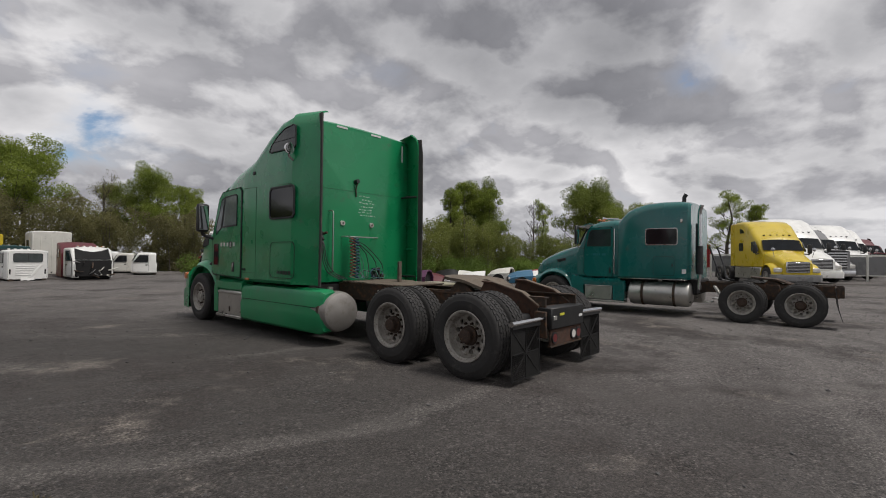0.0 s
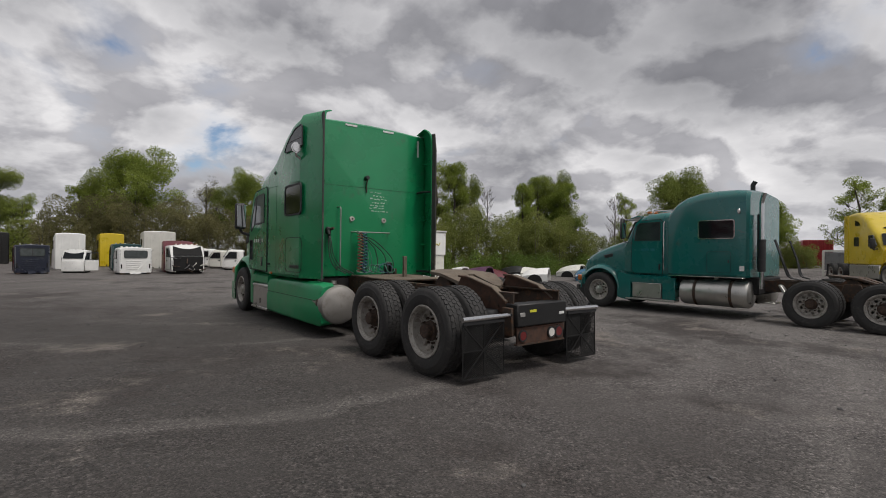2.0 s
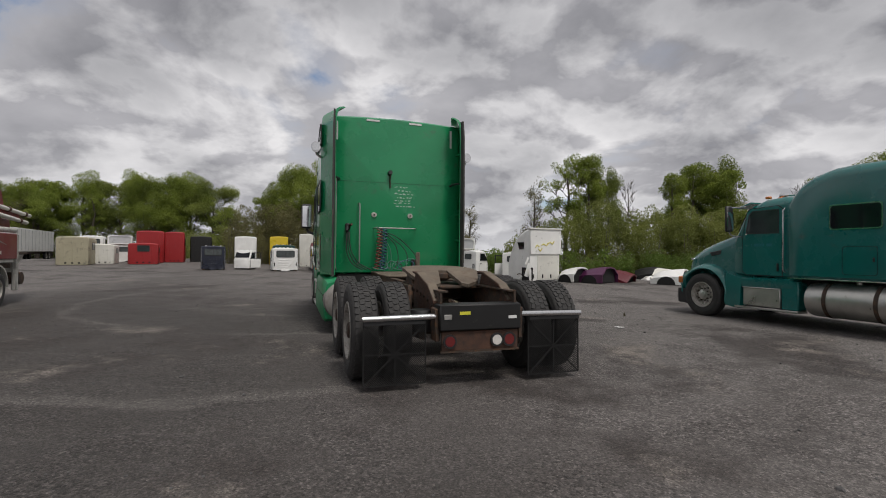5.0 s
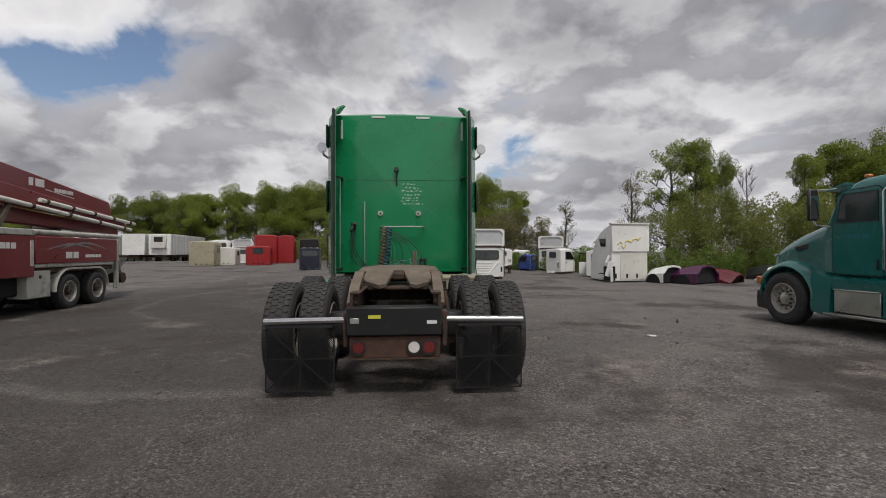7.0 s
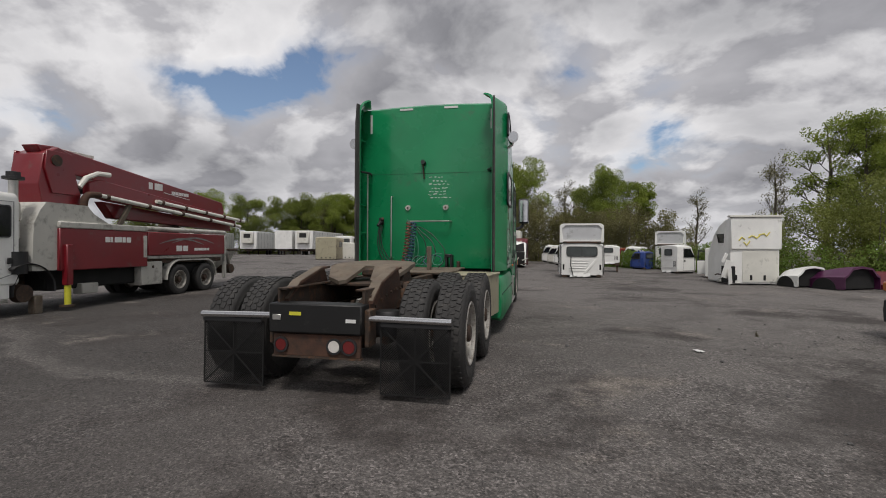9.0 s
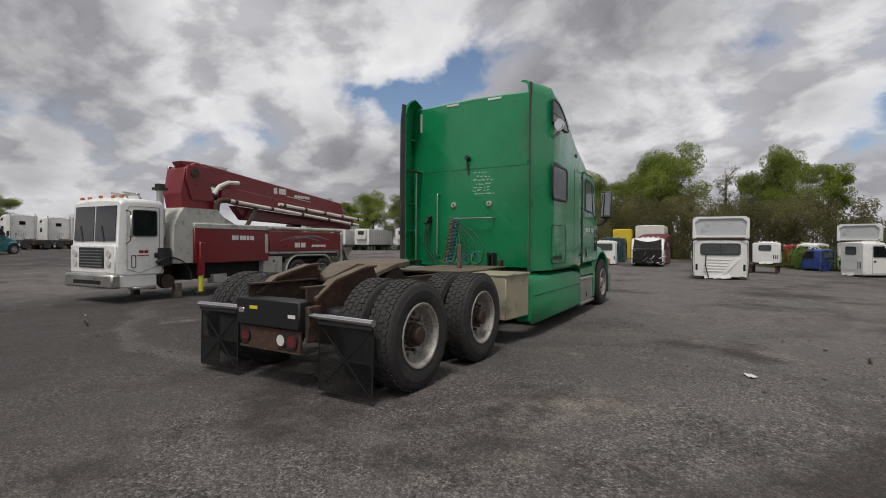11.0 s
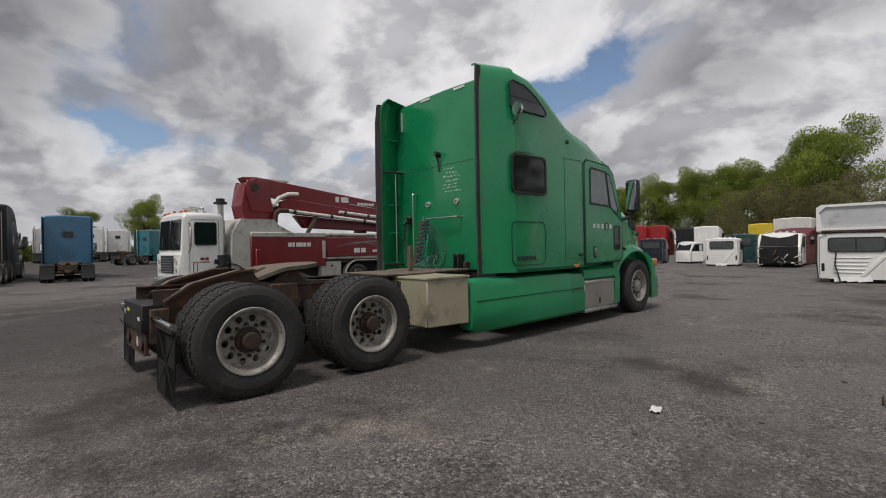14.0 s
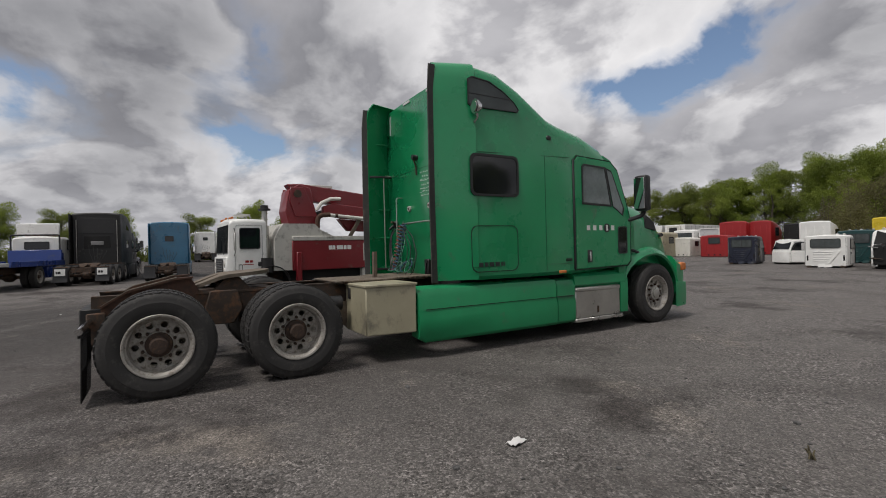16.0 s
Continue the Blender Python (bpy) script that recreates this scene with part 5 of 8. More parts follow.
        part("mirror_arm", tube(B(), bend([(s * 1.04, 4.66, 2.50), (s * 1.38, 4.84, 2.48), (s * 1.36, 4.83, 2.40)], 0.05), 0.016, 6), M_CHROME, ms)
        part("mirror_arm", tube(B(), bend([(s * 1.36, 4.82, 1.96), (s * 1.30, 4.80, 1.86), (s * 1.04, 4.72, 1.84)], 0.05), 0.016, 6), M_CHROME, ms)
        # fender, steps, splash panel
        fender(th, s, F, 0.52, 0.60, 0.62, 1.17, P, 0, 178, 0.10)
        part("splash_panel", loft(B(), [[(s * x, y, z) for x, z in ((0.80, z0), (1.14, z0), (1.17, z0 + 0.1), (1.12, z1), (0.80, z1 + 0.05))] for y, z0, z1 in ((5.08, 0.32, 1.05), (4.86, 0.28, 0.98), (4.70, 0.28, 0.96))]), P, th)
        part("sill_panel", loft(B(), [[(s * x, y, z) for x, z in ((0.85, 0.74), (1.10, 0.74), (1.13, 0.80), (1.12, 0.94), (1.02, 1.0), (0.85, 1.0))] for y in (3.60, 4.72)]), P, th)
        stp = part("step_box", box(B(), min(s * 0.84, s * 1.12), max(s * 0.84, s * 1.12), 3.86, 4.66, 0.36, 0.74, 0.012), M_ALU, th, "aluminium step and battery box")
        part("step_tread", box(B(), min(s * 0.84, s * 1.16), max(s * 0.84, s * 1.16), 3.50, 4.84, 0.29, 0.34, 0.01), M_ALU, stp)
        part("step_tread", box(B(), min(s * 0.84, s * 1.15), max(s * 0.84, s * 1.15), 3.86, 4.66, 0.735, 0.76, 0.01), M_ALU, stp)
        part("skirt_panel", box(B(), min(s * 0.84, s * 1.12), max(s * 0.84, s * 1.12), 3.50, 3.84, 0.34, 0.92, 0.02), P, th)
        tank(th, s * 0.86, 1.80, 3.42, 0.60, 0.33)
        # rear corner: exhaust stack with guard, mud guard bracket
        if s > 0:
            st = part("exhaust_pipe", tube(B(), [(1.25, 2.45, 0.95), (1.25, 2.45, 2.2), (1.25, 2.45, 3.32)], 0.05, 14), M_PLASTIC, th)
            part("stack_cap", tube(B(), [(1.25, 2.45, 3.28), (1.25, 2.45, 3.46), (1.25, 2.39, 3.56)], 0.06, 12), M_PLASTIC, st)
        else:
            st = part("exhaust_pipe", tube(B(), bend([(-0.86, 1.64, 0.75), (-0.86, 1.64, 2.80), (-0.88, 1.58, 2.98)], 0.12), 0.05, 14), M_CHROME, th)
            part("muffler", cyl(B(), (-0.86, 1.64, 1.15), (-0.86, 1.64, 1.9), 0.085, seg=20), M_PLASTIC, st)
            part("cab_guard", box(B(), -0.86, -0.66, 1.66, 1.74, 1.2, 2.5, 0.02), M_PLASTIC, th)
        part("step_bracket", prism(B(), [(1.28, 0.86), (1.34, 0.86), (1.10, 0.42), (1.02, 0.42)], s * 0.60, s * 0.80, "x", 0.008), M_ALU, th)
        part("ladder_step", box(B(), min(s * 0.50, s * 0.95), max(s * 0.50, s * 0.95), 1.36, 1.56, 0.42, 0.45, 0.006), M_ALU, th)
        for k in range(3):
            part("hanging_hose", tube(B(), bend([(s * 0.6 + 0.05 * k, 1.46, 1.9), (s * 0.62 + 0.04 * k, 1.30, 1.4), (s * 0.5 + 0.1 * k, 1.22, 1.02), (s * 0.4, 1.0, 0.98)], 0.1), 0.014, 6), M_PLASTIC, th)
    hood = [shell(4.90, 0.98, 0.98, 2.02, 0.22, 0.08), shell(5.2, 0.95, 0.96, 1.96, 0.26, 0.09), shell(5.6, 0.90, 0.92, 1.86, 0.28, 0.10), shell(6.0, 0.83, 0.85, 1.72, 0.28, 0.10),
            shell(6.28, 0.76, 0.72, 1.58, 0.24, 0.10), shell(6.42, 0.68, 0.66, 1.40, 0.18, 0.10), shell(6.46, 0.64, 0.64, 1.30, 0.14, 0.08)]
    hd = part("hood", loft(B(), hood), P, th)
    part("grille", box(B(), -0.5, 0.5, 6.40, 6.49, 0.70, 1.30, 0.03), M_CHROME, hd)
    for s in (1, -1):
        part("fender_front", loft(B(), [[(s * x, y, z) for x, z in ((0.6, 0.62), (1.14 - k, 0.64), (1.16 - k, z1 - 0.12), (1.05 - k, z1), (0.6, z1 + 0.04))] for y, z1, k in ((6.14, 1.05, 0.0), (6.32, 0.98, 0.04), (6.46, 0.90, 0.16))]), P, th)
        part("headlight", box(B(), min(s * 0.72, s * 1.04), max(s * 0.72, s * 1.04), 6.36, 6.47, 0.70, 0.88, 0.03), M_LAMP_WHITE, th)
        part("turn_signal", box(B(), min(s * 1.02, s * 1.145), max(s * 1.02, s * 1.145), 6.26, 6.40, 0.74, 0.90, 0.02), M_AMBER, th)
        part("air_intake", prism(B(), [(5.36, 1.46), (5.62, 1.42), (5.66, 1.50), (5.34, 1.56)], s * 0.88, s * 0.935, "x", 0.008), M_PLASTIC, hd)
        part("badge", box(B(), min(s * 0.72, s * 0.80), max(s * 0.72, s * 0.80), 6.24, 6.32, 1.30, 1.36, 0.01), M_CHROME, hd)
    part("bumper", loft(B(), [[(x, y0, 0.24), (x, y1, 0.26), (x, y1 + 0.02, 0.44), (x, y1, 0.60), (x, y0, 0.62)] for x, y0, y1 in ((-1.15, 6.05, 6.35), (-1.0, 6.25, 6.52), (0, 6.3, 6.56), (1.0, 6.25, 6.52), (1.15, 6.05, 6.35))]), M_PLASTIC, th)
    part("underbody", box(B(), -0.85, 0.85, 1.7, 5.0, 0.60, 1.0, 0.03), M_DARK, th)


teal_tractor()


# ---- the concrete pump truck ----
BOOM_PARTS = ("turret", "pivot_pin", "cheek_plate", "boom_arm", "boom_lettering", "underline", "cover_plate", "white_sleeve", "delivery_pipe", "coupling", "pipe_elbow", "hydraulic_ram", "stay")


def pump_truck():
    th = thing("concrete_pump_truck", "white cab-over truck with a folded dark red concrete pump boom", "truck", pose(-8.49, 1.73, 0, 0, 0, 184.3), scale=0.826)
    R, W = M_DARKRED, M_WHITE
    AX = (-5.0, -6.35)
    chassis(th, -7.4, 1.9, 0.72, 1.0)
    for y in AX:
        for s in (1, -1):
            wheel(th, s * 1.08, y, s)
            wheel(th, s * 0.75, y, -s)
        part("axle", lathe_axle(y), M_STEEL, th)
    part("axle", box(B(), -1.0, 1.0, -0.07, 0.07, 0.42, 0.56, 0.02), M_STEEL, th)
    for s in (1, -1):
        drum = lathe(B(), [(0.0, -0.1), (0.20, -0.1), (0.21, 0.08), (0.12, 0.1), (0.0, 0.12)], 24)
        drum.transform(pose(s * 0.98, 0, 0.5))
        part("brake_drum", drum, M_HUB, th)
        # black wheel arch over the missing front wheel
        fender(th, s, -0.02, 0.55, 0.62, 0.80, 1.20, M_PLASTIC, -5, 185, 0.03, "wheel_arch")
        part("support_stand", box(B(), min(s * 0.9, s * 1.1), max(s * 0.9, s * 1.1), -0.42, -0.22, 0.0, 0.42, 0.02), M_TAN, th)
    # cab-over cab
    rings = [shell(0.42, 1.15, 0.78, 2.82, 0.12), shell(0.50, 1.19, 0.76, 2.86, 0.13), shell(1.2, 1.20, 0.76, 2.88, 0.13), shell(1.78, 1.20, 0.76, 2.86, 0.14), shell(1.90, 1.18, 0.78, 2.76, 0.12),
             shell(1.97, 1.16, 0.8, 1.62, 0.10, 0.03), shell(2.02, 1.14, 0.82, 1.55, 0.08, 0.03)]
    cb = part("cab", loft(B(), rings), W, th)
    part("roof_marker", box(B(), -0.05, 0.05, 1.72, 1.82, 2.86, 2.92, 0.012), M_AMBER, cb)
    for x in (-1.0, -0.6, 0.6, 1.0):
        part("roof_marker", box(B(), x - 0.05, x + 0.05, 1.70, 1.80, 2.83, 2.90, 0.012), M_AMBER, cb)
    for x in (-0.54, 0.54):
        p = [(x - 0.50, 1.70), (x - 0.50, 2.62), (x + 0.50, 2.62), (x + 0.50, 1.70)]
        bm = loft(B(), [[(a, 1.985 - (z - 1.7) * 0.075, z) for a, z in p], [(a, 2.0 - (z - 1.7) * 0.075, z) for a, z in p]])
        g = part("windscreen", bm, M_GLASS, cb)
        part("wiper", tube(B(), [(x, 2.02, 1.66), (x + 0.18, 1.99, 2.1)], 0.012, 5), M_PLASTIC, g)
    gr = part("grille", box(B(), -0.62, 0.62, 2.0, 2.10, 0.98, 1.52, 0.02), M_PLASTIC, th)
    for k in range(6):
        part("grille_bar", box(B(), -0.58, 0.58, 2.095, 2.115, 1.02 + k * 0.08, 1.05 + k * 0.08), M_GREY, gr)
    part("front_panel", box(B(), -1.14, 1.14, 1.98, 2.06, 0.84, 1.58, 0.03), W, th)
    bp = part("bumper", box(B(), -1.22, 1.22, 1.92, 2.22, 0.46, 0.82, 0.05), M_ALU, th)
    part("bumper_slot", box(B(), -0.7, 0.7, 2.215, 2.225, 0.56, 0.66), M_DARK, bp)
    for s in (1, -1):
        for z in (1.12, 1.36):
            part("headlight", cyl(B(), (s * 0.86, 2.05, z), (s * 0.86, 2.10, z), 0.10, seg=18), M_LAMP_WHITE, th)
        wp = rrect(0.72, 1.85, 1.50, 2.50, 0.07)
        pane(th, "door_window", wp, s * 1.201, s, M_GLASS, M_PLASTIC, 0.03)
        dp = [(0.60, 1.02), (0.60, 2.62), (1.62, 2.62), (1.72, 2.5), (1.72, 0.95), (1.3, 0.84)]
        d = part("door", border(B(), dp, grown(dp, -0.012), s * 1.198, s * 1.207), M_GREY, th)
        part("door_lettering", bars(B(), 1.00, 1.42, 1.36, 1.46, min(s * 1.2, s * 1.206), 0.006, 1, random.Random(5), "x", 0.8), M_RED, d)
        part("door_lettering", bars(B(), 0.98, 1.44, 1.29, 1.33, min(s * 1.2, s * 1.206), 0.006, 1, random.Random(6), "x", 0.8), M_RED, d)
        part("door_handle", box(B(), min(s * 1.2, s * 1.23), max(s * 1.2, s * 1.23), 0.66, 0.80, 1.24, 1.38, 0.02), M_PLASTIC, d)
        lw = rrect(1.42, 0.98, 1.58, 1.32, 0.04)
        part("door_trim", border(B(), lw, grown(lw, -0.02), s * 1.2, s * 1.21), M_PLASTIC, d)
        ms = part("mirror", box(B(), s * 1.42 - 0.09, s * 1.42 + 0.09, 1.72, 1.80, 1.78, 2.36, 0.03), M_ALU, th)
        part("mirror_arm", tube(B(), bend([(s * 1.2, 1.74, 2.5), (s * 1.44, 1.76, 2.46), (s * 1.44, 1.76, 1.70), (s * 1.2, 1.74, 1.62)], 0.06), 0.014, 6), M_PLASTIC, ms)
        part("step", box(B(), min(s * 0.9, s * 1.2), max(s * 0.9, s * 1.2), 0.75, 1.5, 0.40, 0.46, 0.01), M_ALU, th)
        part("cab_skirt", box(B(), min(s * 0.95, s * 1.18), max(s * 0.95, s * 1.18), 0.68, 1.95, 0.46, 0.80, 0.03), W, th)
    part("beacon_bar", box(B(), -0.75, 0.55, 0.95, 1.08, 2.96, 3.01, 0.01), M_ALU, th)
    for x in (-0.7, -0.1):
        part("horn", tube(B(), [(x, 0.9, 2.86), (x, 1.0, 2.98), (x, 1.5, 3.0)], 0.03, 8), M_ALU, th)
    st = part("exhaust_pipe", cyl(B(), (-0.92, 0.12, 1.3), (-0.92, 0.12, 3.05), 0.09, seg=18), M_ALU, th)
    part("heat_shield", cyl(B(), (-0.92, 0.12, 1.75), (-0.92, 0.12, 2.55), 0.125, seg=18), M_ALU, st)
    part("rain_cap", lathe_vert(-0.92, 0.12, [(0.09, 3.05), (0.2, 3.07), (0.2, 3.13), (0.13, 3.14), (0.13, 3.24), (0.0, 3.26)]), M_PLASTIC, st)
    part("air_cleaner", cyl(B(), (-0.95, 0.12, 0.95), (-0.95, 0.12, 1.45), 0.24, seg=20), M_PLASTIC, th)
    # pedestal and turret
    ped = [[(x, y, z) for x, y in ((-1.15, y0), (1.15, y0), (1.15, y1), (-1.15, y1))] for z, y0, y1 in ((1.0, -2.6, -0.1), (2.1, -2.4, -0.15), (2.42, -1.75, -0.30), (2.62, -1.55, -0.45))]
    part("pedestal", loft(B(), ped), M_GRIMY_SHADED, th, "grimy white boom pedestal with shade in its tone")
    turret = part("turret", prism(B(), [(-1.10, 2.50), (0.05, 2.50), (0.18, 3.1), (0.05, 3.85), (-0.35, 4.08), (-0.75, 3.95), (-0.85, 3.4)], -0.42, 0.42, "x", 0.02), R, th)
    part("pivot_pin", cyl(B(), (-0.50, -0.25, 3.72), (0.50, -0.25, 3.72), 0.14, seg=20), M_STEEL, turret)
    for s in (1, -1):
        part("cheek_plate", prism(B(), [(-0.95, 2.9), (-0.15, 2.9), (0.05, 3.5), (0.0, 3.95), (-0.5, 3.95)], s * 0.42, s * 0.47, "x", 0.01), R, turret)
    # boom: three folded arms and the delivery pipe
    b1 = part("boom_arm", prism(B(), [(0.05, 4.08), (-0.45, 4.12), (-7.6, 3.36), (-7.75, 2.96), (-7.6, 2.82), (-0.8, 3.50), (-0.3, 3.60)], -0.22, 0.22, "x", 0.02), R, th, "dark red box-section boom arm")
    part("boom_lettering", bars(B(), -4.25, -3.25, 3.42, 3.66, -0.228, 0.006, 1, random.Random(1), "x", 0.8, 0.1), M_LETTER, b1)
    part("boom_lettering", bars(B(), -5.55, -4.35, 3.36, 3.48, -0.228, 0.006, 1, random.Random(7), "x", 0.85, 0.1), M_LETTER, b1)
    part("underline", prism(B(), [(-5.6, 3.26), (-4.3, 3.38), (-4.3, 3.40), (-5.6, 3.28)], -0.229, -0.222), M_LETTER, b1)
    part("cover_plate", box(B(), -0.12, 0.12, -1.7, -0.6, 4.03, 4.12, 0.01, pose(0, 0, 0)), M_OFFWHITE, b1)
    part("boom_arm", prism(B(), [(-1.2, 3.30), (-1.6, 3.42), (-8.1, 2.78), (-8.2, 2.50), (-1.9, 2.86), (-1.2, 2.98)], -0.46, -0.24, "x", 0.02), R, th, "dark red folded boom arm")
    part("boom_arm", prism(B(), [(-1.9, 2.86), (-8.2, 2.50), (-8.25, 2.22), (-2.3, 2.40)], -0.20, 0.10, "x", 0.02), R, th, "dark red folded boom arm")
    hose = part("white_sleeve", tube(B(), [(-0.40, -0.95, 3.15), (-0.42, -1.15, 3.42), (-0.42, -1.5, 3.58), (-0.42, -1.9, 3.60)], 0.07, 8), M_OFFWHITE, th)
    for x, z0, z1, y0, y1 in ((-0.58, 2.98, 2.42, -1.3, -8.3), (-0.52, 3.02, 2.66, -3.6, -8.7)):
        pp = part("delivery_pipe", tube(B(), [(x, y0, z0), (x, (y0 + y1) / 2, (z0 + z1) / 2), (x, y1, z1)], 0.060, 12), M_OFFWHITE, th, "white concrete delivery pipe")
        for k in range(5):
            f = 0.05 + 0.22 * k
            y, z = y0 + (y1 - y0) * f, z0 + (z1 - z0) * f
            part("coupling", cyl(B(), (x, y - 0.05, z + 0.004), (x, y + 0.05, z - 0.004), 0.082, seg=14), M_RUST, pp)
    part("pipe_elbow", tube(B(), bend([(-0.55, -0.9, 2.3), (-0.58, -0.95, 2.95), (-0.58, -1.4, 2.98)], 0.2, 6), 0.09, 10), M_RUST, th)
    part("hydraulic_ram", cyl(B(), (-0.1, -1.0, 3.0), (-0.1, -2.6, 3.5), 0.10, seg=14), M_PLASTIC, th)
    part("stay", prism(B(), [(-2.2, 2.2), (-2.35, 2.2), (-2.75, 2.85), (-2.6, 2.85)], -0.45, -0.35, "x", 0.01), M_TAN, th)
    # side panels of the pump body
    for s in (1, -1):
        fp = part("body_panel", box(B(), min(s * 1.12, s * 1.22), max(s * 1.12, s * 1.22), -3.55, -0.72, 0.98, 2.02, 0.02), R, th)
        part("panel_cap", box(B(), min(s * 1.05, s * 1.23), max(s * 1.05, s * 1.23), -3.55, -0.72, 2.02, 2.18, 0.02), M_GRIMY_SHADED, fp)
        part("side_lettering", bars(B(), -2.9, -1.75, 1.68, 1.84, min(s * 1.22, s * 1.226), 0.006, 1, random.Random(9), "x", 0.8, 0.1), M_LETTER, fp)
        part("lamp_strip", box(B(), min(s * 1.2, s * 1.228), max(s * 1.2, s * 1.228), -3.52, -3.38, 1.25, 1.90, 0.01), M_GRIMY_SHADED, fp)
        rp = part("body_panel", box(B(), min(s * 1.12, s * 1.22), max(s * 1.12, s * 1.22), -7.45, -3.58, 1.30, 2.02, 0.02), R, th)
        part("panel_lettering", bars(B(), -5.35, -4.55, 1.42, 1.62, min(s * 1.22, s * 1.226), 0.006, 1, random.Random(11), "x", 0.8, 0.1), M_LETTER, rp)
        part("panel_lettering", bars(B(), -6.5, -5.45, 1.44, 1.54, min(s * 1.22, s * 1.226), 0.006, 1, random.Random(12), "x", 0.85, 0.1), M_LETTER, rp)
        for k in range(2):
            sw = B()
            pts = [(-4.0 - k * 0.6 - f * 2.2, 1.66 + 0.20 * math.sin(f * math.pi) + 0.04 * k) for f in [i / 12 for i in range(13)]]
            poly = pts + [(a, b - 0.05 * math.sin(math.pi * i / 12) - 0.008) for i, (a, b) in reversed(list(enumerate(pts)))]
            prism(sw, poly, s * 1.221, s * 1.226)
            part("swoosh", sw, M_GREY, rp)
        part("tube_rail", cyl(B(), (s * 1.10, -7.6, 2.12), (s * 1.10, -3.6, 2.12), 0.075, seg=14), M_GRIMY_SHADED, th)
        part("lower_panel", box(B(), min(s * 0.9, s * 1.2), max(s * 0.9, s * 1.2), -7.3, -3.6, 1.20, 1.29, 0.02), M_GRIMY_SHADED, th)
        fd = [[(s * x, -5.675 + (0.675 * (1 if c > 0 else -1) + 0.60 * c), 0.52 + 0.60 * sn) for x in (0.62, 1.22)] for c, sn in [(math.cos(a), math.sin(a)) for a in [math.pi * i / 16 for i in range(17)]]]
        bm = B()
        loft(bm, [[r[0], r[1], (r[1][0], r[1][1], r[1][2] + 0.05), (r[0][0], r[0][1], r[0][2] + 0.05)] for r in fd])
        part("tandem_fender", bm, M_GRIMY_SHADED, th)
        cabi = part("tool_cabinet", box(B(), min(s * 0.72, s * 1.18), max(s * 0.72, s * 1.18), -4.22, -3.35, 0.42, 1.12, 0.02), M_GRIMY_SHADED, th)
        part("latch", box(B(), min(s * 1.18, s * 1.20), max(s * 1.18, s * 1.20), -3.85, -3.76, 0.92, 1.0, 0.01), M_STEEL, cabi)
        part("small_box", box(B(), min(s * 0.8, s * 1.1), max(s * 0.8, s * 1.1), -1.95, -1.45, 0.35, 0.62, 0.02), M_GRIMY_SHADED, th)
        leg = part("outrigger_leg", box(B(), min(s * 1.14, s * 1.30), max(s * 1.14, s * 1.30), -1.02, -0.84, 0.62, 1.62, 0.02), R, th)
        part("outrigger_jack", cyl(B(), (s * 1.22, -0.93, 0.14), (s * 1.22, -0.93, 0.70), 0.07, seg=14), M_STICKER, leg)
        part("outrigger_foot", cyl(B(), (s * 1.22, -0.93, 0.10), (s * 1.22, -0.93, 0.15), 0.16, seg=16), M_STEEL, leg)
        part("rear_leg", box(B(), min(s * 1.08, s * 1.2), max(s * 1.08, s * 1.2), -7.62, -7.48, 0.4, 2.0, 0.02), M_GRIMY_SHADED, th)
    # one near-black block for both the machinery and the shade beneath the deck
    part("underbody", box(B(), -0.95, 0.95, -7.0, -0.6, 0.50, 1.04, 0.04), M_DARK, th, "dark block for the machinery and the shade under the deck")
    part("pump_deck", box(B(), -1.1, 1.1, -7.4, -0.8, 1.05, 1.18, 0.02), M_STEEL, th)
    part("pump_housing", box(B(), -0.6, 0.6, -7.2, -2.2, 1.18, 2.0, 0.08), M_STEEL, th)
    part("boom_rest", box(B(), -0.35, 0.35, -6.1, -5.9, 2.0, 2.35, 0.03), M_STEEL, th)
    hop = [[(x, y, z) for x, y in ((-w, y0), (w, y0), (w, y1), (-w, y1))] for z, w, y0, y1 in ((0.62, 0.5, -8.1, -7.5), (0.95, 0.8, -8.45, -7.5), (1.45, 1.0, -8.6, -7.5))]
    hp = part("hopper", loft(B(), hop), M_GRIMY_SHADED, th, "concrete-splashed receiving hopper")
    part("hopper_rim", box(B(), -1.05, 1.05, -8.65, -7.45, 1.42, 1.50, 0.02), M_STEEL, hp)
    for x in (-0.95, -0.5, 0.4):
        part("hydraulic_arm", tube(B(), [(x, -7.5, 1.9), (x - 0.05, -7.8, 1.6), (x, -8.2, 0.85), (x, -8.5, 0.7)], 0.06, 8), M_ALU, hp)
    # the cab-over cab is short: its length ahead of the door's rear edge
    for ob in th.children_recursive:
        if ob.type == "MESH" and ob.data.users == 1:
            for v in ob.data.vertices:
                if v.co.y > 0.40:
                    v.co.y = 0.10 + (v.co.y - 0.40) * 0.78
                    v.co.x *= 0.92
                    v.co.z -= 0.06
    # turret, boom and pipes sit back on the deck, nearer the off side
    for ob in th.children_recursive:
        if ob.name.split(".")[0] in BOOM_PARTS and ob.data.users == 1:
            for v in ob.data.vertices:
                v.co.x -= 0.25
                v.co.y -= 0.85
    part("agitator", cyl(B(), (-1.1, -8.1, 0.72), (1.1, -8.1, 0.72), 0.18, seg=16), M_STEEL, hp)


def lathe_vert(x, y, prof, seg=20):
    t = lathe(B(), prof, seg)
    t.transform(Matrix.Translation((x, y, 0)) @ pose(0, 0, 0, 0, -90, 0))
    return t


pump_truck()

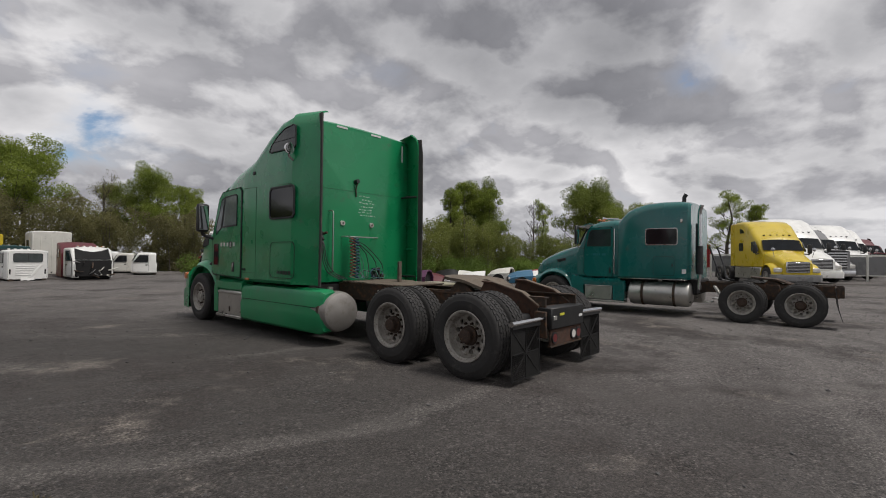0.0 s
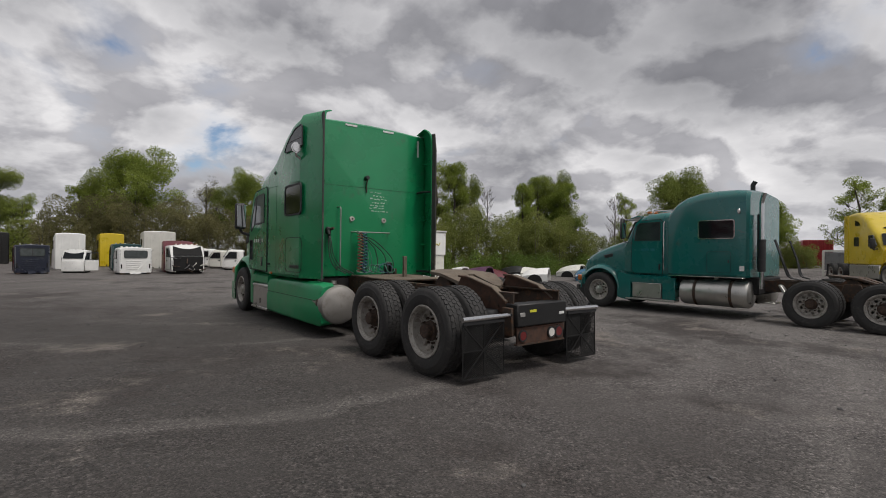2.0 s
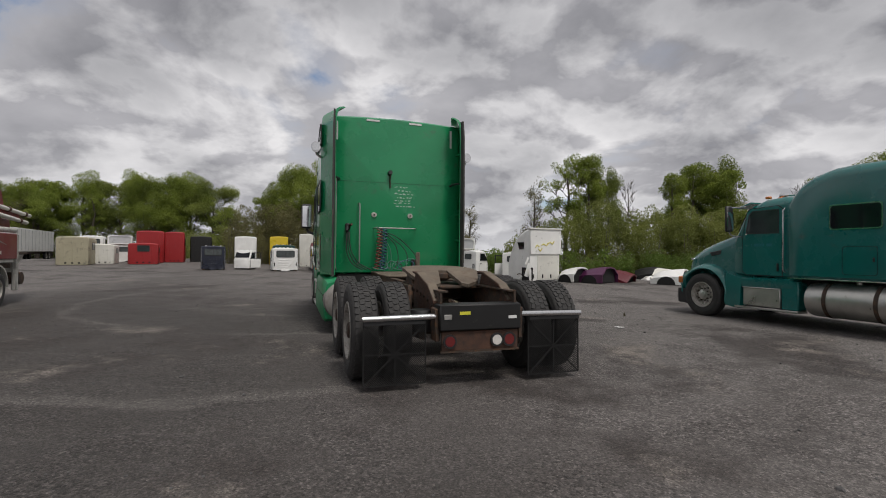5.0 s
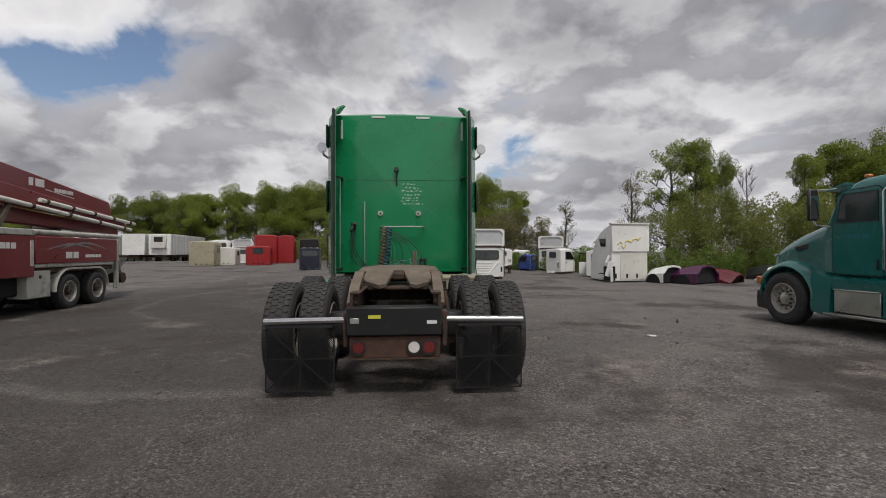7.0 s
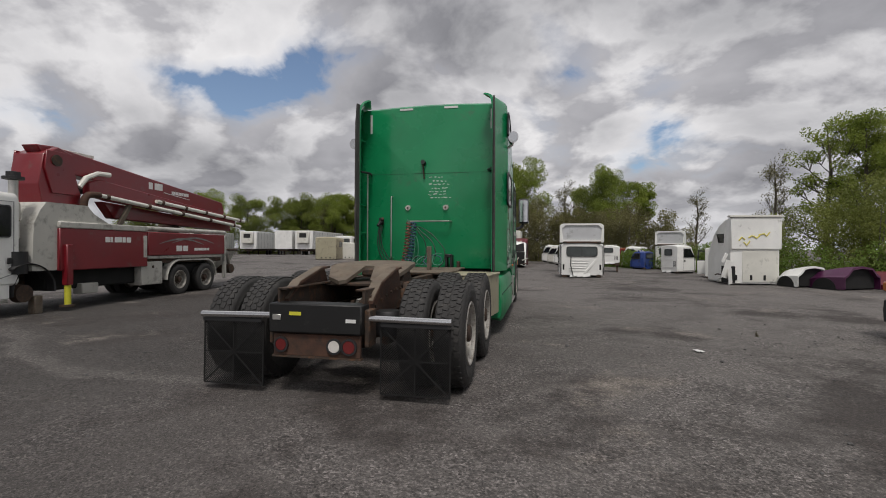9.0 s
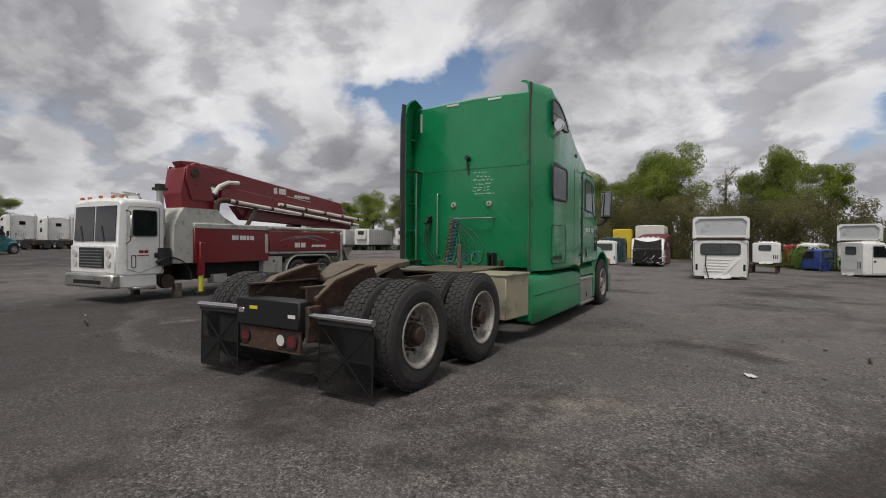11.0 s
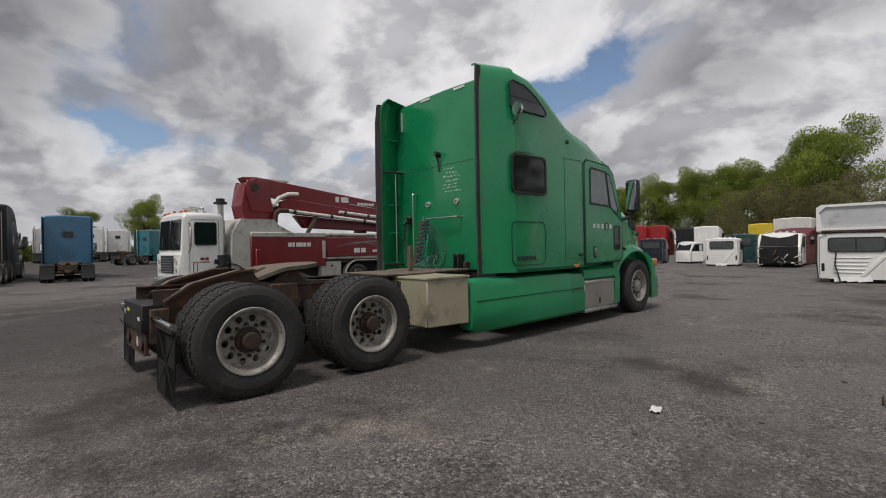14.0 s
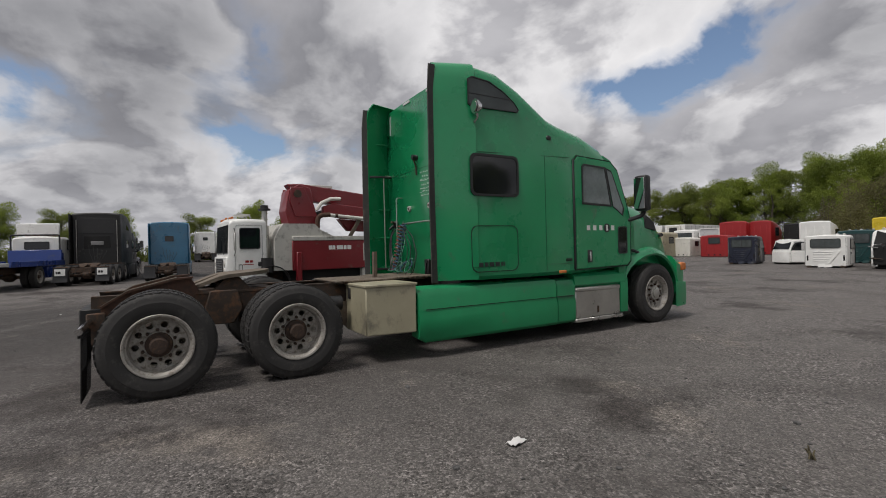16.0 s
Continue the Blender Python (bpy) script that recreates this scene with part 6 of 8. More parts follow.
# ---- other tractors in the yard ----
def yard_tractor(name, label, paintm, m, roof=3.85, sleeper=True, scale=1.0, nose="round", stack=False, back="plain", lower=None, group=""):
    """A sleeper tractor: origin under the tandem, +y ahead."""
    th = thing(name, label, "truck", m, group, scale=scale)
    AX, F = (-0.66, 0.66), 5.55
    chassis(th, -1.3, 5.6)
    wheels(th, AX, F, 1.08, 0.75, 1.05)
    tractor_tail(th)
    r0 = 1.55
    rings = [shell(r0, 1.10, 1.0, roof - 0.10, 0.12), shell(r0 + 0.08, 1.18, 0.98, roof - 0.03, 0.15), shell(2.3, 1.2, 0.98, roof, 0.2), shell(2.9, 1.2, 0.98, roof - 0.05, 0.22),
             shell(3.4, 1.2, 0.98, roof - 0.25, 0.26), shell(3.9, 1.18, 0.98, roof - 0.62, 0.28, 0.1), shell(4.3, 1.15, 0.98, roof - 0.98, 0.28, 0.1), shell(4.5, 1.12, 0.98, 2.62, 0.24, 0.1),
             shell(4.78, 1.08, 1.0, 2.12, 0.2, 0.08), shell(4.95, 1.02, 1.0, 1.86, 0.16, 0.08)]
    if not sleeper:
        rings = [shell(3.1, 1.05, 1.0, 2.7, 0.14), shell(3.2, 1.12, 0.98, 2.78, 0.16)] + rings[7:]
    body = part("cab_body", loft(B(), rings), paintm, th)
    part("windscreen", loft(B(), [[(x * 0.93, 4.55, 2.52 - 0.05 * x * x), (x * 0.94, 4.57, 2.53 - 0.05 * x * x), (x, 4.93, 1.92), (x, 4.91, 1.91)] for x in [k * 0.1 for k in range(-10, 11)]]), M_GLASS, th)
    cab_lights(th, 4.18, roof - 0.93 if sleeper else 2.68, 5, 1.3, M_PLASTIC)
    hood = [shell(4.88, 0.98, 0.95, 1.94, 0.24, 0.09), shell(5.3, 0.93, 0.9, 1.82, 0.28, 0.1), shell(5.8, 0.86, 0.8, 1.66, 0.28, 0.1), shell(6.2, 0.76, 0.66, 1.48, 0.24, 0.1), shell(6.34, 0.68, 0.6, 1.36, 0.2, 0.1)]
    if nose == "square":
        hood = [shell(4.88, 0.85, 0.95, 1.96, 0.14, 0.06), shell(5.6, 0.80, 0.85, 1.92, 0.14, 0.06), shell(6.30, 0.74, 0.62, 1.86, 0.12, 0.05), shell(6.36, 0.72, 0.6, 1.84, 0.1, 0.05)]
    hd = part("hood", loft(B(), hood), paintm, th)
    gz = (0.72, 1.30) if nose == "round" else (0.68, 1.76)
    gw = 0.56 if nose == "round" else 0.60
    gr = part("grille", box(B(), -gw, gw, 6.26, 6.40, *gz, 0.04), M_CHROME, hd)
    for k in range(7):
        z = gz[0] + 0.05 + (gz[1] - gz[0] - 0.12) * k / 6
        part("grille_slot", box(B(), -gw + 0.05, gw - 0.05, 6.395, 6.408, z, z + (gz[1] - gz[0]) * 0.075), M_DARK, gr)
    part("bumper", loft(B(), [[(x, y0, 0.26), (x, y1, 0.28), (x, y1 + 0.02, 0.5), (x, y1, 0.62), (x, y0, 0.64)] for x, y0, y1 in ((-1.18, 5.95, 6.25), (-1.0, 6.2, 6.42), (0, 6.25, 6.48), (1.0, 6.2, 6.42), (1.18, 5.95, 6.25))]), lower or M_GREY, th)
    for s in (1, -1):
        fender(th, s, F, 0.52, 0.60, 0.62, 1.17, paintm, 0, 178, 0.09)
        part("headlight", box(B(), min(s * 0.66, s * 1.08), max(s * 0.66, s * 1.08), 6.12, 6.30, 0.74, 0.98, 0.05), M_LAMP_WHITE, th)
        part("side_panel", box(B(), min(s * 0.9, s * 1.17), max(s * 0.9, s * 1.17), 1.7, 4.95, 0.3, 0.96, 0.04), paintm if lower is None else M_ALU, th)
        wp = [(3.95, 1.88), (3.95, 2.40), (4.36, 2.40), (4.72, 1.95), (4.72, 1.88)]
        pane(th, "door_window", wp, s * 1.166, s, M_GLASS, M_PLASTIC, 0.02, 0.03)
        if sleeper:
            pane(th, "sleeper_window", rrect(2.4, 1.92, 2.9, 2.36, 0.06), s * 1.202, s, M_GLASS, M_PLASTIC, 0.02)
            pane(th, "roof_window", [(2.5, 2.95), (2.5, 3.25), (2.9, 3.15), (3.1, 2.95)], s * 1.202, s, M_GLASS, None)
        mirror(th, s * 1.36, 4.78, 2.0, s, 0.5, M_PLASTIC, (s * 1.1, 4.6, 1.75))
        part("hood_mirror", tube(B(), [(s * 0.9, 5.9, 1.55), (s * 0.98, 5.92, 1.9)], 0.014, 5), M_CHROME, th)
        hm = lathe(B(), [(0.0, -0.03), (0.09, -0.02), (0.10, 0.0), (0.0, 0.03)], 14)
        hm.transform(pose(s * 0.98, 5.92, 1.95, 0, 0, 90))
        part("hood_mirror", hm, M_CHROME, th)
        if stack:
            part("exhaust_stack", cyl(B(), (s * 1.05, 1.42, 0.9), (s * 1.05, 1.42, roof + 0.05), 0.065, seg=12), M_CHROME, th)
        if sleeper:
            part("side_extender", box(B(), min(s * 1.17, s * 1.2), max(s * 1.17, s * 1.2), 1.15, 1.66, 1.0, roof - 0.15, 0.01), paintm, th)
    # back wall
    if back == "window":
        pane(th, "rear_window", rrect(-0.24, 2.55, 0.24, 2.88, 0.05), r0 - 0.004, -1, M_GLASS, M_PLASTIC, 0.02, 0.01, "y")
        for x, w in ((-0.55, 0.36), (0, 0.5), (0.55, 0.36)):
            p = rrect(x - w / 2, 3.28, x + w / 2, 3.58, 0.1)
            part("pressed_panel", border(B(), p, grown(p, -0.03), r0 - 0.012, r0 + 0.01, "y"), paintm, body)
    if back == "stripped":
        part("roof_panel", box(B(), -0.92, 0.92, r0 - 0.012, r0 + 0.02, 2.75, 3.62, 0.05), M_PLASTIC, body)
        for s in (1, -1):
            part("flap_plate", box(B(), min(s * 0.66, s * 1.10), max(s * 0.66, s * 1.10), -1.40, -1.385, 0.52, 0.86, 0.01), M_WHITE, th, "white panel on the mudflap")
            part("panel_lettering", bars(B(), min(s * 0.72, s * 1.04), max(s * 0.72, s * 1.04), 0.62, 0.74, -1.407, 0.006, 1, random.Random(4), "y", 0.8, 0.1), M_BLACK, th)
            part("chrome_rail", tube(B(), [(s * 0.95, r0 - 0.05, 1.1), (s * 0.95, r0 - 0.05, 3.5)], 0.02, 6), M_ALU, th)
        part("bulkhead_lamp", box(B(), -0.3, 0.3, r0 - 0.03, r0, 2.1, 2.3, 0.02), M_GREY, body)
        part("bulkhead_opening", box(B(), -0.62, 0.62, r0 - 0.01, r0 + 0.02, 1.9, 2.6, 0.05), M_DARK, body)
    for k in range(5):
        x = -0.4 + 0.2 * k
        part("hose", tube(B(), bend([(x, r0 - 0.02, 2.1 - 0.08 * k), (x + 0.05, r0 - 0.15, 1.7), (x * 0.5, r0 - 0.18, 1.25), (x * 0.3, r0 - 0.3, 1.02)], 0.1), 0.010, 5), M_PLASTIC, th)
    part("catwalk", box(B(), -0.5, 0.5, 0.95, 1.5, 0.95, 0.98, 0.008), M_ALU, th)
    return th


def yaw_at(x, y, tx, ty):
    """The turn about z that points +y from (x, y) at (tx, ty)."""
    return math.degrees(math.atan2(ty - y, tx - x)) - 90


yard_tractor("yellow_tractor_unit", "yellow aerodynamic sleeper tractor unit with a chrome grille", M_YELLOW, pose(28.38, 0.97, ground_z(28.38, 0.97), 0, 0, 120.9), 3.70, lower=M_GREY, scale=0.94)
yard_tractor("white_tractor_unit", "white sleeper tractor unit parked in a row", M_WHITE, pose(33.77, 0.96, ground_z(33.77, 0.96), 0, 0, 125.0), 3.80, lower=M_WHITE, group="row of parked tractors", scale=1.028)
yard_tractor("grey_tractor_unit", "grey square-nosed tractor unit with a tall chrome grille", M_GREY, pose(37.63, 0.26, ground_z(37.63, 0.26), 0, 0, 123.2), 3.3, nose="square", stack=True, lower=M_CHROME, group="row of parked tractors", scale=1.028)
yard_tractor("white_tractor_unit", "white high-roof sleeper tractor unit parked in a row", M_WHITE, pose(40.64, -0.96, ground_z(40.64, -0.96), 0, 0, 121.2), 3.75, lower=M_WHITE, group="row of parked tractors", scale=1.013)
yard_tractor("white_tractor_unit", "white sleeper tractor unit at the end of a row", M_WHITE, pose(45.38, -1.59, ground_z(45.38, -1.59), 0, 0, 119.5), 3.7, lower=M_WHITE, group="row of parked tractors", scale=0.995)
yard_tractor("maroon_tractor_unit", "dark maroon tractor unit far down the row", M_MAROON, pose(52.36, -2.81, ground_z(52.36, -2.81), 0, 0, 117.5), 3.2, nose="square", lower=M_CHROME, group="row of parked tractors", scale=0.969)
yard_tractor("blue_tractor_unit", "blue sleeper tractor unit seen at its back wall and bare frame", M_BLUE, pose(-20.30, -0.62, ground_z(-20.30, -0.62), 0, 0, 85.3), 3.9, back="window", scale=0.745)
yard_tractor("black_tractor_unit", "black stripped sleeper tractor unit with white-lettered mudflaps", M_BLACK, pose(-19.90, -3.65, ground_z(-19.90, -3.65), 0, 0, 82.0), 3.95, back="stripped", scale=0.84)
yard_tractor("dark_blue_tractor_unit", "dark blue tractor unit standing beside the black one", M_NAVY, pose(-22.00, -3.44, ground_z(-22.00, -3.44), 0, 0, 85.7), 2.7, sleeper=False, scale=0.907)
yard_tractor("turquoise_tractor_unit", "turquoise sleeper tractor unit parked across the yard", M_TURQ, pose(-35.8, 4.1, ground_z(-35.8, 4.1), 0, 0, 26.0), 3.75, back="window", stack=True, scale=0.70)
yard_tractor("red_tractor_unit", "red tractor unit parked across the yard", M_RED, pose(-44.65, 8.94, ground_z(-44.65, 8.94), 0, 0, 91.1), 2.9, sleeper=False, stack=True, scale=0.811)
for x, y, a in ((-47.2, 12.2, 94), (-49.6, 15.6, 91), (-45.8, 2.8, 87), (-46.2, -0.1, 89), (-49.6, 5.5, 95)):
    yard_tractor("white_tractor_unit", "white sleeper tractor unit far across the yard", M_WHITE, pose(x, y, ground_z(x, y), 0, 0, a), 3.6, back="window", stack=True, group="far row of tractors", scale=0.84)


def tow_truck():
    th = thing("rollback_tow_truck", "white and blue rollback tow truck with a flat deck", "truck", pose(-19.17, -6.24, ground_z(-19.17, -6.24), 0, 0, 78.5), scale=0.905)
    chassis(th, -1.6, 5.2)
    for y in (0.0,):
        for s in (1, -1):
            wheel(th, s * 1.05, y, s)
            wheel(th, s * 0.73, y, -s)
    for s in (1, -1):
        wheel(th, s * 1.02, 4.3, s, True)
    part("axle", lathe_axle(0), M_STEEL, th)
    part("deck", box(B(), -1.2, 1.2, -2.6, 2.5, 1.0, 1.14, 0.02), M_GREY, th)
    for s in (1, -1):
        part("deck_rail", box(B(), min(s * 1.16, s * 1.24), max(s * 1.16, s * 1.24), -2.6, 2.5, 0.98, 1.22, 0.01), M_ROYAL, th)
        part("tool_box", box(B(), min(s * 0.7, s * 1.15), max(s * 0.7, s * 1.15), 0.8, 2.2, 0.42, 0.95, 0.02), M_ROYAL, th)
        pane(th, "door_window", [(3.3, 1.75), (3.3, 2.25), (3.8, 2.25), (4.1, 1.8), (4.1, 1.75)], s * 1.062, s, M_GLASS, M_PLASTIC, 0.02, 0.03)
        mirror(th, s * 1.25, 4.1, 1.95, s, 0.4)
    part("headboard", box(B(), -1.1, 1.1, 2.5, 2.62, 1.1, 1.75, 0.02), M_ROYAL, th)
    part("cab", loft(B(), [shell(2.75, 1.0, 0.9, 2.38, 0.14), shell(2.85, 1.05, 0.9, 2.45, 0.16), shell(3.6, 1.05, 0.9, 2.45, 0.18), shell(3.9, 1.03, 0.9, 2.25, 0.18), shell(4.2, 1.0, 0.9, 1.72, 0.14)]), M_WHITE, th)
    pane(th, "rear_window", rrect(-0.5, 1.8, 0.5, 2.15, 0.05), 2.748, -1, M_GLASS, M_PLASTIC, 0.02, 0.01, "y")
    part("blue_band", box(B(), -1.06, 1.06, 2.74, 2.9, 1.2, 1.6, 0.02), M_ROYAL, th)
    part("hood", loft(B(), [shell(4.1, 0.95, 0.8, 1.7, 0.2), shell(4.9, 0.88, 0.7, 1.55, 0.22), shell(5.3, 0.8, 0.6, 1.3, 0.2)]), M_ROYAL, th)
    part("light_bar", box(B(), -0.7, 0.7, 3.1, 3.35, 2.47, 2.60, 0.04), M_AMBER, th)
    part("pylon", tube(B(), bend([(-1.0, 2.6, 1.1), (-1.0, 2.6, 2.5), (1.0, 2.6, 2.5), (1.0, 2.6, 1.1)], 0.1), 0.04, 8), M_PLASTIC, th)
    part("deflector", box(B(), -0.9, 0.9, 2.9, 3.0, 2.5, 3.1, 0.04, pose(0, 0, 0)), M_WHITE, th)


tow_truck()


# ---- salvaged cabs, sleepers and hoods along the tree line ----
def salvage_cab(name, label, paintm, x, y, yaw, w=1.9, d=1.7, h=1.5, scale=1.0, rear="window", front="glass", deflector=None, group="salvaged cabs", z=0.0):
    """A day cab lifted off its frame and stood on the ground; its back faces -y."""
    th = thing(name, label, "truck cab", pose(x, y, ground_z(x, y) + z * scale, 0, 0, yaw), group, scale=scale)
    hw = w / 2
    rings = [shell(0.0, hw - 0.03, 0.09, h - 0.04, 0.07, 0.03), shell(0.05, hw, 0.08, h, 0.09, 0.04), shell(d * 0.64, hw, 0.08, h + 0.02, 0.10, 0.05), shell(d * 0.76, hw * 0.99, 0.08, h - 0.02, 0.11, 0.05),
             shell(d * 0.96, hw * 0.97, 0.10, h * 0.58, 0.1, 0.04), shell(d, hw * 0.95, 0.12, h * 0.52, 0.1, 0.03)]
    body = part("cab_shell", loft(B(), rings), paintm, th)
    # black block between the feet: the shaded gap under the shell, made solid
    part("sill", box(B(), -hw + 0.10, hw - 0.10, 0.06, d - 0.1, 0.0, 0.12, 0.02), M_DARK, th)
    rng = random.Random(int(x * 31 + y * 17))
    for s in (1, -1):
        part("mount_foot", box(B(), s * hw * 0.78 - 0.09, s * hw * 0.78 + 0.09, 0.0, 0.14, 0.0, 0.12, 0.02), M_STEEL, th)
        part("drip_rail", tube(B(), [(s * (hw - 0.03), 0.08, h - 0.09), (s * (hw - 0.02), d * 0.5, h - 0.075), (s * (hw - 0.035), d * 0.74, h - 0.11)], 0.014, 6), paintm, body)
    for k in range(5):
        part("roof_marker", box(B(), -hw * 0.62 + k * hw * 0.31 - 0.045, -hw * 0.62 + k * hw * 0.31 + 0.045, d * 0.60, d * 0.68, h - 0.01, h + 0.05, 0.014), paintm if k % 2 else M_LAMP_WHITE, th)
    if rear == "window":
        pane(th, "rear_window", rrect(-hw * 0.68, h * 0.62, hw * 0.68, h * 0.87, 0.07), -0.004, -1, M_CABGLASS_LIT, M_PLASTIC, 0.022, 0.012, "y")
        part("window_divider", box(B(), -0.012, 0.012, -0.02, -0.003, h * 0.63, h * 0.86), M_PLASTIC, body)
        for s in (1, -1):
            part("vent_slot", box(B(), s * hw * 0.84 - 0.03, s * hw * 0.84 + 0.03, -0.010, 0.02, h * 0.22, h * 0.38, 0.01), M_DARK, body)
            part("corner_seam", box(B(), s * hw * 0.93 - 0.006, s * hw * 0.93 + 0.006, -0.006, 0.02, h * 0.12, h * 0.9), M_GREY, body)
        for k in range(5):
            part("pressed_rib", box(B(), -hw * 0.58, hw * (0.16 + 0.05 * k), -0.016, 0.02, h * (0.19 + 0.072 * k), h * (0.19 + 0.072 * k) + 0.028, 0.008), paintm, body)
        part("diagonal_brace", prism(B(), [(hw * 0.08, h * 0.13), (hw * 0.2, h * 0.13), (hw * 0.70, h * 0.50), (hw * 0.60, h * 0.52)], -0.022, 0.01, "y", 0.006), paintm, body)
    if rear == "window_small":
        pane(th, "rear_window", rrect(-hw * 0.5, h * 0.64, hw * 0.34, h * 0.85, 0.06), -0.004, -1, M_CABGLASS_LIT, M_PLASTIC, 0.02, 0.012, "y")
        part("pressed_panel", border(B(), rrect(-hw * 0.7, h * 0.2, hw * 0.6, h * 0.5, 0.06), rrect(-hw * 0.67, h * 0.22, hw * 0.57, h * 0.48, 0.06), -0.010, 0.02, "y"), paintm, body)
        for k in range(3):
            part("vent_slot", box(B(), hw * 0.5 + 0.07 * k, hw * 0.5 + 0.035 + 0.07 * k, -0.008, 0.02, h * 0.24, h * 0.44, 0.008), M_DARK, body)
    for k in range(3):
        a = rng.uniform(-hw * 0.8, hw * 0.5)
        z1 = rng.uniform(0.10, 0.16)
        part("torn_flange", loft(B(), [[(a, -0.02, z1), (a, 0.0, z1), (a + rng.uniform(0, 0.05), -0.05, 0.02), (a, -0.06, 0.02)], [(a + 0.22, -0.02, z1 + 0.03), (a + 0.22, 0.0, z1 + 0.03), (a + 0.26, -0.02, 0.05), (a + 0.2, -0.035, 0.05)]]), paintm, body)
    if "door" in label and "open" in label:
        m = pose(-hw - 0.01, d * 0.92, 0, 0, 0, -62)
        od = box(B(), -0.03, 0.03, -d * 0.62, 0.0, 0.16, h * 0.56, 0.02, m)
        dr = part("open_door", od, paintm, th, "door swung open")
        fr = border(B(), [(-d * 0.62, h * 0.55), (-d * 0.60, h * 0.90), (-d * 0.2, h * 0.88), (0, h * 0.55)], [(-d * 0.57, h * 0.58), (-d * 0.56, h * 0.86), (-d * 0.22, h * 0.84), (-0.06, h * 0.58)], -0.02, 0.02)
        fr.transform(m)
        part("door_window_frame", fr, M_PLASTIC, dr)
    wsp = [(-hw * 0.86, 0.0), (hw * 0.86, 0.0), (hw * 0.82, 1.0), (-hw * 0.82, 1.0)]
    lo, hi = (d * 0.965, h * 0.62), (d * 0.745, h * 0.95)
    bm = loft(B(), [[(a, lo[0] + (hi[0] - lo[0]) * f + e, lo[1] + (hi[1] - lo[1]) * f + e * 0.6) for a, f in wsp] for e in (0.0, 0.014)])
    part("windscreen", bm, M_GLASS if front == "glass" else M_DARK, th)
    for s in (1, -1):
        wp = [(d * 0.34, h * 0.58), (d * 0.34, h * 0.86), (d * 0.66, h * 0.86), (d * 0.86, h * 0.62), (d * 0.86, h * 0.58)]
        pane(th, "door_window", wp, s * (hw - 0.012), s, M_GLASS, M_PLASTIC, 0.02, 0.03)
        dp = [(d * 0.30, 0.16), (d * 0.30, h * 0.90), (d * 0.68, h * 0.90), (d * 0.92, h * 0.58), (d * 0.92, 0.16)]
        part("door_gap", border(B(), dp, grown(dp, -0.008), s * (hw - 0.03), s * (hw + 0.005)), M_DARK, body)
        part("door_handle", box(B(), min(s * hw, s * (hw + 0.02)), max(s * hw, s * (hw + 0.02)), d * 0.34, d * 0.42, h * 0.42, h * 0.47, 0.01), M_PLASTIC, body)
    if front == "stripped":
        # bare dash frame and torn bulkhead where the nose was
        part("bulkhead", box(B(), -hw * 0.88, hw * 0.88, d - 0.02, d + 0.06, 0.10, h * 0.60, 0.04), M_DARK, th, "torn dark bulkhead")
        rng = random.Random(int(x * 10 + y))
        for k in range(14):
            a = Vector((rng.uniform(-hw * 0.8, hw * 0.8), d + 0.06, rng.uniform(0.1, h * 0.55)))
            b = a + Vector((rng.uniform(-0.3, 0.3), rng.uniform(0.02, 0.16), rng.uniform(-0.3, 0.3)))
            b.z = max(0.05, b.z)
            part("dash_strut", tube(B(), [a, (a + b) / 2 + Vector((0, 0.05, 0)), b], rng.uniform(0.012, 0.03), 5), (M_GREY, M_STEEL, M_OFFWHITE)[k % 3], th)
        for s in (1, -1):
            part("torn_corner", loft(B(), [[(s * hw * 0.98, d - 0.1, z), (s * hw * (0.80 - 0.1 * math.sin(z * 9)), d + 0.06, z), (s * hw * (0.78 - 0.1 * math.sin(z * 9)), d + 0.03, z), (s * hw * 0.95, d - 0.12, z)] for z in (0.08, 0.25, 0.45, 0.62)]), paintm, th)
        for k in range(5):
            part("roof_marker", box(B(), -hw * 0.6 + k * hw * 0.3 - 0.04, -hw * 0.6 + k * hw * 0.3 + 0.04, d * 0.6, d * 0.66, h + 0.01, h + 0.06, 0.012), M_AMBER, th)
    if deflector:
        # roof air deflector: a hollow fairing open to the rear
        dh = deflector
        out = [(-hw, h + 0.02), (-hw, h + dh * 0.9), (-hw + 0.1, h + dh), (hw - 0.1, h + dh), (hw, h + dh * 0.9), (hw, h + 0.02)]
        inn = [(-hw + 0.10, h + 0.10), (-hw + 0.06, h + dh * 0.74), (-hw + 0.18, h + dh - 0.06), (hw - 0.18, h + dh - 0.06), (hw - 0.06, h + dh * 0.74), (hw - 0.10, h + 0.10)]
        df = part("roof_deflector", border(B(), out, inn, 0.0, 0.25, "y"), paintm, th, "open-backed roof air deflector")
        part("deflector_inside", prism(B(), inn, 0.045, 0.22, "y"), M_LINER, df)
        for s in (1, -1):
            part("hanging_hose", tube(B(), bend([(s * hw * 0.7, -0.05, h + 0.02), (s * hw * 0.98, -0.06, h - 0.05), (s * hw * 1.0, -0.06, h * 0.4), (s * hw * 0.96, -0.05, 0.1)], 0.05), 0.014, 5), M_PLASTIC, th)
        part("hanging_hose", tube(B(), [(-hw * 0.5, -0.03, h * 0.6), (-hw * 0.52, -0.08, h * 0.35), (-hw * 0.4, -0.06, 0.05)], 0.016, 5), M_PLASTIC, th)
        part("deflector_front", loft(B(), [[(-hw, 0.25, h), (hw, 0.25, h), (hw - 0.05, 0.25, h + dh), (-hw + 0.05, 0.25, h + dh)], [(-hw * 0.95, d * 0.55, h), (hw * 0.95, d * 0.55, h), (hw * 0.8, d * 0.55, h + 0.1), (-hw * 0.8, d * 0.55, h + 0.1)]]), paintm, df)
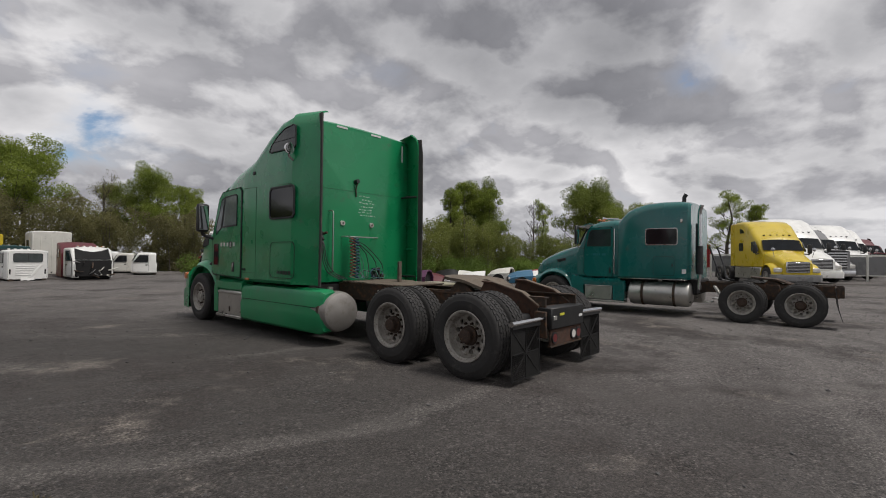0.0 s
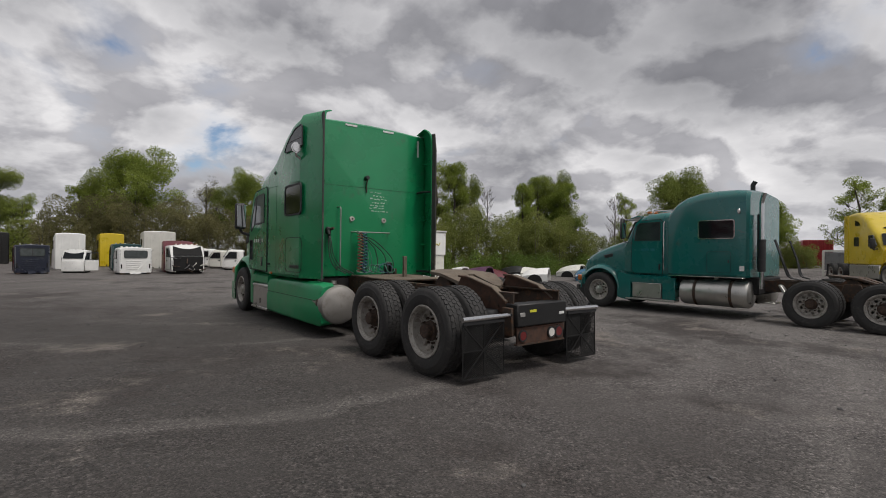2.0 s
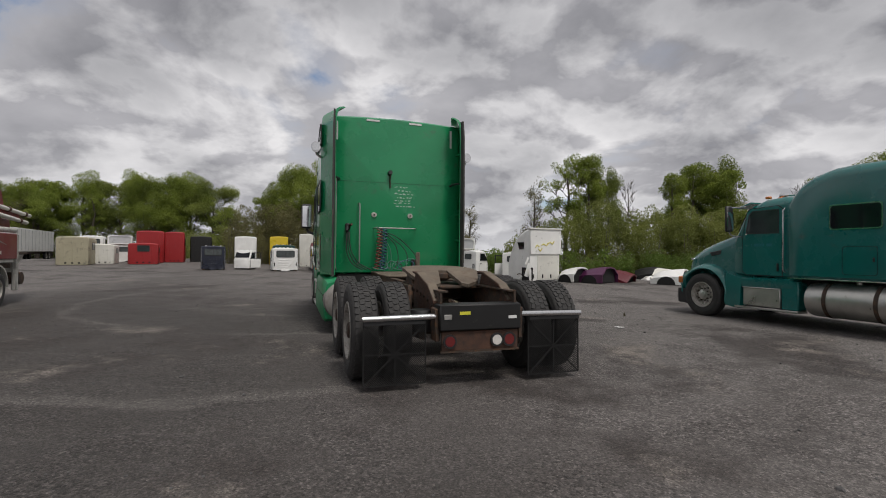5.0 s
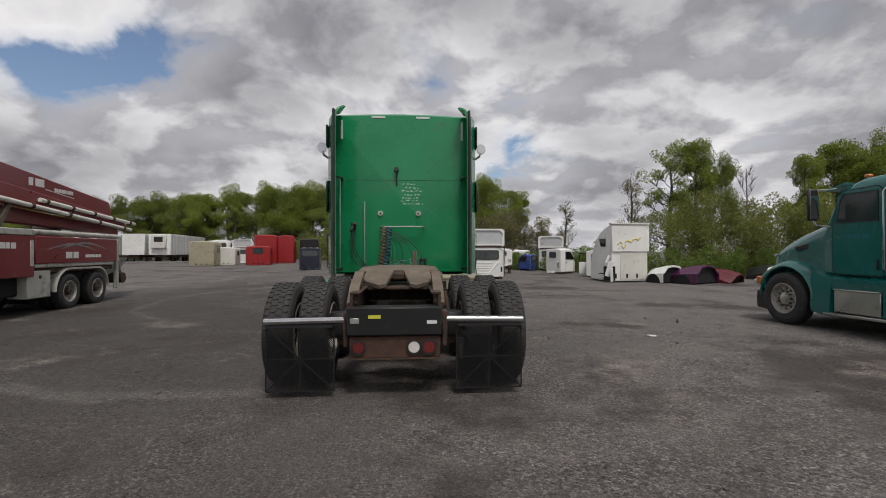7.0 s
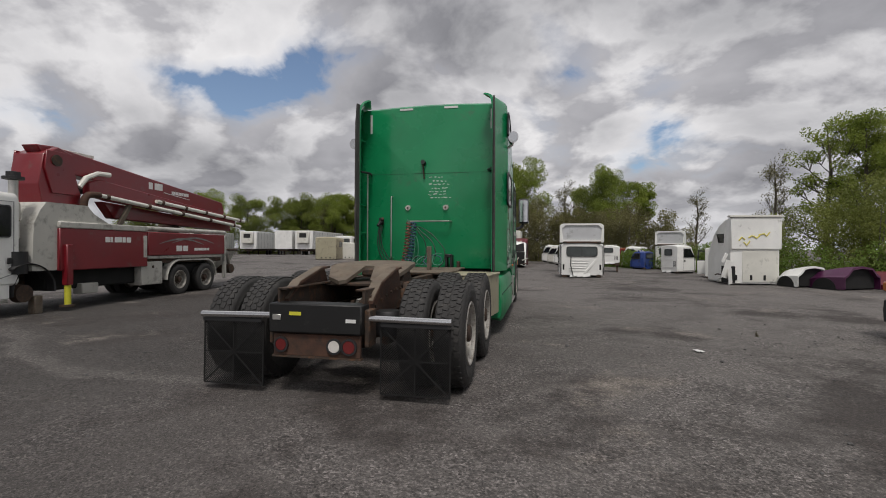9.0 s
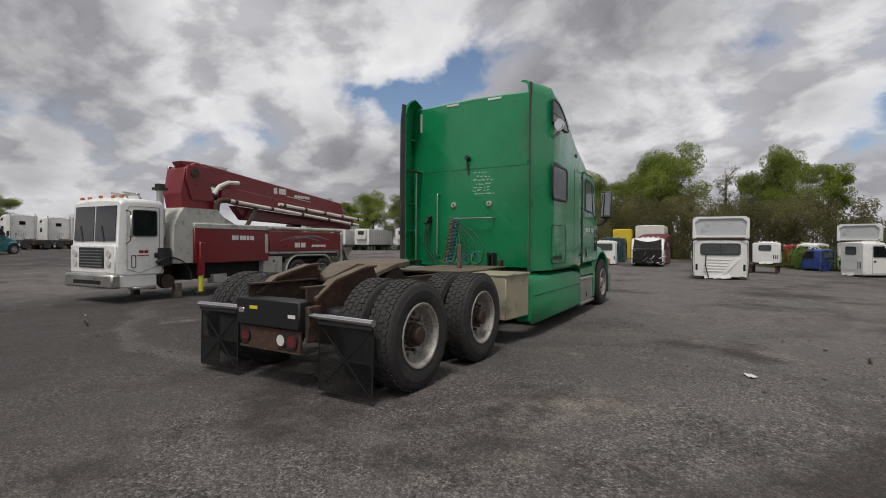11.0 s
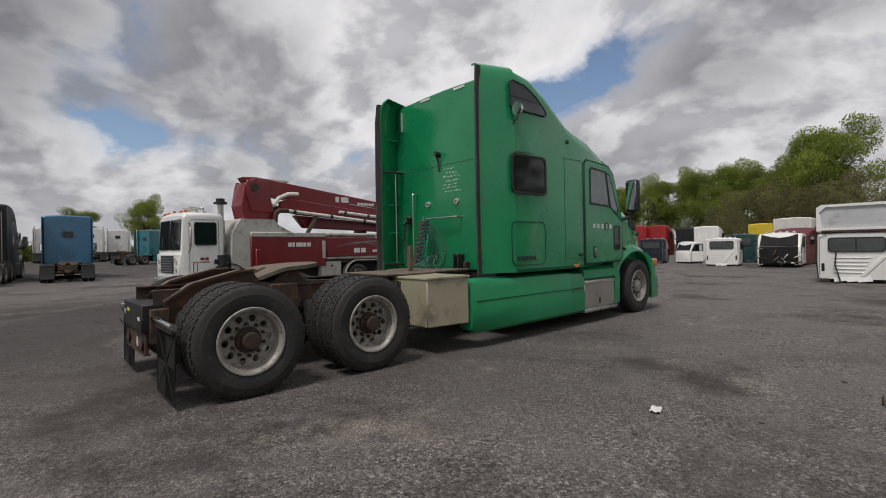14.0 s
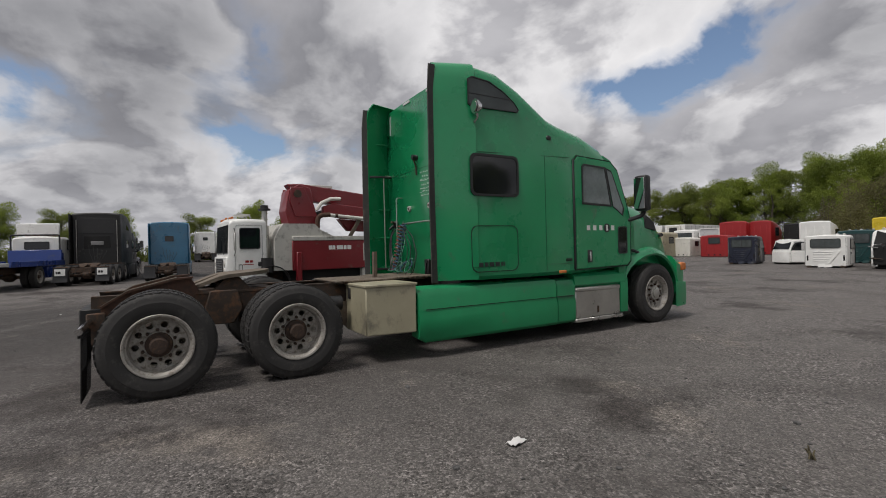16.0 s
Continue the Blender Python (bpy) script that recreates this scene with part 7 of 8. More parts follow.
        part("hinge_bar", box(B(), -hw + 0.1, hw - 0.1, -0.03, 0.05, h - 0.02, h + 0.04, 0.01), M_RUST, df)
    return th


def sleeper_box(name, label, paintm, x, y, yaw, w=2.0, d=1.6, h=1.5, slope=0.0, window=False, group="salvaged sleepers", scale=1.0):
    """A sleeper compartment stood on the ground; its back faces -y."""
    th = thing(name, label, "sleeper cab", pose(x, y, ground_z(x, y), 0, 0, yaw), group, scale=scale)
    hw = w / 2
    rings = [shell(0.0, hw - 0.04, 0.03, h - 0.06, 0.1, 0.03), shell(0.06, hw, 0.0, h, 0.12, 0.04), shell(d * 0.5, hw, 0.0, h - slope * 0.2, 0.14, 0.05), shell(d * 0.8, hw * 0.99, 0.0, h - slope * 0.6, 0.16, 0.05), shell(d, hw * 0.97, 0.0, h - slope, 0.16, 0.05)]
    body = part("sleeper_shell", loft(B(), rings), paintm, th)
    for a in (-0.55, 0.0, 0.55):
        part("pressed_rib", box(B(), a * hw - 0.02, a * hw + 0.02, -0.012, 0.02, 0.15, h * 0.85, 0.006), paintm, body)
    for s in (1, -1):
        part("corner_moulding", box(B(), s * (hw - 0.07) - 0.03, s * (hw - 0.07) + 0.03, -0.014, 0.02, 0.05, h * 0.92, 0.008), paintm, body)
        pane(th, "side_window", rrect(d * 0.35, h * 0.55, d * 0.65, h * 0.78, 0.04), s * (hw + 0.001), s, M_GLASS, M_PLASTIC, 0.02)
    if window:
        pane(th, "rear_window", rrect(-0.28, h * 0.62, 0.28, h * 0.86, 0.04), -0.004, -1, M_SMOKE, M_PLASTIC, 0.03, 0.012, "y")
    for a in (-0.4, 0.0, 0.4):
        part("mount_hole", box(B(), a * hw - 0.05, a * hw + 0.05, -0.008, 0.02, 0.08, 0.16, 0.01), M_DARK, body)
    return th


def truck_hood(name, label, paintm, x, y, yaw, w=1.9, d=1.5, h=0.62, pitch=0, roll=0, z=0.0, group="salvaged hoods", inside=True, up=False):
    """A tilted-off hood lying on its rim: bonnet, two wing arches and a black plate for the shaded hollow behind."""
    th = thing(name, label, "truck hood", pose(x, y, ground_z(x, y) + z, pitch, roll, yaw), group)
    hw = w / 2
    rings = []
    for f, zt, k in ((0.0, 0.50, 0.80), (0.12, 0.72, 0.86), (0.35, 0.86, 0.92), (0.65, 0.95, 0.97), (1.0, 1.0, 1.0)):
        yy = f * d
        out = [(-hw * k, yy, 0.02), (-hw * k, yy, h * zt * 0.55), (-hw * k * 0.80, yy, h * zt * 0.66), (-hw * k * 0.55, yy, h * zt * 0.92), (0, yy, h * zt), (hw * k * 0.55, yy, h * zt * 0.92), (hw * k * 0.80, yy, h * zt * 0.66), (hw * k, yy, h * zt * 0.55), (hw * k, yy, 0.02)]
        inn = [(a * 0.955, yy, max(0.02, b * 0.94 - 0.02)) for a, yy2, b in reversed(out)]
        rings.append(out + inn)
    part("hood_shell", loft(B(), rings), paintm, th)
    for s in (1, -1):
        part("wheel_arch", prism(B(), [(d * 0.52 + 0.36 * math.cos(a), 0.005 + 0.34 * math.sin(a)) for a in [math.pi * k / 10 for k in range(11)]], s * hw * 0.90, s * hw * 0.995), M_DARK, th)
        part("headlight", box(B(), s * hw * 0.6 - 0.13, s * hw * 0.6 + 0.13, -0.02, 0.08, 0.16, 0.30, 0.03), M_LAMP_WHITE, th)
    part("grille", box(B(), -hw * 0.36, hw * 0.36, -0.02, 0.03, 0.08, h * 0.46, 0.02), M_PLASTIC, th)
    # shade inside the hood, put in as a black plate
    part("hollow", prism(B(), [(-hw * 0.9, 0.04), (hw * 0.9, 0.04), (hw * 0.88, h * 0.5), (hw * 0.5, h * 0.86), (-hw * 0.5, h * 0.86), (-hw * 0.88, h * 0.5)], d * 0.86, d * 0.90, "y"), M_DARK, th, "black plate for the shade in the hollow underside")
    return th


# the row beyond the tractor, from the west
sleeper_box("beige_sleeper_box", "beige sleeper box standing on the ground", M_BEIGE, -13.90, 27.30, 7.6, 1.48, 1.82, 1.55, scale=1.10)
sleeper_box("cream_sleeper_box", "cream white sleeper box standing on the ground", M_OFFWHITE, -13.10, 29.00, 7.6, 1.59, 1.72, 1.28, scale=1.00)
salvage_cab("white_cab", "white salvaged cab behind the cream sleeper box", M_WHITE, -14.60, 32.00, 9.5, 1.51, 1.38, 1.75, scale=1.02)
salvage_cab("white_cab", "white salvaged cab with a grey roof deflector", M_WHITE, -13.00, 32.40, 4.5, 1.51, 1.38, 1.25, deflector=0.68, scale=0.96)
sleeper_box("red_sleeper_box", "bright red salvaged sleeper box with a small rear window", M_RED, -10.70, 29.00, 9.5, 1.54, 1.23, 1.26, window=True, scale=1.10)
sleeper_box("red_high_roof_sleeper", "red high-roof sleeper cab standing behind the red box", M_RED, -10.95, 31.60, 7.4, 1.58, 1.88, 2.10, 0.5, scale=1.06)
sleeper_box("red_high_roof_sleeper", "second red high-roof sleeper cab", M_RED, -9.60, 32.30, 7.4, 1.24, 1.88, 2.20, 0.5, scale=1.00)
sleeper_box("black_sleeper_box", "black sleeper box in the second row", M_BLACK, -8.10, 33.60, 7.4, 1.57, 1.69, 2.10, scale=0.92)
salvage_cab("navy_cab", "dark navy salvaged cab with a wide window", M_NAVY, -5.75, 22.60, 7.5, 1.48, 1.31, 1.60, scale=0.82)
salvage_cab("white_cab", "white salvaged cab with its door open", M_WHITE, -4.05, 23.90, 159.5, 1.51, 1.38, 1.75, scale=0.62)
sleeper_box("white_rounded_sleeper", "white rounded high-roof sleeper cab", M_WHITE, -4.45, 26.70, 5.4, 1.62, 2.26, 2.40, 0.9, scale=0.80)
sleeper_box("yellow_box_body", "plain yellow box body in the second row", M_YELLOW, -2.50, 29.40, 3.5, 1.57, 2.25, 2.55, scale=0.78)
salvage_cab("dark_green_cab", "dark green salvaged cab in the second row", M_DKGREEN, -2.11, 24.50, 3.6, 1.51, 1.38, 1.67, scale=0.85)
salvage_cab("white_cab", "white salvaged day cab with a wide rear window", M_WHITE, -2.00, 21.33, 7.6, 1.50, 1.39, 1.42, scale=0.90)
sleeper_box("white_box_body", "tall white box body in the second row", M_OFFWHITE, -0.40, 26.40, -0.5, 2.16, 2.83, 2.93, scale=0.74)
sleeper_box("maroon_sleeper_box", "maroon sleeper cab with a rounded roof", M_MAROON, 0.20, 24.45, 175.5, 1.67, 1.81, 1.82, 0.5, scale=0.90)
salvage_cab("wrecked_white_cab", "white cab with its nose torn off and dash exposed", M_WHITE, 0.10, 22.50, 183.5, 1.44, 1.25, 1.32, front="stripped", scale=1.07)
salvage_cab("white_cab", "white salvaged day cab seen at its flank", M_WHITE, 2.90, 27.90, 69.4, 1.25, 1.15, 1.28, scale=0.90)
salvage_cab("white_cab", "aged white salvaged cab with dark window openings", M_OFFWHITE, 3.20, 26.20, 69.5, 1.23, 1.12, 1.22, scale=0.90)
salvage_cab("white_cab", "white salvaged day cab with a torn lower corner", M_WHITE, 3.70, 24.40, 71.5, 1.24, 1.06, 1.12, scale=1.05)
salvage_cab("white_deflector_cab", "white salvaged cab with a tall roof deflector open to the rear", M_WHITE, 3.40, 14.77, 2.5, 1.46, 1.07, 1.21, deflector=0.66, scale=1.177)
salvage_cab("white_lifted_cab", "white salvaged cab resting on steel stands", M_WHITE, 4.95, 18.60, -8.6, 1.09, 1.06, 1.05, rear="window_small", z=0.42, scale=0.86)
salvage_cab("red_cab", "red salvaged cab far along the row", M_RED, 6.55, 23.60, 19.4, 1.35, 1.30, 1.33, scale=0.80)
salvage_cab("white_cab", "white salvaged day cab far along the row", M_WHITE, 7.40, 23.30, 59.5, 1.44, 1.31, 1.46, scale=0.80)
salvage_cab("blue_cab", "blue salvaged cab part hidden in the row", M_ROYAL, 7.30, 21.40, 49.4, 0.99, 0.89, 1.03, scale=0.92)
salvage_cab("white_deflector_cab", "white salvaged cab with a grey-lined roof deflector", M_WHITE, 8.30, 21.40, -20.6, 1.30, 1.13, 1.17, deflector=0.66, scale=1.10)
salvage_cab("white_cab", "white salvaged day cab with a small rear window", M_WHITE, 7.60, 18.60, -62.7, 1.29, 1.21, 1.54, rear="window_small", scale=0.84)
salvage_cab("white_cab", "white salvaged day cab with its door swung open", M_WHITE, 8.62, 15.30, -38.0, 1.30, 1.21, 1.60, rear="window_small", scale=0.78)


def stands():
    for x in (4.52, 5.38):
        th = thing("steel_stand", "low rusty steel trestle under the raised cab", "stand", pose(x, 19.1, ground_z(x, 19.1), 0, 0, -8.6), "steel stands", scale=0.86)
        part("beam", box(B(), -0.1, 0.1, -0.7, 0.7, 0.34, 0.42, 0.01), M_STEEL, th)
        for yy in (-0.6, 0.0, 0.6):
            part("leg", box(B(), -0.05, 0.05, yy - 0.05, yy + 0.05, 0, 0.34), M_STEEL, th)


stands()


def torn_sleeper():
    """The white high-roof sleeper with a sprayed mark and a ripped lower corner."""
    th = thing("torn_white_sleeper", "white high-roof sleeper cab with ripped corner and yellow spray mark", "sleeper cab", pose(8.83, 12.55, ground_z(8.83, 12.55), 0, 0, 5.2), "salvaged sleepers", scale=0.968)
    w, h = 0.82, 2.40
    rings = [shell(0.0, w - 0.03, 0.06, h - 0.03, 0.05, 0.02), shell(0.05, w, 0.04, h, 0.07, 0.03), shell(0.45, w, 0.04, h - 0.02, 0.14, 0.05), shell(0.85, w, 0.04, h - 0.14, 0.2, 0.06),
             shell(1.25, w * 0.99, 0.05, h - 0.40, 0.24, 0.06), shell(1.55, w * 0.98, 0.05, h - 0.76, 0.24, 0.06), shell(1.75, w * 0.97, 0.05, h - 1.16, 0.2, 0.06), shell(1.82, w * 0.95, 0.05, h - 1.4, 0.18, 0.06)]
    body = part("sleeper_shell", loft(B(), rings), M_WHITE, th)
    part("roof_lip", box(B(), -w - 0.03, w + 0.06, -0.10, 0.12, h - 0.04, h + 0.03, 0.01), M_OFFWHITE, body)
    part("upper_panel", box(B(), -w + 0.02, w + 0.03, -0.06, -0.005, h * 0.52, h - 0.05, 0.02), M_WHITE, body)
    part("lower_panel", box(B(), -w * 0.5, w - 0.05, -0.02, 0.0, 0.1, h * 0.50, 0.02), M_OFFWHITE, body)
    tag = B()
    rng = random.Random(2)
    for k in range(6):
        a = (-0.55 + 0.16 * k, h * 0.62 + 0.06 * k + rng.uniform(-0.06, 0.06))
        tube(tag, [(a[0], -0.066, a[1]), (a[0] + 0.10, -0.066, a[1] + rng.uniform(-0.14, 0.14)), (a[0] + 0.2, -0.066, a[1] + 0.04)], 0.024, 5)
    part("spray_mark", tag, M_YSPRAY, body, "yellow spray-paint scrawl")
    for s in (1, -1):
        pane(th, "roof_window", [(0.45, h * 0.62), (0.45, h * 0.74), (0.95, h * 0.74), (0.80, h * 0.62)], s * (w + 0.001), s, M_GLASS, M_PLASTIC, 0.02)
    for a in (-0.62, -0.12, 0.32):
        part("mount_hole", box(B(), a - 0.05, a + 0.05, -0.03, 0.02, 0.16, 0.36, 0.02), M_DARK, body)
    for k, (x, z, sx, sz, rot) in enumerate(((-0.95, 0.55, 0.28, 0.62, 14), (-0.86, 0.30, 0.16, 0.56, -12), (-1.05, 0.95, 0.12, 0.34, 24), (0.98, 0.32, 0.06, 0.5, 4))):
        bm = box(B(), -sx / 2, sx / 2, -0.012, 0.012, -sz / 2, sz / 2, 0.005, pose(x, -0.10 - 0.03 * k, z, 8, rot, 20))
        part("torn_panel", bm, M_WHITE, th)
    part("torn_opening", box(B(), -w - 0.006, -w + 0.2, -0.012, 0.62, 0.06, 0.66, 0.02), M_DARK, th)
    rng = random.Random(8)
    for k in range(9):
        a = Vector((-w - 0.02, rng.uniform(0.0, 0.6), rng.uniform(0.08, 0.6)))
        b = a + Vector((rng.uniform(-0.16, 0.0), rng.uniform(-0.2, 0.2), rng.uniform(-0.2, 0.1)))
        b.z = max(0.04, b.z)
        part("bent_strut", tube(B(), [a, (a + b) / 2 + Vector((-0.05, 0, 0.03)), b], rng.uniform(0.012, 0.028), 5), (M_STEEL, M_WHITE, M_GREY)[k % 3], th)


torn_sleeper()

HOODS = (
    ("white_hood", "white truck hood lying on the ground", M_WHITE, 9.95, 12.82, 196, 1.12, 1.05, 0.68, 0),
    ("purple_hood", "dull purple truck hood lying on its rim", M_PURPLE, 10.62, 12.3, 206, 1.42, 1.28, 0.71, 0),
    ("maroon_hood", "dark maroon hood tipped up on its nose", M_MAROON, 12.0, 12.6, 214, 1.36, 1.08, 0.84, 24),
    ("white_hood", "white truck hood with a dark wheel arch", M_WHITE, 13.26, 10.94, 214, 1.54, 1.27, 0.66, 0),
    ("white_hood", "white hood with its hollow side showing", M_OFFWHITE, 14.77, 10.70, 29, 1.54, 1.18, 0.64, 0),
    ("black_hood", "black hood leaning up among the white ones", M_BLACK, 15.66, 12.81, 19, 1.43, 1.17, 0.93, 20),
    ("white_hood", "white hood standing nearly upright", M_WHITE, 14.95, 13.30, 199, 1.35, 1.08, 0.73, 60),
    ("blue_hood", "light blue truck hood lying on the ground", M_BLUE, 16.00, 9.87, 219, 1.53, 1.26, 0.71, 0),
    ("white_hood", "white hood at the end of the line", M_WHITE, 17.69, 10.14, 214, 1.62, 1.35, 0.65, 0),
    ("white_hood", "white hood in the second line", M_OFFWHITE, 18.25, 12.60, 199, 1.61, 1.34, 0.73, 0),
    ("red_hood", "red hood in the second line", M_RED, 20.30, 11.57, 214, 1.60, 1.33, 0.63, 0),
    ("white_hood", "white hood beyond the teal tractor", M_WHITE, 21.79, 9.43, 214, 1.61, 1.34, 0.66, 0),
)
for n, l, p, x, y, a, w, d, h, tilt in HOODS:
    truck_hood(n, l, p, x, y, a, w, d, h, -tilt if tilt else 0, 0, 0.0 if not tilt else 0.02)


# ---- trailers, containers, fence ----
def trailer(name, label, x, y, yaw, length=9.0, w=2.5, h=2.6, floor=1.1, front_unit=True, group="parked trailers", paintm=M_WHITE):
    """A box trailer; its front faces -y."""
    th = thing(name, label, "trailer", pose(x, y, ground_z(x, y) - 0.1, 0, 0, yaw), group)
    body = part("box_body", box(B(), -w / 2, w / 2, 0, length, floor, floor + h, 0.03), paintm, th)
    for k in range(int(length / 1.2)):
        for s in (1, -1):
            part("side_post", box(B(), min(s * w / 2, s * (w / 2 + 0.012)), max(s * w / 2, s * (w / 2 + 0.012)), 0.6 + k * 1.2, 0.64 + k * 1.2, floor + 0.1, floor + h - 0.1), M_GREY, body)
    if front_unit:
        ru = part("cooling_unit", box(B(), -0.85, 0.85, -0.45, 0.0, floor + h * 0.32, floor + h * 0.96, 0.06), M_OFFWHITE, th)
        part("unit_grille", box(B(), -0.5, 0.5, -0.47, -0.44, floor + h * 0.62, floor + h * 0.86, 0.02), M_PLASTIC, ru)
    part("underframe", box(B(), -0.6, 0.6, 0.2, length - 0.2, floor - 0.3, floor, 0.02), M_STEEL, th)
    for s in (1, -1):
        part("landing_leg", box(B(), s * 0.7 - 0.06, s * 0.7 + 0.06, 2.0, 2.14, 0.0, floor, 0.01), M_STEEL, th)
        for yy in (length - 1.2, length - 2.5):
            wheel(th, s * 1.0, yy, s)
    return th


trailer("white_trailer", "white box trailer with a plain front wall", -33.7, 54.9, 8.0, 13.0, front_unit=False)
trailer("white_trailer", "white refrigerated box trailer with a cooling unit", -30.9, 55.5, 8.0, 15.0)
trailer("white_trailer", "white refrigerated box trailer far behind the pump truck", -40.9, 57.4, 12.0, 13.0)
trailer("white_trailer", "white box trailer far behind the pump truck", -47.8, 55.6, 20.0, 13.0)
trailer("white_trailer", "white refrigerated box trailer far behind the pump truck", -51.5, 54.0, 22.0, 13.0)


def container(x, y, yaw, paintm, label):
    th = thing("shipping_container", label, "container", pose(x, y, ground_z(x, y), 0, 0, yaw), "containers", scale=1.12)
    body = part("container_body", box(B(), -1.2, 1.2, 0, 6, 0.05, 2.55, 0.02), paintm, th)
    for k in range(9):
        part("corrugation", box(B(), -1.12 + k * 0.27, -1.0 + k * 0.27, -0.03, 0.01, 0.15, 2.45, 0.01), paintm, body)
    for k in range(22):
        for s in (1, -1):
            part("corrugation", box(B(), min(s * 1.2, s * 1.23), max(s * 1.2, s * 1.23), 0.2 + k * 0.26, 0.32 + k * 0.26, 0.15, 2.45, 0.01), paintm, body)
    return th


container(41.2, 13.2, -66.1, M_BLUE, "pale blue corrugated shipping container")
container(41.9, 10.5, -66.1, M_GREY, "grey corrugated shipping container")
container(60.0, 10.6, -69.0, M_RED, "faded red corrugated shipping container")


def yard_fence():
    th = thing("yard_fence", "pale post and rail fence with dark mesh panels", "fence", pose(32.54, 3.59, ground_z(32.54, 3.59), 0, 0, -83.1), kind="structure", scale=1.119)
    for k in range(14):
        part("post", box(B(), k * 1.5 - 0.05, k * 1.5 + 0.05, -0.05, 0.05, 0.0, 1.45, 0.01), M_OFFWHITE, th)
    part("rail", box(B(), 0, 19.5, -0.03, 0.03, 1.38, 1.48, 0.01), M_OFFWHITE, th)
    part("rail", box(B(), 0, 19.5, -0.03, 0.03, 0.30, 0.36, 0.01), M_OFFWHITE, th)
    for k in range(13):
        part("panel", box(B(), k * 1.5 + 0.06, k * 1.5 + 1.44, -0.01, 0.01, 0.36, 1.36), M_GREY, th)


yard_fence()


# ---- litter on the ground ----
def litter():
    rng = random.Random(12)
    for x, y, s in ((3.82, 1.26, 0.07), (-6.3, -0.4, 0.025), (-7.8, -2.9, 0.02)):
        bm = bmesh.new()
        bmesh.ops.create_grid(bm, x_segments=6, y_segments=5, size=s)
        for v in bm.verts:
            v.co.z = 0.012 + rng.uniform(0, s * 0.25)
            v.co.y *= 0.55
        bm.transform(pose(0, 0, 0, 0, 0, rng.uniform(0, 180)))
        bmesh.ops.solidify(bm, geom=list(bm.faces), thickness=0.004)
        bm.transform(Matrix.Translation((x, y, 0.0)))
        ob = part("paper_scrap", bm, M_PAPER, None)
        tagged(ob, "crumpled white paper scrap lying on the gravel", "litter", "paper scraps")
    for x, y in ((-5.0, -0.9), (5.0, 2.6)):
        bm = B()
        for k in range(6):
            a = rng.uniform(0, 6.28)
            r = rng.uniform(0.02, 0.06)
            tube(bm, [(x + rng.uniform(-0.02, 0.02), y, 0.0), (x + r * 0.5 * math.cos(a), y + r * 0.5 * math.sin(a), rng.uniform(0.03, 0.08)), (x + r * math.cos(a), y + r * math.sin(a), rng.uniform(0.01, 0.12))], 0.005, 4)
        ob = part("dry_weed", bm, M_WEED, None)
        tagged(ob, "dry brown weed tuft in the gravel", "weed", "weeds")


litter()


def gravel():
    """Loose stones over the near ground."""
    rng = np.random.RandomState(7)
    base = bmesh.new()
    bmesh.ops.create_icosphere(base, subdivisions=1, radius=1.0)
    bv = np.array([v.co[:] for v in base.verts])
    bf = np.array([[v.index for v in f.verts] for f in base.faces])
    base.free()
    n = 9000
    ang = rng.uniform(-math.pi, math.pi, n)
    rad = 1.6 + 10.5 * np.sqrt(rng.uniform(0, 1, n))
    cx, cy = rad * np.cos(ang) + 0.5, rad * np.sin(ang) - 1.5
    sz = np.clip(rng.lognormal(-4.75, 0.42, n), 0.004, 0.03)
    vs, fs = [], []
    for i in range(n):
        r = bv * (1 + rng.uniform(-0.25, 0.25, (len(bv), 1))) * np.array([1.0, rng.uniform(0.6, 1.0), rng.uniform(0.4, 0.7)]) * sz[i]
        a = rng.uniform(0, 6.28)
        c, s = math.cos(a), math.sin(a)
        vs.append(np.stack([r[:, 0] * c - r[:, 1] * s + cx[i], r[:, 0] * s + r[:, 1] * c + cy[i], r[:, 2] + sz[i] * 0.25], 1))
        fs.append(bf + i * len(bv))
    me = bpy.data.meshes.new("gravel")
    me.from_pydata(np.concatenate(vs).tolist(), [], np.concatenate(fs).tolist())
    me.materials.append(M_STONE)
    tagged(new("gravel", me), "loose grey stones scattered over the yard", "gravel", "", "stuff")


gravel()


# ---- trees and scrub ----
def leaf_cloud(centres, radii, count, size, rng, squash=0.9):
    """Many small leaf clumps, each a bent pair of quads, spread through a set of blobs."""
    c = np.array(centres)
    r = np.array(radii)
    w = r ** 2
    pick = rng.choice(len(c), count, p=w / w.sum())
    d = rng.normal(size=(count, 3))
    d /= np.linalg.norm(d, axis=1)[:, None]
    rad = r[pick] * np.cbrt(rng.uniform(0.15, 1.05, count))
    p = c[pick] + d * rad[:, None] * np.array([1, 1, squash])
    n = rng.normal(size=(count, 3)) + d * 0.6 + np.array([0, 0, 0.5])
    n /= np.linalg.norm(n, axis=1)[:, None]
    u = np.cross(n, rng.normal(size=(count, 3)))
    u /= np.linalg.norm(u, axis=1)[:, None] + 1e-9
    v = np.cross(n, u)
    s = size * rng.uniform(0.5, 1.35, count)[:, None]
    f = n * s * 0.30
    verts = np.stack([p - u * s - f, p - v * s * 0.62 + f, p + u * s - f, p + v * s * 0.62 + f], 1).reshape(-1, 3)
    quads = np.arange(count)[:, None] * 4 + np.array([0, 1, 2, 3])
    return verts, quads


def mesh_of(name, verts, faces, material):
    me = bpy.data.meshes.new(name)
    me.from_pydata(verts.tolist(), [], faces.tolist())
    me.materials.append(material)
    return me


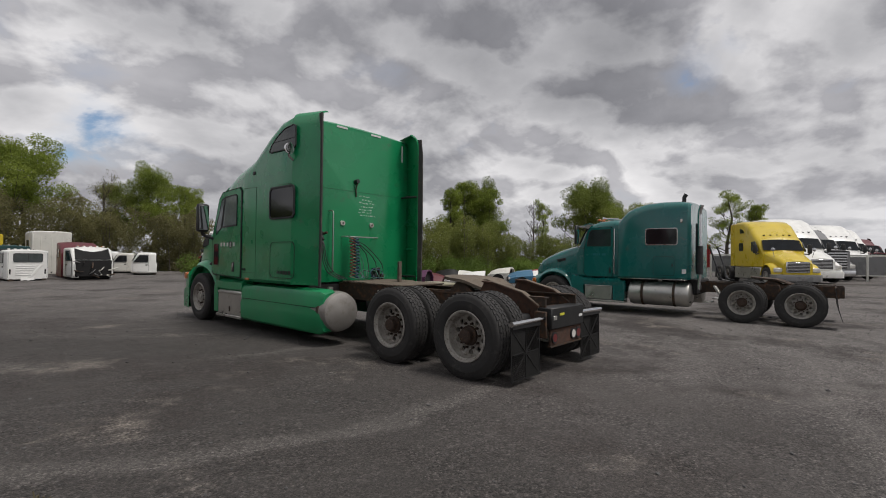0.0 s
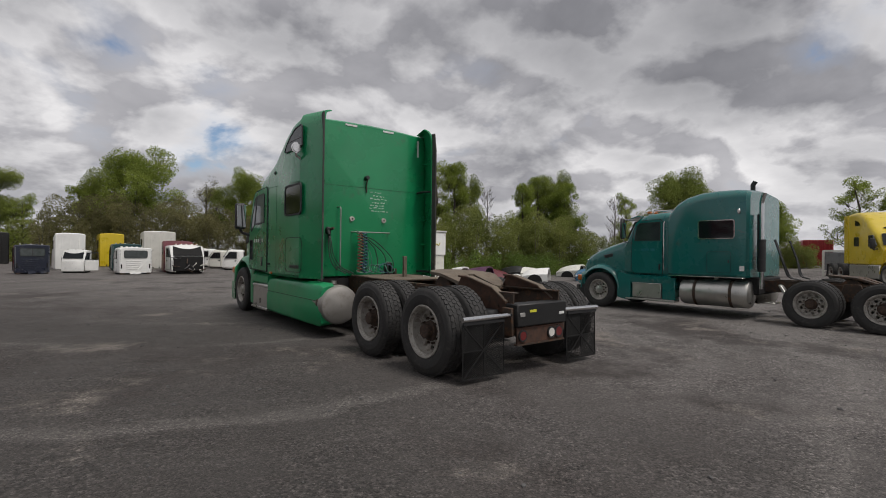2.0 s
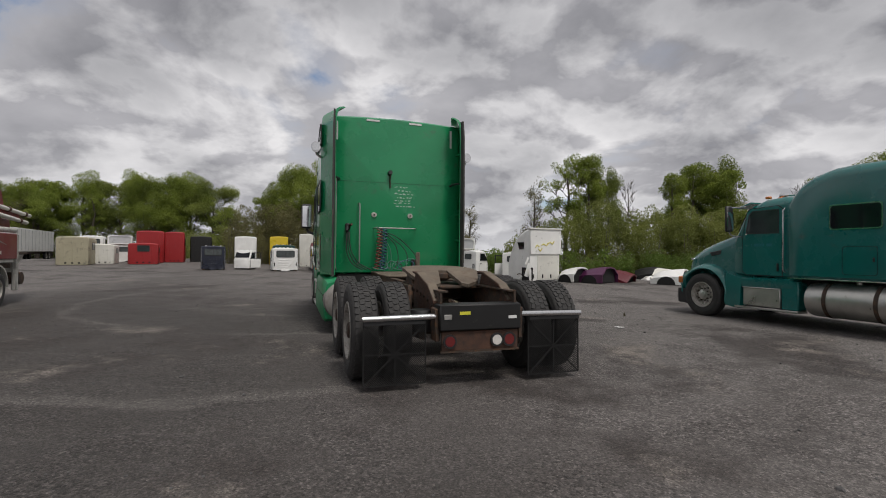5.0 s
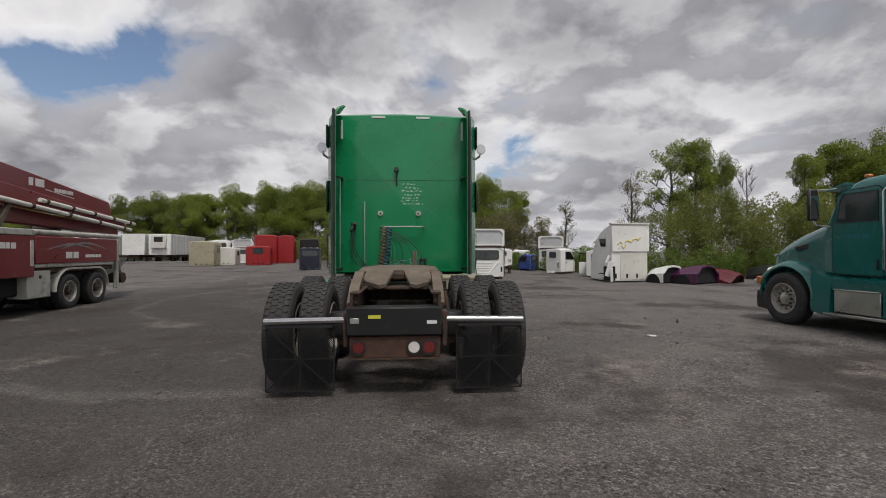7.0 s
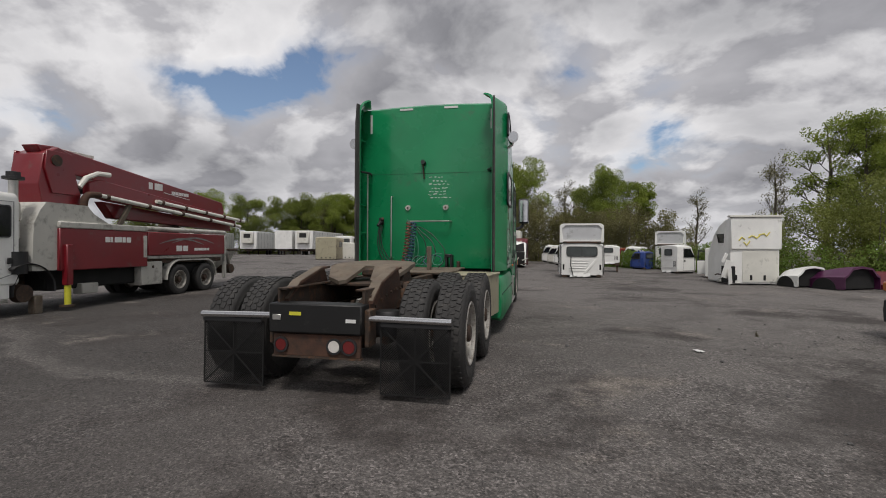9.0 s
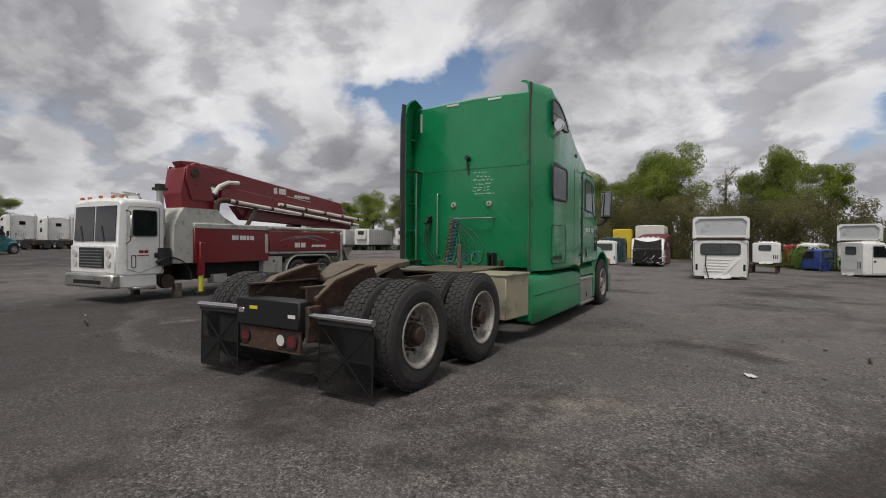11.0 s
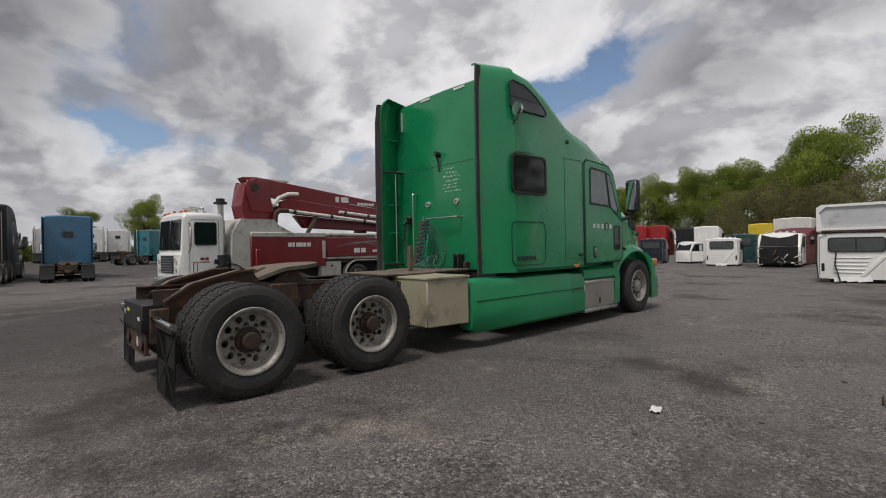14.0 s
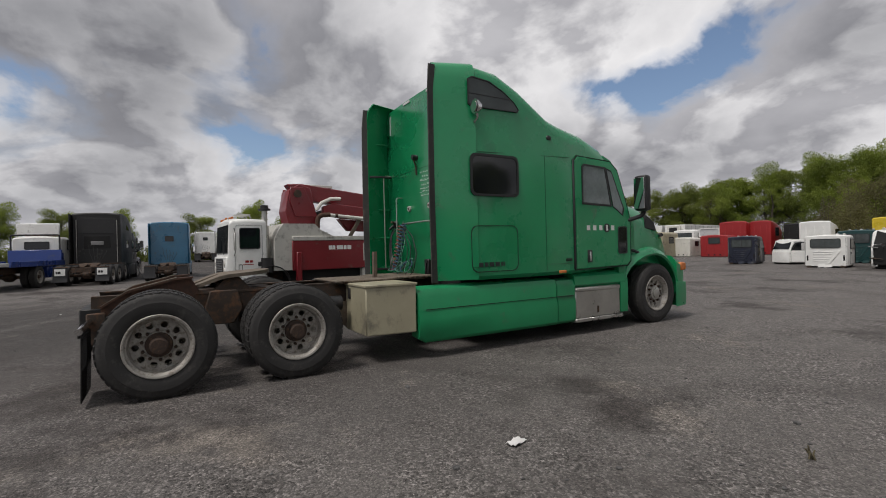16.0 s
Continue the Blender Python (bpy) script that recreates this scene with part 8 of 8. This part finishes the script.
def limbs(bm, rng, h, spread, n, lean=0.0, r0=0.16, first=0.25, fork=2):
    """A tapered trunk with limbs that fork; returns their tips."""
    tips = []
    top = Vector((lean, lean * 0.4, h * 0.9))
    pts = [Vector((0, 0, 0)), Vector((lean * 0.2, 0, h * 0.3)), Vector((lean * 0.6, 0.05 * h * rng.uniform(-1, 1), h * 0.62)), top]
    for a, b, ra, rb in zip(pts, pts[1:], (r0, r0 * 0.72, r0 * 0.42), (r0 * 0.72, r0 * 0.42, r0 * 0.1)):
        cyl(bm, a, b, ra, rb, 8, False)
    tips.append(top)
    for k in range(n):
        f = first + (0.92 - first) * (k + rng.uniform(0, 1)) / n
        base = pts[0].lerp(pts[1], min(1, f / 0.33)) if f < 0.33 else (pts[1].lerp(pts[2], (f - 0.33) / 0.33) if f < 0.66 else pts[2].lerp(pts[3], (f - 0.66) / 0.34))
        a = rng.uniform(0, 6.283)
        reach = spread * (1.05 - 0.55 * f) * rng.uniform(0.55, 1.0)
        tip = base + Vector((math.cos(a) * reach, math.sin(a) * reach, reach * rng.uniform(0.5, 1.3)))
        mid = base.lerp(tip, 0.5) + Vector((0, 0, -0.08 * reach))
        cyl(bm, base, mid, r0 * 0.36 * (1.1 - f), r0 * 0.22 * (1.1 - f), 6, False)
        cyl(bm, mid, tip, r0 * 0.22 * (1.1 - f), r0 * 0.06, 6, False)
        tips.append(tip)
        for q in range(fork):
            t2 = mid.lerp(tip, rng.uniform(0.2, 0.9)) + Vector((rng.uniform(-1, 1), rng.uniform(-1, 1), rng.uniform(0.2, 1.2))) * reach * 0.42
            cyl(bm, mid.lerp(tip, 0.3), t2, r0 * 0.12, r0 * 0.04, 5, False)
            tips.append(t2)
    return tips


def tree_kind(seed, h, spread, blob, leaves, leaf, material, first=0.22, n=16, fork=2, lean=0.0):
    rng = random.Random(seed)
    nr = np.random.RandomState(seed)
    bm = B()
    tips = limbs(bm, rng, h, spread, n, lean, 0.022 * h, first, fork)
    trunk = bare_mesh("trunk", bm, M_BARK if material is not None else M_BARE)
    crown = None
    if leaves:
        cs = [(t.x, t.y, t.z) for t in tips if t.z > h * first]
        rs = [blob * nr.uniform(0.55, 1.15) for _ in cs]
        v, q = leaf_cloud(cs, rs, leaves, leaf, nr)
        crown = mesh_of("crown", v, q, material)
    return trunk, crown


KINDS = {
    "round": tree_kind(3, 7.0, 2.5, 0.72, 34000, 0.050, M_LEAF, 0.14, 30, 3),
    "poplar": tree_kind(11, 7.0, 1.35, 0.42, 19000, 0.045, M_LEAF, 0.12, 28, 3),
    "maple": tree_kind(21, 7.0, 2.2, 0.62, 30000, 0.048, M_LEAF_DARK, 0.12, 28, 3),
    "airy": tree_kind(31, 7.0, 1.5, 0.34, 8500, 0.042, M_LEAF, 0.2, 24, 4),
    "bare": tree_kind(41, 7.0, 1.5, 0.0, 0, 0.0, None, 0.18, 30, 6),
    "hazy": tree_kind(51, 7.0, 1.3, 0.36, 2600, 0.042, M_SCRUB, 0.18, 28, 6),
}
WORDS = {
    "round": "broad round-crowned tree in fresh spring leaf",
    "poplar": "slender poplar in light green spring leaf",
    "maple": "dense darker green tree at the yard's edge",
    "airy": "thin open-crowned tree with sparse young leaves",
    "bare": "leafless grey tree with fine upright twigs",
    "hazy": "half-bare tree with a haze of first leaves",
}


def plant(kind, x, y, h, wide=1.0, turn=0.0):
    trunk, crown = KINDS[kind]
    th = thing(kind + "_tree", WORDS[kind], "tree", None, kind + " trees")
    k = h / 7.3
    z = ground_z(x, y)
    k = (h - z) / 7.3
    wide *= h / (h - z)
    th.matrix_basis = Matrix.Translation((x, y, z)) @ pose(0, 0, 0, 0, 0, turn) @ Matrix.Diagonal((k * wide, k * wide, k, 1))
    same("trunk", trunk, th)
    if crown:
        same("crown", crown, th)


# beyond the salvaged cabs
PLANTS = (
    ("round", -0.2, 36.6, 8.7, 1.04, 0), ("maple", -2.4, 38.3, 7.7, 0.89, 40), ("poplar", -4.0, 37.7, 6.5, 0.99, 10),
    ("hazy", 3.5, 33.9, 7.3, 0.89, 0), ("round", 7.2, 35.6, 7.7, 0.84, 80), ("poplar", 9.4, 36.0, 7.4, 1.08, 30), ("maple", 5.1, 37.2, 6.9, 0.88, 120),
    ("airy", -7.2, 39.9, 5.7, 0.89, 0), ("hazy", 12.1, 30.3, 5.8, 0.88, 60),
    ("maple", -13.3, 77.5, 12.1, 1.33, 0), ("round", -17.0, 78.8, 13.1, 1.11, 50), ("poplar", -20.1, 80.2, 13.4, 1.44, 20), ("round", -23.2, 78.9, 12.7, 1.05, 120),
    ("maple", -27.0, 80.5, 12.4, 1.22, 200), ("round", -31.6, 79.8, 12.1, 1.12, 260), ("poplar", -35.6, 79.1, 12.6, 1.46, 10), ("maple", -39.7, 79.7, 11.2, 1.23, 75), ("airy", -29.6, 76.5, 10.9, 1.12, 75), ("hazy", -37.4, 75.0, 10.1, 1.12, 10),
    ("poplar", -43.1, 76.0, 10.9, 1.34, 140), ("maple", -45.6, 74.5, 10.2, 1.23, 30),
    ("airy", 15.1, 20.8, 8.3, 0.94, 0), ("poplar", 16.3, 20.1, 8.4, 0.84, 70), ("hazy", 13.2, 21.6, 6.6, 0.79, 20), ("maple", 17.9, 20.3, 6.7, 0.59, 10), ("bare", 19.1, 19.8, 6.9, 0.59, 0),
    ("poplar", 21.5, 18.6, 7.2, 0.79, 33), ("poplar", 23.6, 19.0, 8.1, 1.09, 60), ("maple", 25.6, 18.8, 7.6, 0.74, 10), ("poplar", 24.7, 17.3, 7.5, 0.99, 170),
    ("bare", 31.0, 17.1, 7.2, 0.70, 0), ("airy", 32.7, 17.3, 7.2, 0.79, 60), ("maple", 36.7, 15.2, 8.6, 1.09, 30), ("round", 39.5, 15.3, 8.3, 0.94, 80), ("maple", 42.7, 15.1, 7.7, 0.99, 140),
    ("maple", 45.8, 13.2, 7.0, 1.19, 10), ("round", 49.4, 11.8, 6.7, 0.99, 60), ("airy", 54.8, 6.6, 9.9, 1.10, 0), ("poplar", 57.6, 4.2, 8.5, 1.00, 50), ("maple", 51.6, 13.8, 7.9, 1.19, 200),
    ("round", -55.0, 8.5, 7.2, 0.91, 10), ("maple", -56.6, 3.1, 6.0, 1.31, 50), ("round", -60.9, -5.6, 6.4, 1.21, 0), ("maple", -62.5, -10.7, 6.7, 1.30, 70), ("maple", -57.4, 13.0, 5.8, 1.31, 90), ("round", -58.4, -15.8, 6.7, 1.19, 40),
    ("maple", -50.5, 71.5, 10.4, 1.25, 15), ("round", -55.5, 68.0, 10.8, 1.10, 65), ("poplar", -60.5, 66.0, 10.2, 1.40, 95), ("maple", -65.0, 62.5, 9.6, 1.25, 155), ("round", -36.0, 76.5, 10.6, 1.15, 35), ("maple", -42.5, 75.5, 10.9, 1.20, 85),
)
for kd, x, y, h, wd, tn in PLANTS:
    plant(kd, x, y, h, wd, tn)


def scrub(name, label, line, count, leaf, material, seed, twigs=0, depth=2.2):
    """A thicket along a line of (x, y, height): leaf clumps over an uneven mass, with bare twigs in it."""
    rng = random.Random(seed)
    nr = np.random.RandomState(seed)
    cs, rs = [], []
    for (x0, y0, h0), (x1, y1, h1) in zip(line, line[1:]):
        L = math.hypot(x1 - x0, y1 - y0)
        for k in range(max(2, int(L / 0.24))):
            f = rng.uniform(0, 1)
            h = h0 + (h1 - h0) * f
            off = rng.uniform(-depth, depth)
            nx, ny = -(y1 - y0) / L, (x1 - x0) / L
            top = h * rng.uniform(0.72, 1.06) * (1 - 0.25 * abs(off) / depth)
            for j in range(4):
                r = rng.uniform(0.35, 0.75) * (0.55 + 0.12 * h)
                z = max(r * 0.5, top * (0.12 + 0.28 * j) - r * 0.1)
                cs.append((x0 + (x1 - x0) * f + nx * off + rng.uniform(-0.4, 0.4), y0 + (y1 - y0) * f + ny * off + rng.uniform(-0.4, 0.4), min(z, top - r * 0.3)))
                rs.append(r)
    v, q = leaf_cloud(cs, rs, count, leaf, nr, 0.95)
    v[:, 2] = np.maximum(v[:, 2], 0.0) + np.array([ground_z(a, b) for a, b in v[:, :2]])
    th = thing(name, label, "thicket", None, "", "stuff")
    same("leaves", mesh_of("leaves", v, q, material), th)
    if twigs:
        bm = B()
        for k in range(twigs):
            x, y, z = cs[rng.randrange(len(cs))]
            a = Vector((x, y, 0.0))
            b = Vector((x + rng.uniform(-0.4, 0.4), y + rng.uniform(-0.4, 0.4), z + rng.uniform(0.3, 1.0)))
            cyl(bm, a, b, 0.035, 0.008, 4, False)
        part("stems", bm, M_BARE, th)


scrub("brown_thicket", "brown-green scrub thicket behind the salvaged cabs", [(-6.3, 32.9, 3.74), (-2.7, 32.8, 4.60), (0.5, 31.8, 4.73), (4.5, 30.6, 4.41), (8.7, 28.9, 3.97), (11.2, 27.6, 2.45)], 120000, 0.052, M_SCRUB, 5, 260)
scrub("green_thicket", "green scrub thicket on a low bank behind the hoods", [(10.5, 19.5, 1.93), (12.4, 18.6, 3.24), (15.0, 17.5, 4.09), (18.0, 16.7, 4.28), (20.9, 16.1, 3.92), (24.7, 15.2, 3.45), (29.7, 14.6, 2.77), (34.7, 13.6, 2.83), (42.7, 12.5, 2.75), (52.5, 10.1, 2.49)], 210000, 0.050, M_SCRUB_GREEN, 9, 300)
scrub("far_thicket", "low scrub below the far tree line", [(-68.0, 62.0, 4.2), (-55.5, 73.5, 4.4), (-38.5, 82.0, 4.4), (-20.0, 80.0, 4.2), (-12.0, 62.0, 3.4), (-8.1, 46.2, 2.49), (-5.6, 37.0, 2.99)], 60000, 0.13, M_SCRUB_GREEN, 15, 60)
scrub("west_thicket", "far hedge along the yard's west edge", [(-68.8, -20.3, 2.07), (-62.1, -4.1, 2.03), (-57.9, 8.4, 1.94), (-62.0, 26.0, 2.07), (-66.0, 42.0, 2.3), (-70.0, 58.0, 2.5)], 34000, 0.16, M_SCRUB_GREEN, 17, 0)
scrub("grass_bank", "rough green grass bank at the foot of the thicket", [(5.1, 25.3, 0.84), (9.9, 20.4, 1.35), (12.4, 16.0, 1.45), (20.6, 13.8, 1.25), (33.0, 12.0, 0.9)], 60000, 0.05, M_GRASS, 19, 0, 1.2)
